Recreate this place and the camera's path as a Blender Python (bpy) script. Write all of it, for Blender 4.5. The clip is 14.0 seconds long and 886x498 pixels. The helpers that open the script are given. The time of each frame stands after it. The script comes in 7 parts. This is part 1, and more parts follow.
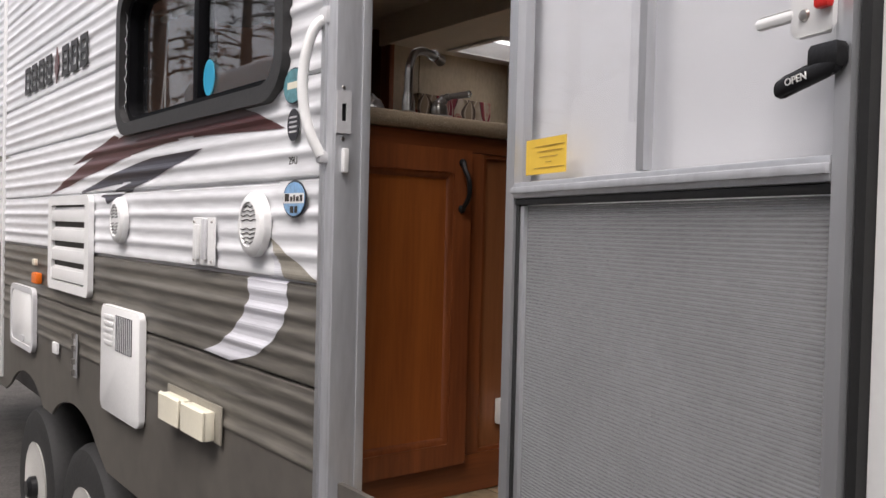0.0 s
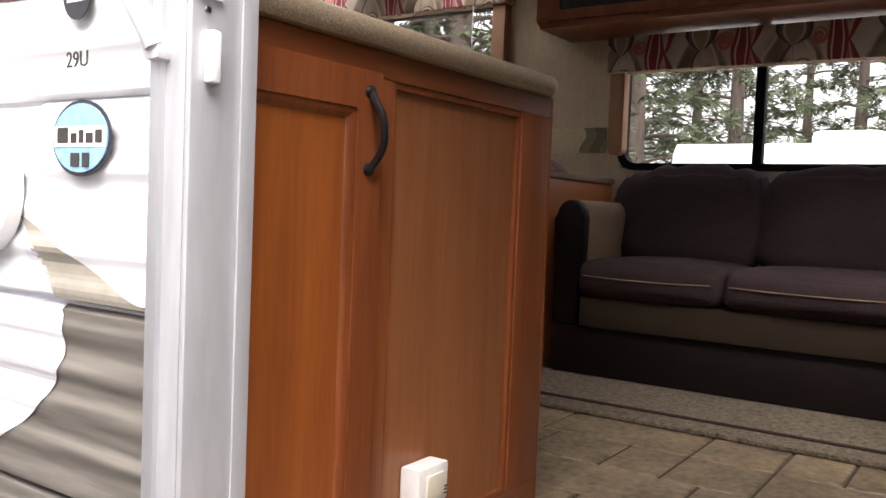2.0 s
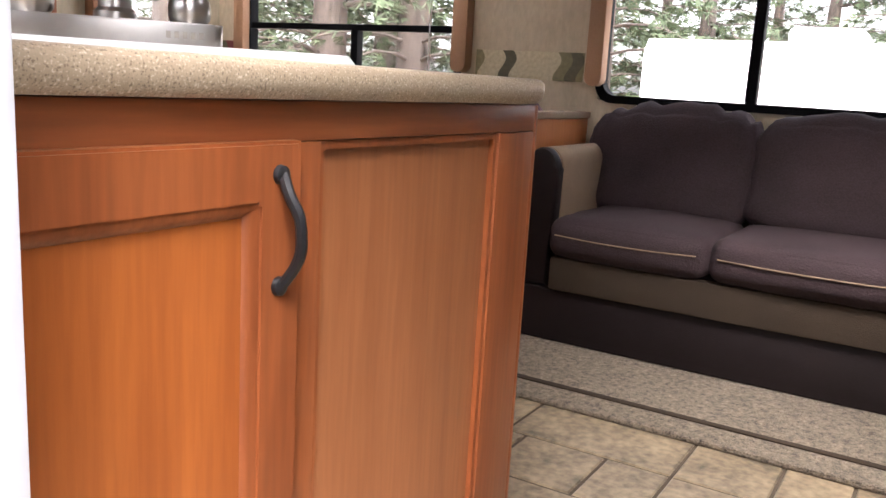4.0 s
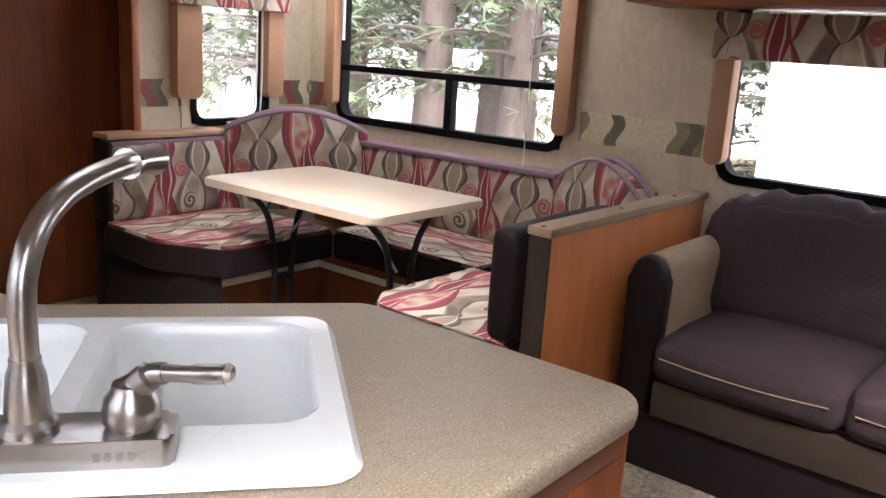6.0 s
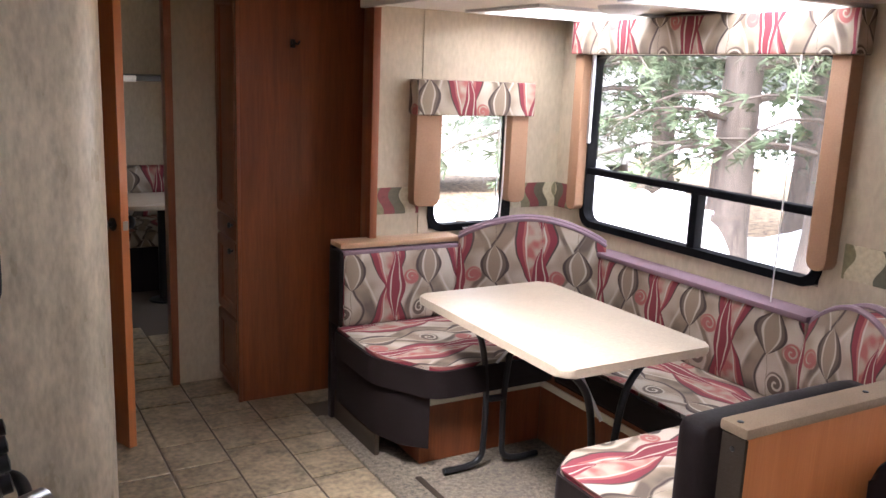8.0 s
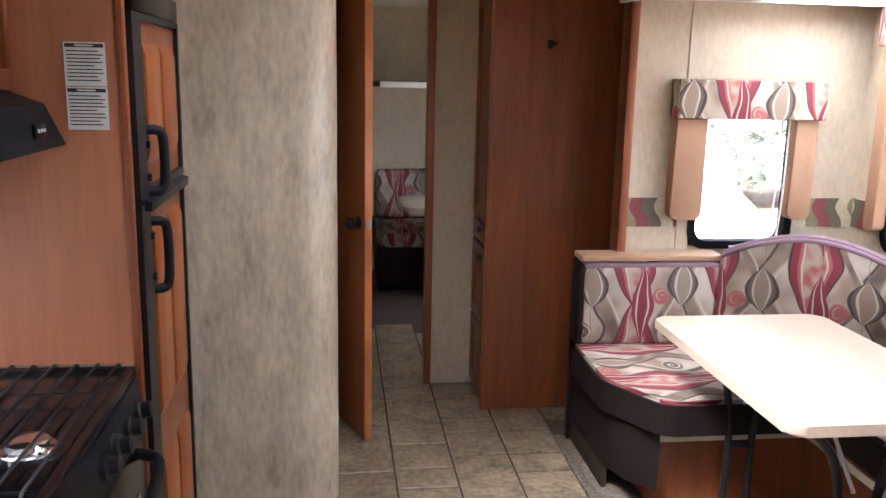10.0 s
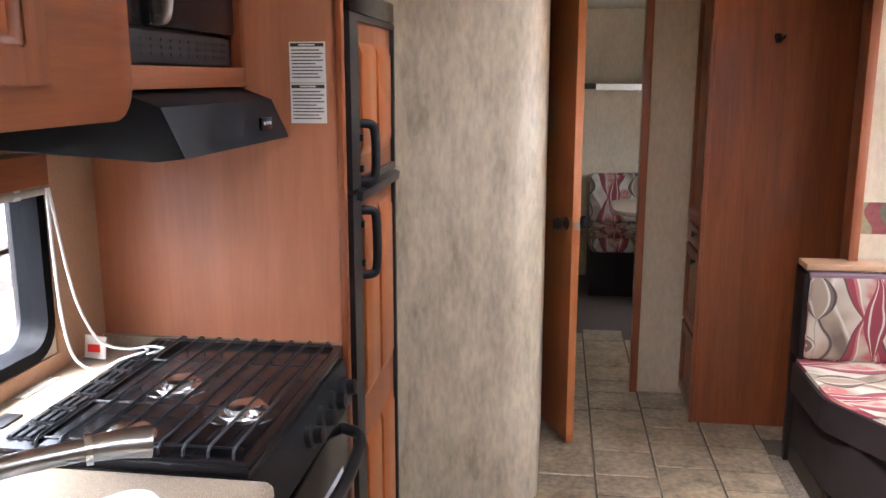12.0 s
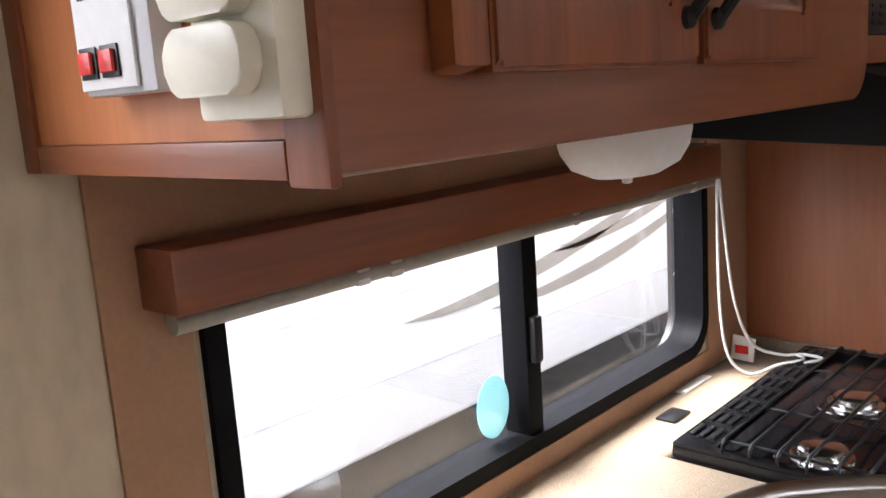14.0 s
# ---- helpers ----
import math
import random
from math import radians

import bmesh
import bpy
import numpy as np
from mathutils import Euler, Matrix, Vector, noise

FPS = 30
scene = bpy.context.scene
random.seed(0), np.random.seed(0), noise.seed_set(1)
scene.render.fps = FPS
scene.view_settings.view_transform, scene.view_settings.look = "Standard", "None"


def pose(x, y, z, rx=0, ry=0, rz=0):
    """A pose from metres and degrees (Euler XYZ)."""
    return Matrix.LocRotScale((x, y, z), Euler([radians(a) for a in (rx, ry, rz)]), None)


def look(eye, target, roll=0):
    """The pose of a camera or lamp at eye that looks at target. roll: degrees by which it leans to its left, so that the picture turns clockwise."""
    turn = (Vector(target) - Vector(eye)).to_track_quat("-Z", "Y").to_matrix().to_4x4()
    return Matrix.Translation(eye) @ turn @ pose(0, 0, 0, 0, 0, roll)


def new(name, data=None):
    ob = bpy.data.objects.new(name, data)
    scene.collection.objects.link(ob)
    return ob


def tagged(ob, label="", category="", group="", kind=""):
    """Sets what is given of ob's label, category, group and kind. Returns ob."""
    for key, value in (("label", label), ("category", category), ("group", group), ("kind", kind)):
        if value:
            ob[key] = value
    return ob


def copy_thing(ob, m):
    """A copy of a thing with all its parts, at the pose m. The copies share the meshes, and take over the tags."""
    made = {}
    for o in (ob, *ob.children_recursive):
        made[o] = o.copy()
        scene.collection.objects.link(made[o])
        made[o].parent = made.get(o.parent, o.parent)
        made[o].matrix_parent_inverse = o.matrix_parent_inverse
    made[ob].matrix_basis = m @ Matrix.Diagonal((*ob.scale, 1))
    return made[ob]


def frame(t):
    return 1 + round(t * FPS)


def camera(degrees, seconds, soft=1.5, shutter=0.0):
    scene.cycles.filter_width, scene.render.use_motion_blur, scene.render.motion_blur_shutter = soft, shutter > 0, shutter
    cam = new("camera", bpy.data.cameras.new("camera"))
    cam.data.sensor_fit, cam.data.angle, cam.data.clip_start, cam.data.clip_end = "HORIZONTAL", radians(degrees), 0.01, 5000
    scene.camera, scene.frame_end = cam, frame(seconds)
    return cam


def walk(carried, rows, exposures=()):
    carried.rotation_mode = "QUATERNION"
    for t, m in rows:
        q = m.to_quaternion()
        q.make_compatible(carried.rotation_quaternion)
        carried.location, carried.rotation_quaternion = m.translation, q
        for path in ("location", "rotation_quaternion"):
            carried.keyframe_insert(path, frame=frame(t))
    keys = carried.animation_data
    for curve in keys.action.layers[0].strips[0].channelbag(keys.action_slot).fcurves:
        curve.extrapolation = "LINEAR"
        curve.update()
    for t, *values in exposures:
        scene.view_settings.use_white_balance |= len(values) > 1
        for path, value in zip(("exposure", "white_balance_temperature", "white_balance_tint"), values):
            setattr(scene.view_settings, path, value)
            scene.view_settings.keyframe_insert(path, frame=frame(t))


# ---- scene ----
cam = camera(55.5, 14.0)
PATH = [
    (0, (-0.829, -1.395, 1.587), (0.391, 0.19, 1.541), 1.4),
    (0.5, (-0.771, -1.169, 1.601), (0.535, 0.345, 1.555), 1.4),
    (1, (-0.72, -0.958, 1.598), (0.728, 0.42, 1.549), 1.6),
    (1.5, (-0.62, -0.757, 1.571), (0.969, 0.456, 1.506), 1.9),
    (2, (-0.513, -0.612, 1.588), (1.141, 0.508, 1.488), 2.3),
    (2.2, (-0.487, -0.559, 1.591), (1.186, 0.53, 1.466), 2.3),
    (4.3, (-0.112, -0.36, 1.876), (1.561, 0.65, 1.452), 3.5),
    (4.5, (-0.061, -0.328, 1.9), (1.606, 0.685, 1.457), 3.5),
    (5, (-0.002, -0.267, 2.041), (1.647, 0.766, 1.576), 3.7),
    (5.5, (0.083, -0.218, 2.134), (1.687, 0.879, 1.66), 3.9),
    (6, (0.165, -0.211, 2.218), (1.69, 0.993, 1.743), 3.7),
    (6.5, (0.269, -0.198, 2.288), (1.684, 1.137, 1.823), 3.4),
    (7, (0.358, -0.195, 2.421), (1.663, 1.262, 2.002), 3.2),
    (7.5, (0.458, -0.209, 2.478), (1.629, 1.363, 2.078), 2.9),
    (8, (0.619, -0.228, 2.49), (1.597, 1.469, 2.082), 2.3),
    (8.5, (0.723, -0.245, 2.483), (1.523, 1.541, 2.072), 1.9),
    (8.7, (0.762, -0.222, 2.478), (1.493, 1.594, 2.068), 1.8),
    (10.8, (1.096, -0.157, 2.461), (1.164, 1.801, 2.057), 0.8),
    (11, (1.08, -0.163, 2.454), (1.129, 1.796, 2.055), 0.7),
    (11.5, (1.096, -0.172, 2.444), (1.005, 1.785, 2.045), 0.5),
    (12, (1.062, -0.168, 2.439), (0.798, 1.774, 2.04), 0.0),
    (12.5, (1.027, -0.158, 2.436), (0.491, 1.727, 2.036), -0.8),
    (13, (0.97, -0.166, 2.427), (0.142, 1.612, 2.038), -1.8),
    (13.5, (0.883, -0.161, 2.423), (-0.214, 1.467, 2.042), -2.6),
    (14, (0.771, -0.16, 2.416), (-0.567, 1.283, 2.059), -3.9),
]
walk(cam, [(t, look(eye, target, roll)) for t, eye, target, roll in PATH],
     [(0, 0.7, 6650, 15), (1, 1.05, 6750, 15), (2, 2.2, 6750, 16), (3.2, 2.9, 6600, 16), (4.5, 3.75, 6300, 16), (5.9, 3.6, 6200, 16), (7.2, 3.85, 6050, 16), (8.5, 4.0, 5900, 16), (11, 4.65, 5750, 15), (12, 4.8, 5850, 15), (13, 4.4, 6000, 15), (14, 3.65, 6250, 15)])

# exposure opens as the walk goes from daylight into the room
# ---- world, sun, exposure ----
world = bpy.data.worlds.new("overcast_sky")
scene.world = world
world.use_nodes = True
wn = world.node_tree.nodes
sky = wn.new("ShaderNodeTexSky")
sky.sky_type, sky.sun_disc, sky.sun_elevation, sky.sun_rotation = "NISHITA", False, radians(61), radians(243)
sky.air_density, sky.dust_density = 1.0, 4.0
greyed = wn.new("ShaderNodeHueSaturation")
greyed.inputs["Saturation"].default_value = 0.25
world.node_tree.links.new(sky.outputs[0], greyed.inputs["Color"])
world.node_tree.links.new(greyed.outputs[0], wn["Background"].inputs[0])
wn["Background"].inputs[1].default_value = 0.15
sun = new("sun", bpy.data.lights.new("sun", "SUN"))
sun.data.energy, sun.data.angle, sun.data.color = 1.5, radians(40), (1.0, 0.97, 0.93)
sun.matrix_world = look((-10, -5, 20), (0, 0, 0))

F = 0.95          # trailer floor above the ground
CEIL = 2.93       # main ceiling
SCEIL = 2.76      # ceiling of the slide-out room


# ---- materials ----
def mat(name, base, rough=0.5, metal=0.0, vary=0.12, scale=8.0, fine=90.0, bump=0.05, coords="Object", stretch=(1, 1, 1), spec=0.5, shift=False):
    """A surface with broad and fine variation of its base colour and a fine relief."""
    m = bpy.data.materials.new(name)
    m.use_nodes = True
    n, l = m.node_tree.nodes, m.node_tree.links
    b = n["Principled BSDF"]
    b.inputs["Metallic"].default_value = metal
    b.inputs["Specular IOR Level"].default_value = spec
    tc, mp = n.new("ShaderNodeTexCoord"), n.new("ShaderNodeMapping")
    mp.inputs["Scale"].default_value = stretch
    l.new(tc.outputs[coords], mp.inputs["Vector"])
    if shift:
        info, far_ = n.new("ShaderNodeObjectInfo"), n.new("ShaderNodeVectorMath")
        far_.operation = "SCALE"
        far_.inputs[0].default_value = (37.0, 23.0, 11.0)
        l.new(info.outputs["Random"], far_.inputs["Scale"])
        l.new(far_.outputs[0], mp.inputs["Location"])
    broad, grain = n.new("ShaderNodeTexNoise"), n.new("ShaderNodeTexNoise")
    broad.inputs["Scale"].default_value, grain.inputs["Scale"].default_value = scale, fine
    broad.inputs["Detail"].default_value, grain.inputs["Detail"].default_value = 4, 3
    for t in (broad, grain):
        l.new(mp.outputs[0], t.inputs["Vector"])
    add = n.new("ShaderNodeMath")
    add.operation = "ADD"
    l.new(broad.outputs["Fac"], add.inputs[0])
    l.new(grain.outputs["Fac"], add.inputs[1])
    rng = n.new("ShaderNodeMapRange")
    rng.inputs["From Min"].default_value, rng.inputs["From Max"].default_value = 0.6, 1.4
    rng.inputs["To Min"].default_value, rng.inputs["To Max"].default_value = 1 - vary, 1 + vary
    l.new(add.outputs[0], rng.inputs["Value"])
    mul = n.new("ShaderNodeVectorMath")
    mul.operation = "SCALE"
    mul.inputs[0].default_value = base
    l.new(rng.outputs[0], mul.inputs["Scale"])
    l.new(mul.outputs[0], b.inputs["Base Color"])
    rr = n.new("ShaderNodeMapRange")
    rr.inputs["To Min"].default_value, rr.inputs["To Max"].default_value = max(0.02, rough - 0.08), min(1, rough + 0.08)
    l.new(broad.outputs["Fac"], rr.inputs["Value"])
    l.new(rr.outputs[0], b.inputs["Roughness"])
    if bump:
        bp = n.new("ShaderNodeBump")
        bp.inputs["Strength"].default_value, bp.inputs["Distance"].default_value = bump, 0.01
        l.new(grain.outputs["Fac"], bp.inputs["Height"])
        l.new(bp.outputs[0], b.inputs["Normal"])
    return m


def ramp(n, stops):
    r = n.new("ShaderNodeValToRGB")
    e = r.color_ramp.elements
    while len(e) < len(stops):
        e.new(0.5)
    for k, (p, c) in enumerate(stops):
        e[k].position, e[k].color = p, (*c, 1)
    return r


def wood(name, dark, light, along="z", rough=0.38):
    """Stained cherry: streaks along one axis, soft cathedral figure, satin lacquer."""
    m = mat(name, light, rough)
    n, l = m.node_tree.nodes, m.node_tree.links
    b = n["Principled BSDF"]
    tc, mp = n.new("ShaderNodeTexCoord"), n.new("ShaderNodeMapping")
    s = {"x": (0.6, 9, 9), "y": (9, 0.6, 9), "z": (9, 9, 0.6)}[along]
    mp.inputs["Scale"].default_value = s
    l.new(tc.outputs["Object"], mp.inputs["Vector"])
    a, g = n.new("ShaderNodeTexNoise"), n.new("ShaderNodeTexNoise")
    a.inputs["Scale"].default_value, a.inputs["Detail"].default_value, a.inputs["Distortion"].default_value = 1.3, 5, 1.2
    g.inputs["Scale"].default_value, g.inputs["Detail"].default_value = 14, 3
    l.new(mp.outputs[0], a.inputs["Vector"])
    l.new(mp.outputs[0], g.inputs["Vector"])
    mix = n.new("ShaderNodeMath")
    mix.operation = "MULTIPLY_ADD"
    mix.inputs[1].default_value = 0.35
    l.new(g.outputs["Fac"], mix.inputs[0])
    sc = n.new("ShaderNodeMath")
    sc.operation = "MULTIPLY"
    sc.inputs[1].default_value = 0.65
    l.new(a.outputs["Fac"], sc.inputs[0])
    l.new(sc.outputs[0], mix.inputs[2])
    mid = tuple((p + q) / 2 for p, q in zip(dark, light))
    r = ramp(n, [(0.3, dark), (0.5, mid), (0.68, light)])
    l.new(mix.outputs[0], r.inputs[0])
    l.new(r.outputs[0], b.inputs["Base Color"])
    bp = n.new("ShaderNodeBump")
    bp.inputs["Strength"].default_value, bp.inputs["Distance"].default_value = 0.06, 0.004
    l.new(g.outputs["Fac"], bp.inputs["Height"])
    l.new(bp.outputs[0], b.inputs["Normal"])
    return m


def ogee(name, dim=1.0, lift=0.0):
    """Woven upholstery: chains of wine almonds, taupe vases, small onions and curls on cream, in metres of the cloth."""
    m = bpy.data.materials.new(name)
    m.use_nodes = True
    n, l = m.node_tree.nodes, m.node_tree.links
    b = n["Principled BSDF"]
    b.inputs["Roughness"].default_value = 0.85
    tc = n.new("ShaderNodeTexCoord")
    warp = n.new("ShaderNodeTexNoise")
    warp.inputs["Scale"].default_value, warp.inputs["Detail"].default_value = 6.0, 1
    l.new(tc.outputs["UV"], warp.inputs["Vector"])
    off = n.new("ShaderNodeVectorMath")
    off.operation = "MULTIPLY_ADD"
    off.inputs[1].default_value = (0.05, 0.05, 0)
    l.new(warp.outputs["Color"], off.inputs[0])
    l.new(tc.outputs["UV"], off.inputs[2])
    sep = n.new("ShaderNodeSeparateXYZ")
    l.new(off.outputs[0], sep.inputs[0])

    def mth(op, p, q=None, r=None):
        k = n.new("ShaderNodeMath")
        k.operation = op
        for i, v in enumerate((p, q, r)):
            if isinstance(v, (int, float)):
                k.inputs[i].default_value = v
            elif v is not None:
                l.new(v, k.inputs[i])
        return k.outputs[0]

    def blot(scale, detail=1):
        t = n.new("ShaderNodeTexNoise")
        t.inputs["Scale"].default_value, t.inputs["Detail"].default_value = scale, detail
        l.new(tc.outputs["UV"], t.inputs["Vector"])
        return t.outputs["Fac"]

    def within(x, lo, hi, soft=0.04):
        """1 where lo < x < hi, with soft borders."""
        a, z = n.new("ShaderNodeMapRange"), n.new("ShaderNodeMapRange")
        for t, e in ((a, lo), (z, hi)):
            t.inputs["From Min"].default_value, t.inputs["From Max"].default_value = e - soft / 2, e + soft / 2
            l.new(x, t.inputs["Value"])
        return mth("SUBTRACT", a.outputs[0], z.outputs[0])

    def over(under, mask, colour):
        t = n.new("ShaderNodeMix")
        t.data_type = "RGBA"
        l.new(mask, t.inputs["Factor"])
        l.new(under, t.inputs["A"])
        if isinstance(colour, tuple):
            t.inputs["B"].default_value = (*colour, 1)
        else:
            l.new(colour, t.inputs["B"])
        return t.outputs["Result"]

    U, V = 0.37, 0.40
    cu, cv = mth("DIVIDE", sep.outputs[0], U), mth("ADD", mth("DIVIDE", sep.outputs[1], V), lift)

    def cell(c, mid):
        return mth("SUBTRACT", mth("FRACT", mth("ADD", c, 0.5 - mid)), 0.5)

    def almond(mu, mv, half_w, half_h, sharp=1.0):
        """0 on the axis of a pointed shape, 1 on its outline."""
        du, dv = mth("ABSOLUTE", cell(cu, mu)), mth("ABSOLUTE", cell(cv, mv))
        room = mth("MAXIMUM", mth("SUBTRACT", 1.0, mth("POWER", mth("DIVIDE", dv, half_h / V), 1.5 * sharp)), 0.02)
        return mth("DIVIDE", du, mth("MULTIPLY", room, half_w / U))

    cream, pale, wine, rose, taupe, brown, chalk = (0.48, 0.395, 0.30), (0.33, 0.255, 0.18), (0.25, 0.036, 0.052), (0.42, 0.135, 0.115), (0.155, 0.115, 0.085), (0.075, 0.05, 0.043), (0.60, 0.52, 0.42)
    ground_ = ramp(n, [(0.36, pale), (0.48, cream), (0.64, chalk)])
    l.new(blot(7.0), ground_.inputs[0])
    col = ground_.outputs[0]
    # swaying taupe vases between the chains, edged brown and chalk
    sway = mth("MULTIPLY", mth("SINE", mth("MULTIPLY", cv, 2 * math.pi)), 0.11)
    s1 = mth("FRACT", mth("ADD", mth("ADD", cu, sway), 0.05))
    s2 = mth("FRACT", mth("ADD", mth("SUBTRACT", cu, sway), 0.52))
    shade_ = ramp(n, [(0.35, taupe), (0.65, pale)])
    l.new(blot(11.0), shade_.inputs[0])
    col = over(col, within(s1, 0.60, 0.76), shade_.outputs[0])
    col = over(col, within(s1, 0.575, 0.605, 0.02), brown)
    col = over(col, within(s1, 0.78, 0.81, 0.02), chalk)
    col = over(col, within(s2, 0.82, 0.90), shade_.outputs[0])
    col = over(col, within(s2, 0.90, 0.925, 0.02), chalk)
    # chains of wine almonds with rose hearts
    q = almond(0.0, 0.5, 0.086, 0.225)
    heart = ramp(n, [(0.38, rose), (0.6, cream)])
    l.new(blot(16.0), heart.inputs[0])
    col = over(col, within(q, -1.0, 1.16, 0.05), brown)
    col = over(col, within(q, -1.0, 1.06), wine)
    col = over(col, within(q, 0.60, 0.72), rose)
    col = over(col, within(q, -1.0, 0.58), chalk)
    col = over(col, within(q, -1.0, 0.48), heart.outputs[0])
    q = almond(0.08, 0.02, 0.042, 0.17)
    col = over(col, within(q, -1.0, 1.0), wine)
    col = over(col, within(q, 0.45, 0.62), chalk)
    # small onions on the other half of the repeat
    q = almond(0.52, 0.20, 0.052, 0.085, 1.3)
    col = over(col, within(q, -1.0, 1.25, 0.08), brown)
    col = over(col, within(q, -1.0, 1.0, 0.08), taupe)
    col = over(col, within(q, -1.0, 0.72, 0.08), chalk)
    col = over(col, within(q, -1.0, 0.55, 0.08), pale)
    # curls and round fruits
    for mu, mv, rad, tone in ((0.42, 0.74, 0.040, taupe), (0.28, 0.08, 0.034, rose)):
        du, dv = mth("MULTIPLY", cell(cu, mu), U), mth("MULTIPLY", cell(cv, mv), V)
        dist = mth("SQRT", mth("ADD", mth("MULTIPLY", du, du), mth("MULTIPLY", dv, dv)))
        turn_ = mth("DIVIDE", mth("ARCTAN2", dv, du), 2 * math.pi)
        coil = mth("FRACT", mth("ADD", mth("DIVIDE", dist, rad * 0.62), turn_))
        disc = within(dist, -1.0, rad, 0.006)
        col = over(col, disc, tone)
        col = over(col, mth("MULTIPLY", disc, within(coil, 0.25, 0.55, 0.1)), chalk if tone == taupe else heart.outputs[0])
    weave = n.new("ShaderNodeTexNoise")
    weave.inputs["Scale"].default_value = 420
    l.new(tc.outputs["UV"], weave.inputs["Vector"])
    wr = n.new("ShaderNodeMapRange")
    wr.inputs["To Min"].default_value, wr.inputs["To Max"].default_value = 0.72 * dim, 1.18 * dim
    l.new(weave.outputs["Fac"], wr.inputs["Value"])
    mul = n.new("ShaderNodeVectorMath")
    mul.operation = "SCALE"
    l.new(col, mul.inputs[0])
    l.new(wr.outputs[0], mul.inputs["Scale"])
    l.new(mul.outputs[0], b.inputs["Base Color"])
    bp = n.new("ShaderNodeBump")
    bp.inputs["Strength"].default_value, bp.inputs["Distance"].default_value = 0.25, 0.003
    l.new(weave.outputs["Fac"], bp.inputs["Height"])
    l.new(bp.outputs[0], b.inputs["Normal"])
    return m


def border_paper(name):
    """Wallpaper border: upright blocks of olive, cream, wine and brown with leaf shapes."""
    m = bpy.data.materials.new(name)
    m.use_nodes = True
    n, l = m.node_tree.nodes, m.node_tree.links
    b = n["Principled BSDF"]
    b.inputs["Roughness"].default_value = 0.6
    tc = n.new("ShaderNodeTexCoord")
    mp = n.new("ShaderNodeMapping")
    mp.inputs["Scale"].default_value = (19.0, 8.2, 1)
    l.new(tc.outputs["UV"], mp.inputs["Vector"])
    sep = n.new("ShaderNodeSeparateXYZ")
    l.new(mp.outputs[0], sep.inputs[0])

    def mth(op, p, q=None):
        k = n.new("ShaderNodeMath")
        k.operation = op
        for i, v in enumerate((p, q)):
            if isinstance(v, (int, float)):
                k.inputs[i].default_value = v
            elif v is not None:
                l.new(v, k.inputs[i])
        return k.outputs[0]

    wob = mth("MULTIPLY", mth("SINE", mth("MULTIPLY", sep.outputs[1], 5.2)), 0.33)
    x = mth("ADD", sep.outputs[0], wob)
    cell = mth("FLOOR", x)
    wn_ = n.new("ShaderNodeTexWhiteNoise")
    wn_.noise_dimensions = "1D"
    l.new(cell, wn_.inputs["W"])
    r = ramp(n, [(0.0, (0.22, 0.20, 0.11)), (0.2, (0.52, 0.46, 0.31)), (0.42, (0.20, 0.045, 0.045)), (0.6, (0.50, 0.42, 0.28)), (0.76, (0.12, 0.11, 0.07)), (0.9, (0.30, 0.19, 0.11))])
    r.color_ramp.interpolation = "CONSTANT"
    l.new(wn_.outputs["Value"], r.inputs[0])
    blot = n.new("ShaderNodeTexNoise")
    blot.inputs["Scale"].default_value = 60
    l.new(tc.outputs["UV"], blot.inputs["Vector"])
    br = n.new("ShaderNodeMapRange")
    br.inputs["To Min"].default_value, br.inputs["To Max"].default_value = 0.7, 1.3
    l.new(blot.outputs["Fac"], br.inputs["Value"])
    mul = n.new("ShaderNodeVectorMath")
    mul.operation = "SCALE"
    l.new(r.outputs[0], mul.inputs[0])
    l.new(br.outputs[0], mul.inputs["Scale"])
    l.new(mul.outputs[0], b.inputs["Base Color"])
    return m


def speckle(name, base, dark, light, scale=260, rough=0.35):
    """Laminate with fine dark and light flecks."""
    m = mat(name, base, rough)
    n, l = m.node_tree.nodes, m.node_tree.links
    b = n["Principled BSDF"]
    tc = n.new("ShaderNodeTexCoord")
    v, k = n.new("ShaderNodeTexNoise"), n.new("ShaderNodeTexNoise")
    v.inputs["Scale"].default_value, v.inputs["Detail"].default_value = scale, 2
    k.inputs["Scale"].default_value = scale / 5
    l.new(tc.outputs["Object"], v.inputs["Vector"])
    l.new(tc.outputs["Object"], k.inputs["Vector"])
    r = ramp(n, [(0.33, dark), (0.42, base), (0.58, base), (0.68, light)])
    l.new(v.outputs["Fac"], r.inputs[0])
    kr = n.new("ShaderNodeMapRange")
    kr.inputs["To Min"].default_value, kr.inputs["To Max"].default_value = 0.85, 1.15
    l.new(k.outputs["Fac"], kr.inputs["Value"])
    mul = n.new("ShaderNodeVectorMath")
    mul.operation = "SCALE"
    l.new(r.outputs[0], mul.inputs[0])
    l.new(kr.outputs[0], mul.inputs["Scale"])
    l.new(mul.outputs[0], b.inputs["Base Color"])
    return m


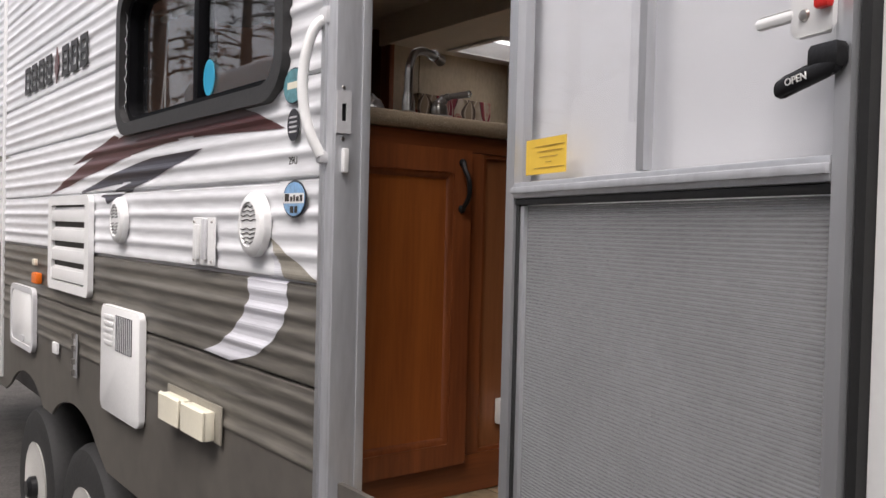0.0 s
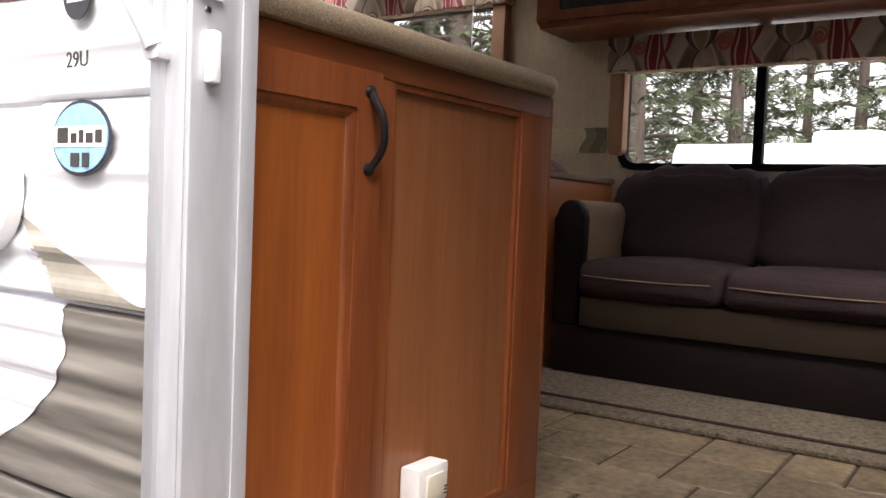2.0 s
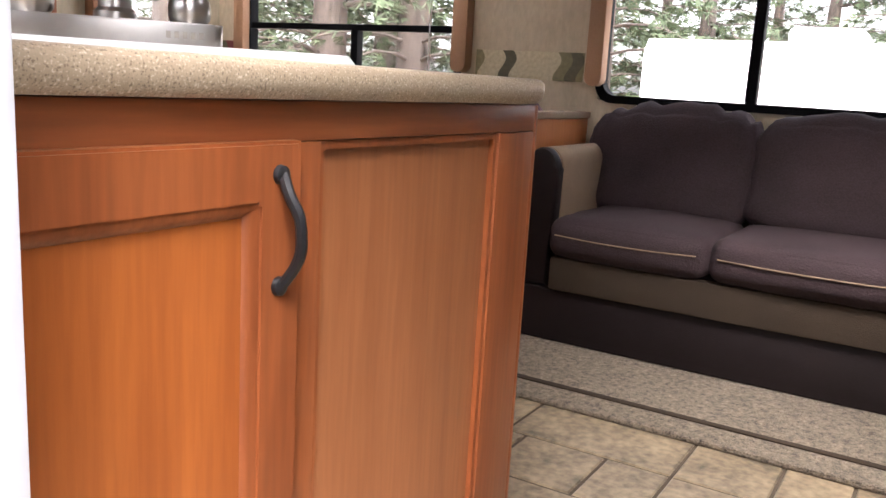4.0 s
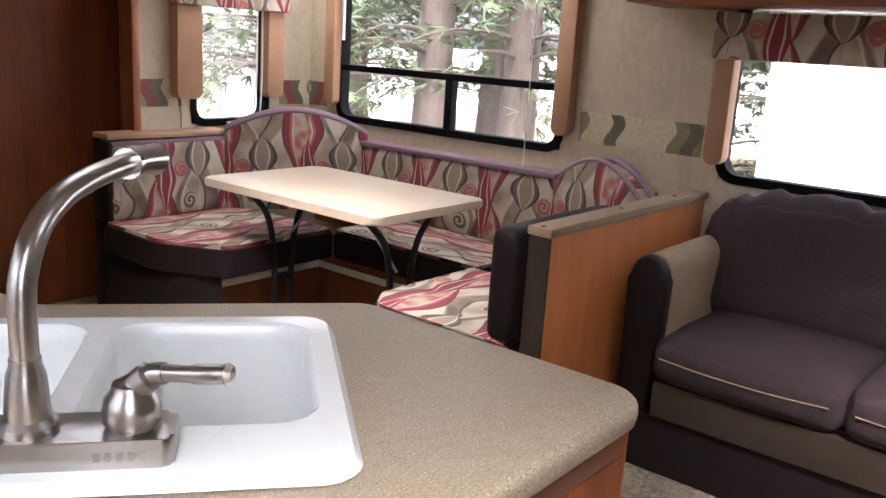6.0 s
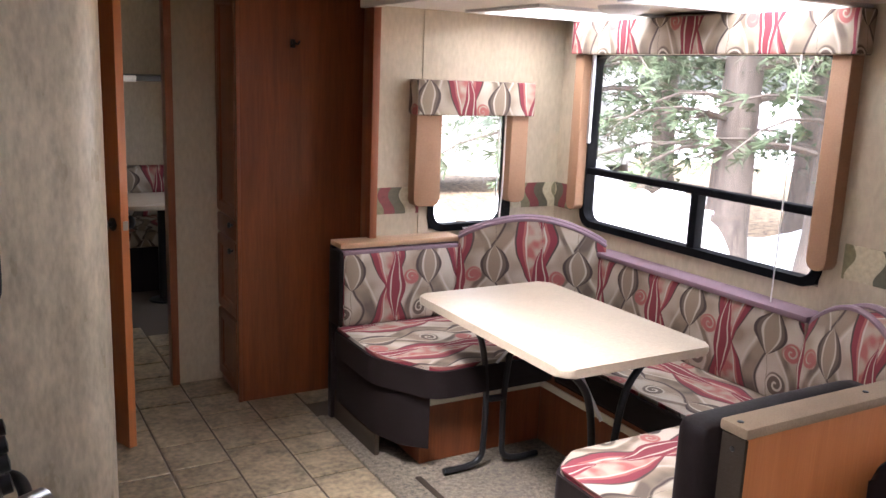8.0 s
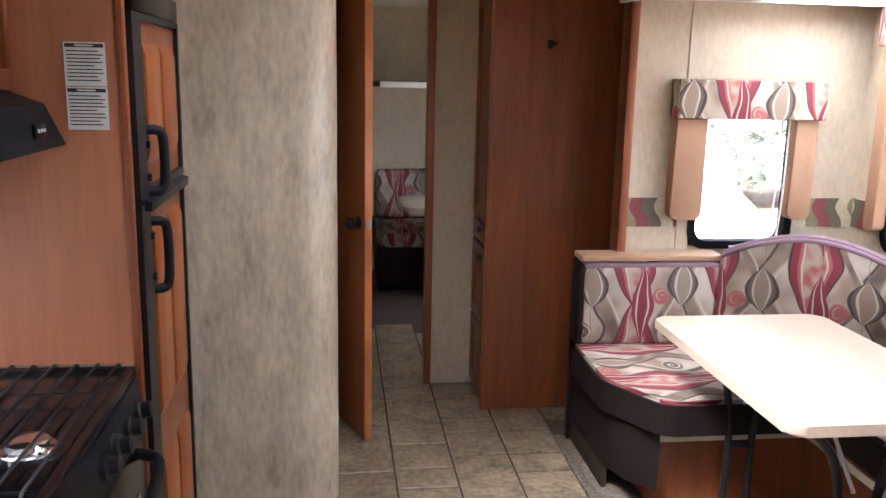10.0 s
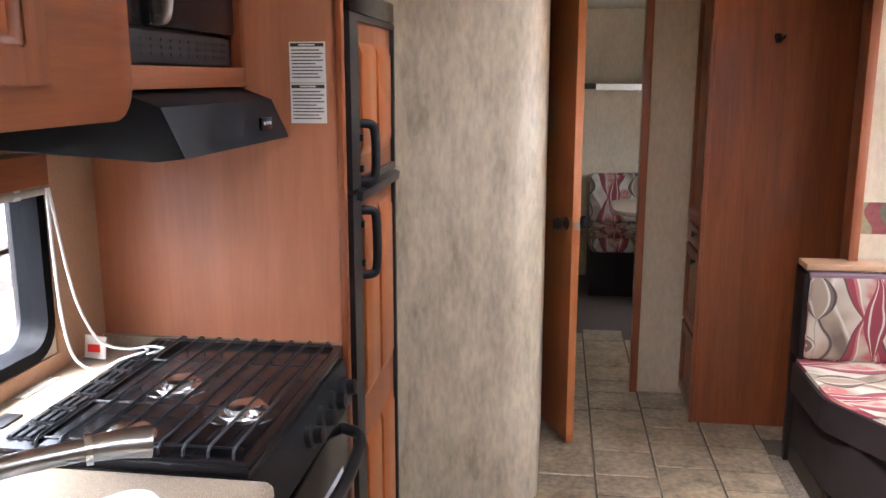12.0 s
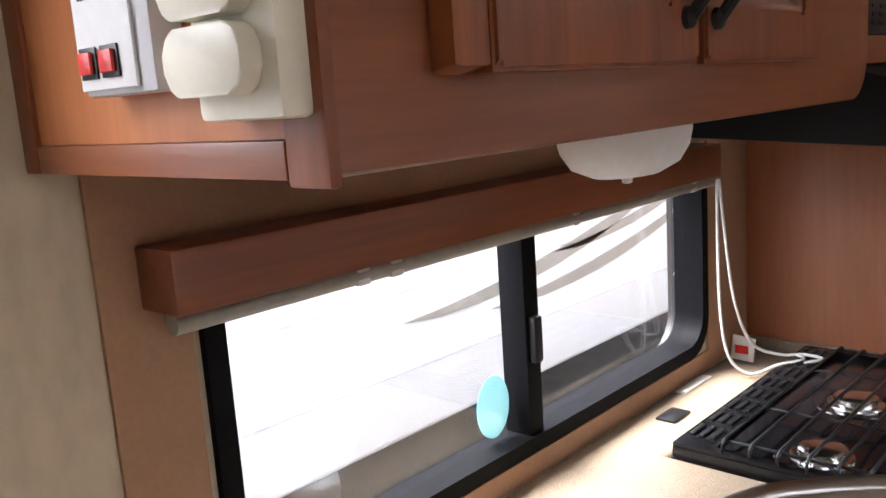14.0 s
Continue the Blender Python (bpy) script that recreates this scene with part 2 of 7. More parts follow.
def pane(name, tint=(1, 1, 1), clear=0.9, gloss=0.03):
    """Thin window glass: mostly clear, with a mirror gloss."""
    m = bpy.data.materials.new(name)
    m.use_nodes = True
    n, l = m.node_tree.nodes, m.node_tree.links
    n.remove(n["Principled BSDF"])
    t, g, mx, fr = n.new("ShaderNodeBsdfTransparent"), n.new("ShaderNodeBsdfGlossy"), n.new("ShaderNodeMixShader"), n.new("ShaderNodeLayerWeight")
    edge, lift = n.new("ShaderNodeMath"), n.new("ShaderNodeMath")
    edge.operation, edge.inputs[1].default_value = "POWER", 4.0
    lift.operation, lift.inputs[1].default_value, lift.inputs[2].default_value = "MULTIPLY_ADD", 0.6, gloss
    t.inputs[0].default_value = (*[c * clear for c in tint], 1)
    g.inputs["Roughness"].default_value = 0.02
    l.new(fr.outputs["Facing"], edge.inputs[0])
    l.new(edge.outputs[0], lift.inputs[0])
    l.new(lift.outputs[0], mx.inputs[0])
    l.new(t.outputs[0], mx.inputs[1])
    l.new(g.outputs[0], mx.inputs[2])
    l.new(mx.outputs[0], n["Material Output"].inputs[0])
    return m


def frosted(name, tint=(0.95, 0.95, 0.95), front=None):
    """Milky acrylic that lets daylight through."""
    m = bpy.data.materials.new(name)
    m.use_nodes = True
    n, l = m.node_tree.nodes, m.node_tree.links
    n.remove(n["Principled BSDF"])
    t, d, mx = n.new("ShaderNodeBsdfTranslucent"), n.new("ShaderNodeBsdfTransparent"), n.new("ShaderNodeMixShader")
    t.inputs[0].default_value = (*tint, 1)
    d.inputs[0].default_value = (0.95, 0.96, 0.97, 1)
    mx.inputs[0].default_value = 0.4 if tint[0] > 0.9 else 0.0
    if tint[0] < 0.9:
        face = n.new("ShaderNodeBsdfDiffuse")
        face.inputs[0].default_value = (*(front or tint), 1)
        half = n.new("ShaderNodeMixShader")
        l.new(face.outputs[0], half.inputs[1])
        l.new(t.outputs[0], half.inputs[2])
        t = half
    l.new(t.outputs[0], mx.inputs[1])
    l.new(d.outputs[0], mx.inputs[2])
    l.new(mx.outputs[0], n["Material Output"].inputs[0])
    return m


def screen_mesh(name):
    m = mat(name, (0.28, 0.285, 0.29), 0.6)
    n, l = m.node_tree.nodes, m.node_tree.links
    b = n["Principled BSDF"]
    tc = n.new("ShaderNodeTexCoord")
    w = n.new("ShaderNodeTexWave")
    w.bands_direction = "Z"
    w.inputs["Scale"].default_value = 75
    w.inputs["Distortion"].default_value = 0.4
    l.new(tc.outputs["Object"], w.inputs["Vector"])
    r = n.new("ShaderNodeMapRange")
    r.inputs["To Min"].default_value, r.inputs["To Max"].default_value = 0.45, 0.8
    l.new(w.outputs["Fac"], r.inputs["Value"])
    l.new(r.outputs[0], b.inputs["Alpha"])
    return m


def ground_mat(name):
    """Leaf litter and dead grass with melting snow lying in patches, deeper away from the gravel."""
    m = mat(name, (0.16, 0.12, 0.08), 0.95)
    n, l = m.node_tree.nodes, m.node_tree.links
    b = n["Principled BSDF"]
    tc = n.new("ShaderNodeTexCoord")
    leaf, drift = n.new("ShaderNodeTexNoise"), n.new("ShaderNodeTexNoise")
    leaf.inputs["Scale"].default_value, leaf.inputs["Detail"].default_value = 9, 6
    drift.inputs["Scale"].default_value, drift.inputs["Detail"].default_value = 0.25, 3
    l.new(tc.outputs["Object"], leaf.inputs["Vector"])
    l.new(tc.outputs["Object"], drift.inputs["Vector"])
    lr = ramp(n, [(0.3, (0.05, 0.035, 0.025)), (0.5, (0.2, 0.14, 0.09)), (0.7, (0.4, 0.31, 0.2))])
    l.new(leaf.outputs["Fac"], lr.inputs[0])
    sep = n.new("ShaderNodeSeparateXYZ")
    l.new(tc.outputs["Object"], sep.inputs[0])
    far = n.new("ShaderNodeMapRange")
    far.inputs["From Min"].default_value, far.inputs["From Max"].default_value = 21, 27
    far.inputs["To Max"].default_value = 0.5
    l.new(sep.outputs[0], far.inputs["Value"])
    add = n.new("ShaderNodeMath")
    l.new(drift.outputs["Fac"], add.inputs[0])
    l.new(far.outputs[0], add.inputs[1])
    edge = n.new("ShaderNodeMapRange")
    edge.inputs["From Min"].default_value, edge.inputs["From Max"].default_value = 0.60, 0.66
    l.new(add.outputs[0], edge.inputs["Value"])
    mx = n.new("ShaderNodeMix")
    mx.data_type = "RGBA"
    l.new(edge.outputs[0], mx.inputs["Factor"])
    l.new(lr.outputs[0], mx.inputs["A"])
    mx.inputs["B"].default_value = (0.85, 0.87, 0.9, 1)
    l.new(mx.outputs["Result"], b.inputs["Base Color"])
    return m


CHERRY = wood("cherry_wood", (0.14, 0.036, 0.011), (0.28, 0.082, 0.025))
CHERRY_Y = wood("cherry_wood_lengthwise", (0.13, 0.036, 0.012), (0.25, 0.077, 0.027), "y")
CHERRY_X = wood("cherry_wood_across", (0.14, 0.038, 0.012), (0.28, 0.085, 0.027), "x")
DOORWOOD = wood("cherry_door_panel", (0.22, 0.056, 0.012), (0.36, 0.104, 0.022))
PLY = wood("laminate_panel", (0.40, 0.128, 0.036), (0.52, 0.19, 0.065))
CABLAM = wood("cabinet_laminate", (0.19, 0.064, 0.022), (0.30, 0.112, 0.044))
SIDELAM = wood("side_panel_laminate", (0.34, 0.118, 0.052), (0.45, 0.178, 0.085))
CAPWOOD = wood("pale_cap_board", (0.38, 0.22, 0.12), (0.52, 0.34, 0.2), "x")
PAPER = mat("mottled_wallpaper", (0.50, 0.42, 0.30), 0.7, vary=0.16, scale=7, fine=55, bump=0.05, stretch=(1, 1, 0.45))
COLPAPER = mat("column_wallpaper", (0.53, 0.45, 0.325), 0.30, vary=0.30, scale=11, fine=48, bump=0.04, stretch=(1.3, 1.3, 0.45))
BORDER = border_paper("border_paper")
CEILM = mat("ceiling_board", (0.72, 0.68, 0.60), 0.7, vary=0.05)
COUNTER = speckle("counter_laminate", (0.33, 0.26, 0.18), (0.16, 0.12, 0.08), (0.54, 0.45, 0.35), 420, 0.4)
TABLETOP = speckle("table_laminate", (0.46, 0.37, 0.27), (0.40, 0.32, 0.23), (0.53, 0.44, 0.33), 400, 0.4)
TILE = mat("vinyl_tile", (0.235, 0.18, 0.115), 0.36, vary=0.8, scale=9, fine=42, bump=0.12, shift=True)
GROUT = mat("tile_joint", (0.075, 0.056, 0.038), 0.9)
CARPET = mat("beige_carpet", (0.18, 0.145, 0.105), 0.98, vary=0.85, scale=60, fine=220, bump=1.0)
FABRIC = ogee("ogee_upholstery", 0.86)
FABRIC_TOP = ogee("ogee_valance", 0.95, 0.2)
PIPING = mat("mauve_welt_vinyl", (0.20, 0.125, 0.15), 0.55, vary=0.1)
BROWNVINYL = mat("dark_brown_vinyl", (0.012, 0.008, 0.008), 0.55, vary=0.2, fine=240, bump=0.12, spec=0.15)
SUEDE = mat("plum_brown_suede", (0.037, 0.024, 0.026), 0.9, vary=0.35, scale=5, fine=160, bump=0.25, spec=0.2)
TANSUEDE = mat("tan_suede", (0.25, 0.175, 0.11), 0.9, vary=0.18, scale=9, fine=200, bump=0.2)
BASESUEDE = mat("brown_base_fabric", (0.038, 0.026, 0.017), 0.92, vary=0.2, fine=220, bump=0.2, spec=0.2)
SLAT = mat("tan_window_board", (0.34, 0.19, 0.105), 0.7, vary=0.12, fine=150)
WHITESIDE = mat("white_siding", (0.68, 0.685, 0.70), 0.34, vary=0.17, scale=3, fine=24, bump=0.02, stretch=(1, 0.35, 4))
TAUPESIDE = mat("taupe_siding", (0.112, 0.103, 0.088), 0.40, vary=0.65, scale=3, fine=26, bump=0.03, stretch=(1, 0.25, 4))
SKIRT = mat("taupe_skirt_metal", (0.092, 0.084, 0.073), 0.45, vary=0.25, scale=3, fine=12)
WHITEPL = mat("white_plastic", (0.74, 0.74, 0.73), 0.4, vary=0.05, bump=0.01)
CREAMPL = mat("cream_plastic", (0.72, 0.68, 0.55), 0.4, vary=0.05, bump=0.01)
GREYPL = mat("pale_grey_plastic", (0.55, 0.55, 0.56), 0.45, vary=0.08)
ALU = mat("brushed_aluminium", (0.56, 0.57, 0.585), 0.42, 0.8, vary=0.12, scale=6, fine=60, stretch=(1, 1, 0.1))
MILLALU = mat("mill_door_frame", (0.52, 0.53, 0.55), 0.5, 0.55, vary=0.14, scale=4, fine=40, stretch=(2, 2, 0.3))
STEEL = mat("brushed_nickel", (0.40, 0.38, 0.355), 0.30, 1.0, vary=0.06, bump=0.0)
CHROME = mat("bright_burner_metal", (0.75, 0.74, 0.72), 0.2, 1.0, vary=0.05, bump=0.0)
BLACK = mat("black_enamel", (0.006, 0.006, 0.007), 0.16, vary=0.1, bump=0.0, spec=0.3)
BLACKPL = mat("black_plastic", (0.009, 0.009, 0.010), 0.38, vary=0.2, fine=200, spec=0.35)
BLACKFR = mat("black_window_frame", (0.005, 0.005, 0.006), 0.6, vary=0.2, spec=0.06)
CHARFR = mat("charcoal_outer_frame", (0.022, 0.021, 0.021), 0.5, vary=0.25)
HOODM = mat("hood_grey_black", (0.007, 0.008, 0.010), 0.45, vary=0.35, fine=300, bump=0.1, spec=0.2)
RUBBER = mat("tyre_rubber", (0.018, 0.018, 0.018), 0.75, vary=0.3, fine=60, bump=0.2)
RIMW = mat("white_steel_rim", (0.60, 0.59, 0.56), 0.4, vary=0.15)
SINKM = mat("white_sink_acrylic", (0.78, 0.80, 0.78), 0.16, vary=0.03, bump=0.0)
GASKET = mat("black_gasket", (0.01, 0.01, 0.01), 0.6)
GLASS = pane("window_glass")
TINT = pane("smoked_window_glass", (0.95, 0.955, 0.96), 0.95, 0.07)
CLEARPL = pane("clear_acrylic", (0.98, 0.98, 0.985), 0.98, 0.015)
WHITEDOOR = mat("white_door_skin", (0.85, 0.855, 0.86), 0.5, vary=0.03, bump=0.01)
FROST = frosted("milky_acrylic")
MESH = screen_mesh("insect_screen")
MAROON = mat("maroon_vinyl", (0.075, 0.022, 0.022), 0.35, vary=0.18, stretch=(1, 0.3, 4))
NAVY = mat("dark_slate_vinyl", (0.035, 0.033, 0.045), 0.35, vary=0.18, stretch=(1, 0.3, 4))
SILVERV = mat("pale_silver_vinyl", (0.60, 0.60, 0.64), 0.35, vary=0.1, stretch=(1, 0.3, 4))
GREYV = mat("grey_taupe_vinyl", (0.26, 0.24, 0.20), 0.38, vary=0.15)
YELLOW = mat("yellow_paper", (0.72, 0.47, 0.05), 0.7, vary=0.06)
FADED = mat("faded_brown_print", (0.42, 0.25, 0.04), 0.7)
INK = mat("dark_ink", (0.03, 0.025, 0.02), 0.6)
PAPERW = mat("white_paper", (0.75, 0.74, 0.71), 0.7, vary=0.03)
STICKBLUE = frosted("blue_window_film", (0.55, 0.74, 0.68), (0.06, 0.50, 0.80))
BLUES = mat("blue_sticker", (0.05, 0.36, 0.62), 0.4, vary=0.15)
TEALS = mat("teal_sticker", (0.09, 0.24, 0.27), 0.4, vary=0.5, scale=30)
BLACKS = mat("black_sticker", (0.02, 0.02, 0.025), 0.4)
PALEBL = mat("pale_blue_sticker", (0.22, 0.40, 0.62), 0.4, vary=0.35, scale=24)
ORANGE = mat("amber_lens", (0.80, 0.16, 0.01), 0.25)
RED = mat("red_switch", (0.62, 0.02, 0.015), 0.35)
BARK = mat("pine_bark", (0.10, 0.08, 0.068), 0.95, vary=0.45, scale=6, fine=22, bump=0.8, stretch=(1, 1, 0.25))
NEEDLE = mat("pine_needles", (0.062, 0.085, 0.042), 0.8, vary=0.5, scale=2, fine=8)
DRYNEEDLE = mat("dry_twigs", (0.11, 0.08, 0.055), 0.9, vary=0.4)
GROUND = ground_mat("leaf_litter_and_snow")
GRAVEL = mat("dark_gravel", (0.075, 0.07, 0.066), 0.95, vary=0.5, scale=5, fine=45, bump=0.6)
SNOW = mat("old_snow", (0.84, 0.86, 0.88), 0.7, vary=0.06, scale=3, fine=30, bump=0.3)
LABELW = mat("white_shelf_edge", (0.7, 0.7, 0.68), 0.5)
CORD = mat("white_cord", (0.75, 0.74, 0.72), 0.5)


# ---- mesh helpers ----
def thing(name, base, label, category, group="", kind=""):
    e = new(name)
    e.location = base
    e.empty_display_size = 0.05
    return tagged(e, label, category, group, kind)


def box_uv(bm):
    uv = bm.loops.layers.uv.verify()
    for f in bm.faces:
        n = f.normal
        a = max(range(3), key=lambda k: abs(n[k]))
        for lp in f.loops:
            c = lp.vert.co
            lp[uv].uv = ((c.y, c.z), (c.x, c.z), (c.x, c.y))[a]


def part(name, bm, material, parent=None, label="", smooth=True):
    """Links a bmesh as one mesh object, under a thing or a part."""
    bmesh.ops.recalc_face_normals(bm, faces=bm.faces[:])
    bm.normal_update()
    box_uv(bm)
    me = bpy.data.meshes.new(name)
    bm.to_mesh(me)
    bm.free()
    me.materials.append(material)
    if smooth:
        me.shade_smooth()
        me.set_sharp_from_angle(angle=radians(38))
    ob = new(name, me)
    if parent is not None:
        ob.parent = parent
        ob.matrix_parent_inverse = Matrix.Translation(-parent.location)
    if label:
        ob["label"] = label
    return ob


def add_box(bm, lo, hi, bev=0.0, seg=2):
    lo, hi = [min(a, b) for a, b in zip(lo, hi)], [max(a, b) for a, b in zip(lo, hi)]
    g = bmesh.ops.create_cube(bm, size=1.0)["verts"]
    for v in g:
        v.co = Vector((lo[k] + (v.co[k] + 0.5) * (hi[k] - lo[k]) for k in range(3)))
    if bev > 0:
        bev = min(bev, 0.45 * min(h - q for h, q in zip(hi, lo)))
        es = {e for v in g for e in v.link_edges}
        bmesh.ops.bevel(bm, geom=list(es), offset=bev, segments=seg, profile=0.6, affect="EDGES")
    return bm


def bx(name, lo, hi, material, parent=None, bev=0.003, label="", seg=2):
    return part(name, add_box(bmesh.new(), lo, hi, bev, seg), material, parent, label)


def add_prism(bm, pts, axis, lo, hi, bev=0.0, seg=2):
    """A polygon in the plane across axis, extruded from lo to hi. For z: (x, y); for y: (x, z); for x: (y, z)."""
    put = {"z": lambda p, h: (p[0], p[1], h), "y": lambda p, h: (p[0], h, p[1]), "x": lambda p, h: (h, p[0], p[1])}[axis]
    a = [bm.verts.new(put(p, lo)) for p in pts]
    b = [bm.verts.new(put(p, hi)) for p in pts]
    caps = [bm.faces.new(a), bm.faces.new(b[::-1])]
    for k in range(len(pts)):
        bm.faces.new((a[k], b[k], b[(k + 1) % len(pts)], a[(k + 1) % len(pts)]))
    if bev:
        es = {e for f in caps for e in f.edges}
        bmesh.ops.bevel(bm, geom=list(es), offset=bev, segments=seg, profile=0.5, affect="EDGES")
    return bm


def prism(name, pts, axis, lo, hi, material, parent=None, bev=0.003, label="", seg=2):
    return part(name, add_prism(bmesh.new(), pts, axis, lo, hi, bev, seg), material, parent, label)


def rounded(pts, radii, seg=6):
    """Rounds the corners of a polygon; radii: one for each corner."""
    out = []
    for k, (p, r) in enumerate(zip(pts, radii)):
        p, a, b = Vector(p), Vector(pts[k - 1]), Vector(pts[(k + 1) % len(pts)])
        if r <= 0:
            out.append(tuple(p))
            continue
        u, w = (a - p).normalized(), (b - p).normalized()
        half = u.angle(w) / 2
        d = r / math.tan(half)
        c = p + (u + w).normalized() * (r / math.sin(half))
        s, e = p + u * d - c, p + w * d - c
        for i in range(seg + 1):
            v = s.lerp(e, i / seg).normalized() * r
            out.append(tuple(c + v))
    return out


def round_rect(x0, y0, x1, y1, r, seg=6):
    return rounded([(x0, y0), (x1, y0), (x1, y1), (x0, y1)], [r] * 4, seg)


def add_ring(bm, outer, inner, axis, lo, hi):
    """A frame between two outlines of equally many points."""
    put = {"z": lambda p, h: (p[0], p[1], h), "y": lambda p, h: (p[0], h, p[1]), "x": lambda p, h: (h, p[0], p[1])}[axis]
    rows = [[bm.verts.new(put(p, h)) for p in q] for q, h in ((outer, lo), (outer, hi), (inner, hi), (inner, lo))]
    n = len(outer)
    for i in range(4):
        a, b = rows[i], rows[(i + 1) % 4]
        for k in range(n):
            bm.faces.new((a[k], a[(k + 1) % n], b[(k + 1) % n], b[k]))
    return bm


def ring(name, outer, inner, axis, lo, hi, material, parent=None, label=""):
    return part(name, add_ring(bmesh.new(), outer, inner, axis, lo, hi), material, parent, label)


def add_tube(bm, pts, r, n=10, closed_ends=True):
    pts = [Vector(p) for p in pts]
    rs = r if isinstance(r, (list, tuple)) else [r] * len(pts)
    rows, up = [], None
    for k, p in enumerate(pts):
        d = (pts[min(k + 1, len(pts) - 1)] - pts[max(k - 1, 0)]).normalized()
        if up is None:
            up = d.orthogonal().normalized()
        up = (up - d * up.dot(d)).normalized()
        side = d.cross(up)
        rows.append([bm.verts.new(p + rs[k] * (math.cos(a) * up + math.sin(a) * side)) for a in (2 * math.pi * i / n for i in range(n))])
    for a, b in zip(rows, rows[1:]):
        for i in range(n):
            bm.faces.new((a[i], a[(i + 1) % n], b[(i + 1) % n], b[i]))
    if closed_ends:
        bm.faces.new(rows[0])
        bm.faces.new(rows[-1][::-1])
    return bm


def smooth_path(pts, steps=6):
    """Points on a smooth curve through the given ones."""
    p = [Vector(q) for q in pts]
    p = [2 * p[0] - p[1]] + p + [2 * p[-1] - p[-2]]
    out = []
    for k in range(1, len(p) - 2):
        for i in range(steps):
            t = i / steps
            a, b, c, d = p[k - 1 : k + 3]
            out.append(0.5 * (2 * b + (c - a) * t + (2 * a - 5 * b + 4 * c - d) * t * t + (3 * b - a - 3 * c + d) * t**3))
    return out + [p[-2]]


def tube(name, pts, r, material, parent=None, label="", n=10, steps=6):
    return part(name, add_tube(bmesh.new(), smooth_path(pts, steps) if steps else pts, r, n), material, parent, label)


def add_lathe(bm, profile, base, axis=(0, 0, 1), n=24):
    """Turns (radius, height) pairs about an axis through base."""
    q = Vector(axis).to_track_quat("Z", "Y")
    rows = [[bm.verts.new(Vector(base) + q @ Vector((r * math.cos(a), r * math.sin(a), h))) for a in (2 * math.pi * i / n for i in range(n))] for r, h in profile]
    for a, b in zip(rows, rows[1:]):
        for i in range(n):
            bm.faces.new((a[i], a[(i + 1) % n], b[(i + 1) % n], b[i]))
    bm.faces.new(rows[0])
    bm.faces.new(rows[-1][::-1])
    return bm


def lathe(name, profile, base, material, parent=None, axis=(0, 0, 1), label="", n=24):
    return part(name, add_lathe(bmesh.new(), profile, base, axis, n), material, parent, label)


def holed_wall(name, axis, lo, hi, a0, a1, z0, z1, holes, material, label):
    """A wall across axis with rectangular openings (a0, a1, z0, z1) right through it."""
    bm = bmesh.new()
    us = sorted({a0, a1, *(h[0] for h in holes), *(h[1] for h in holes)})
    for u0, u1 in zip(us, us[1:]):
        cuts = sorted((h[2], h[3]) for h in holes if h[0] <= u0 and h[1] >= u1)
        z = z0
        for c0, c1 in cuts + [(z1, z1)]:
            if c0 > z + 1e-4:
                add_box(bm, *(((lo, u0, z), (hi, u1, c0)) if axis == "x" else ((u0, lo, z), (u1, hi, c0))))
            z = max(z, c1)
    bmesh.ops.remove_doubles(bm, verts=bm.verts[:], dist=1e-5)
    return tagged(part(name, bm, material, smooth=False), label, "wall", kind="structure")


# ---- ground and outside ----
bm = bmesh.new()
bmesh.ops.create_grid(bm, x_segments=2, y_segments=2, size=300)
tagged(part("ground", bm, GROUND, smooth=False), "leaf litter and dead grass with patches of melting snow", "ground", kind="structure")
bx_ = bx("road", (-3.6, -14, -0.02), (1.2, 14, 0.006), GRAVEL, None, 0)
tagged(bx_, "dark damp gravel lane beside the trailer", "road", kind="structure")


# ---- shell of the trailer ----
def rib(z):
    """How far the ribbed siding stands out at a height."""
    p = ((z - 1.468) / 0.0425) % 1.0
    lap = ((z - 1.468) / 0.2125) % 1.0
    tall = (0.0030, 0.0056, 0.0034, 0.0060, 0.0040)[int(lap * 5)]
    bulge = tall * (0.5 - 0.5 * math.cos(2 * math.pi * min(1.0, p * 1.25))) if p < 0.8 else 0.0
    return -bulge + (0.010 if lap < 0.03 else 0.0)


def siding(name, y_pairs, z0, z1, material, label, step=0.0053):
    """Ribbed sheet on the outer face x = 0, over the given stretches of y and z, leaving openings."""
    bm = bmesh.new()
    for y0, y1, za, zb in y_pairs:
        za, zb = max(za, z0), min(zb, z1)
        if zb - za < 0.005:
            continue
        n = max(2, int((zb - za) / step))
        rows = []
        for k in range(n + 1):
            z = za + (zb - za) * k / n
            rows.append([bm.verts.new((rib(z), y, z)) for y in (y0, y1)])
        for a, b in zip(rows, rows[1:]):
            bm.faces.new((a[0], a[1], b[1], b[0]))
    return tagged(part(name, bm, material), label, "wall", kind="structure")


DOOR = (-0.63, 0.0, F - 0.03, F + 1.86)
KWIN = (0.268, 1.345, 1.900, 2.285)
stretches = [(-3.2, DOOR[0] - 0.03, 0.5, 3.1), (DOOR[0] - 0.03, 0.035, DOOR[3] + 0.03, 3.1), (DOOR[0] - 0.03, 0.035, 0.5, DOOR[2] - 0.03), (0.035, KWIN[0], 0.5, 3.1),
             (KWIN[0], KWIN[1], 0.5, KWIN[2]), (KWIN[0], KWIN[1], KWIN[3], 3.1), (KWIN[1], 6.3, 0.5, 3.1)]
siding("wall_siding_upper", stretches, 1.468, 3.06, WHITESIDE, "white ribbed aluminium trailer siding, slightly weathered")
siding("wall_siding_lower", stretches, 1.095, 1.468, TAUPESIDE, "taupe ribbed aluminium siding with pale scuffs")

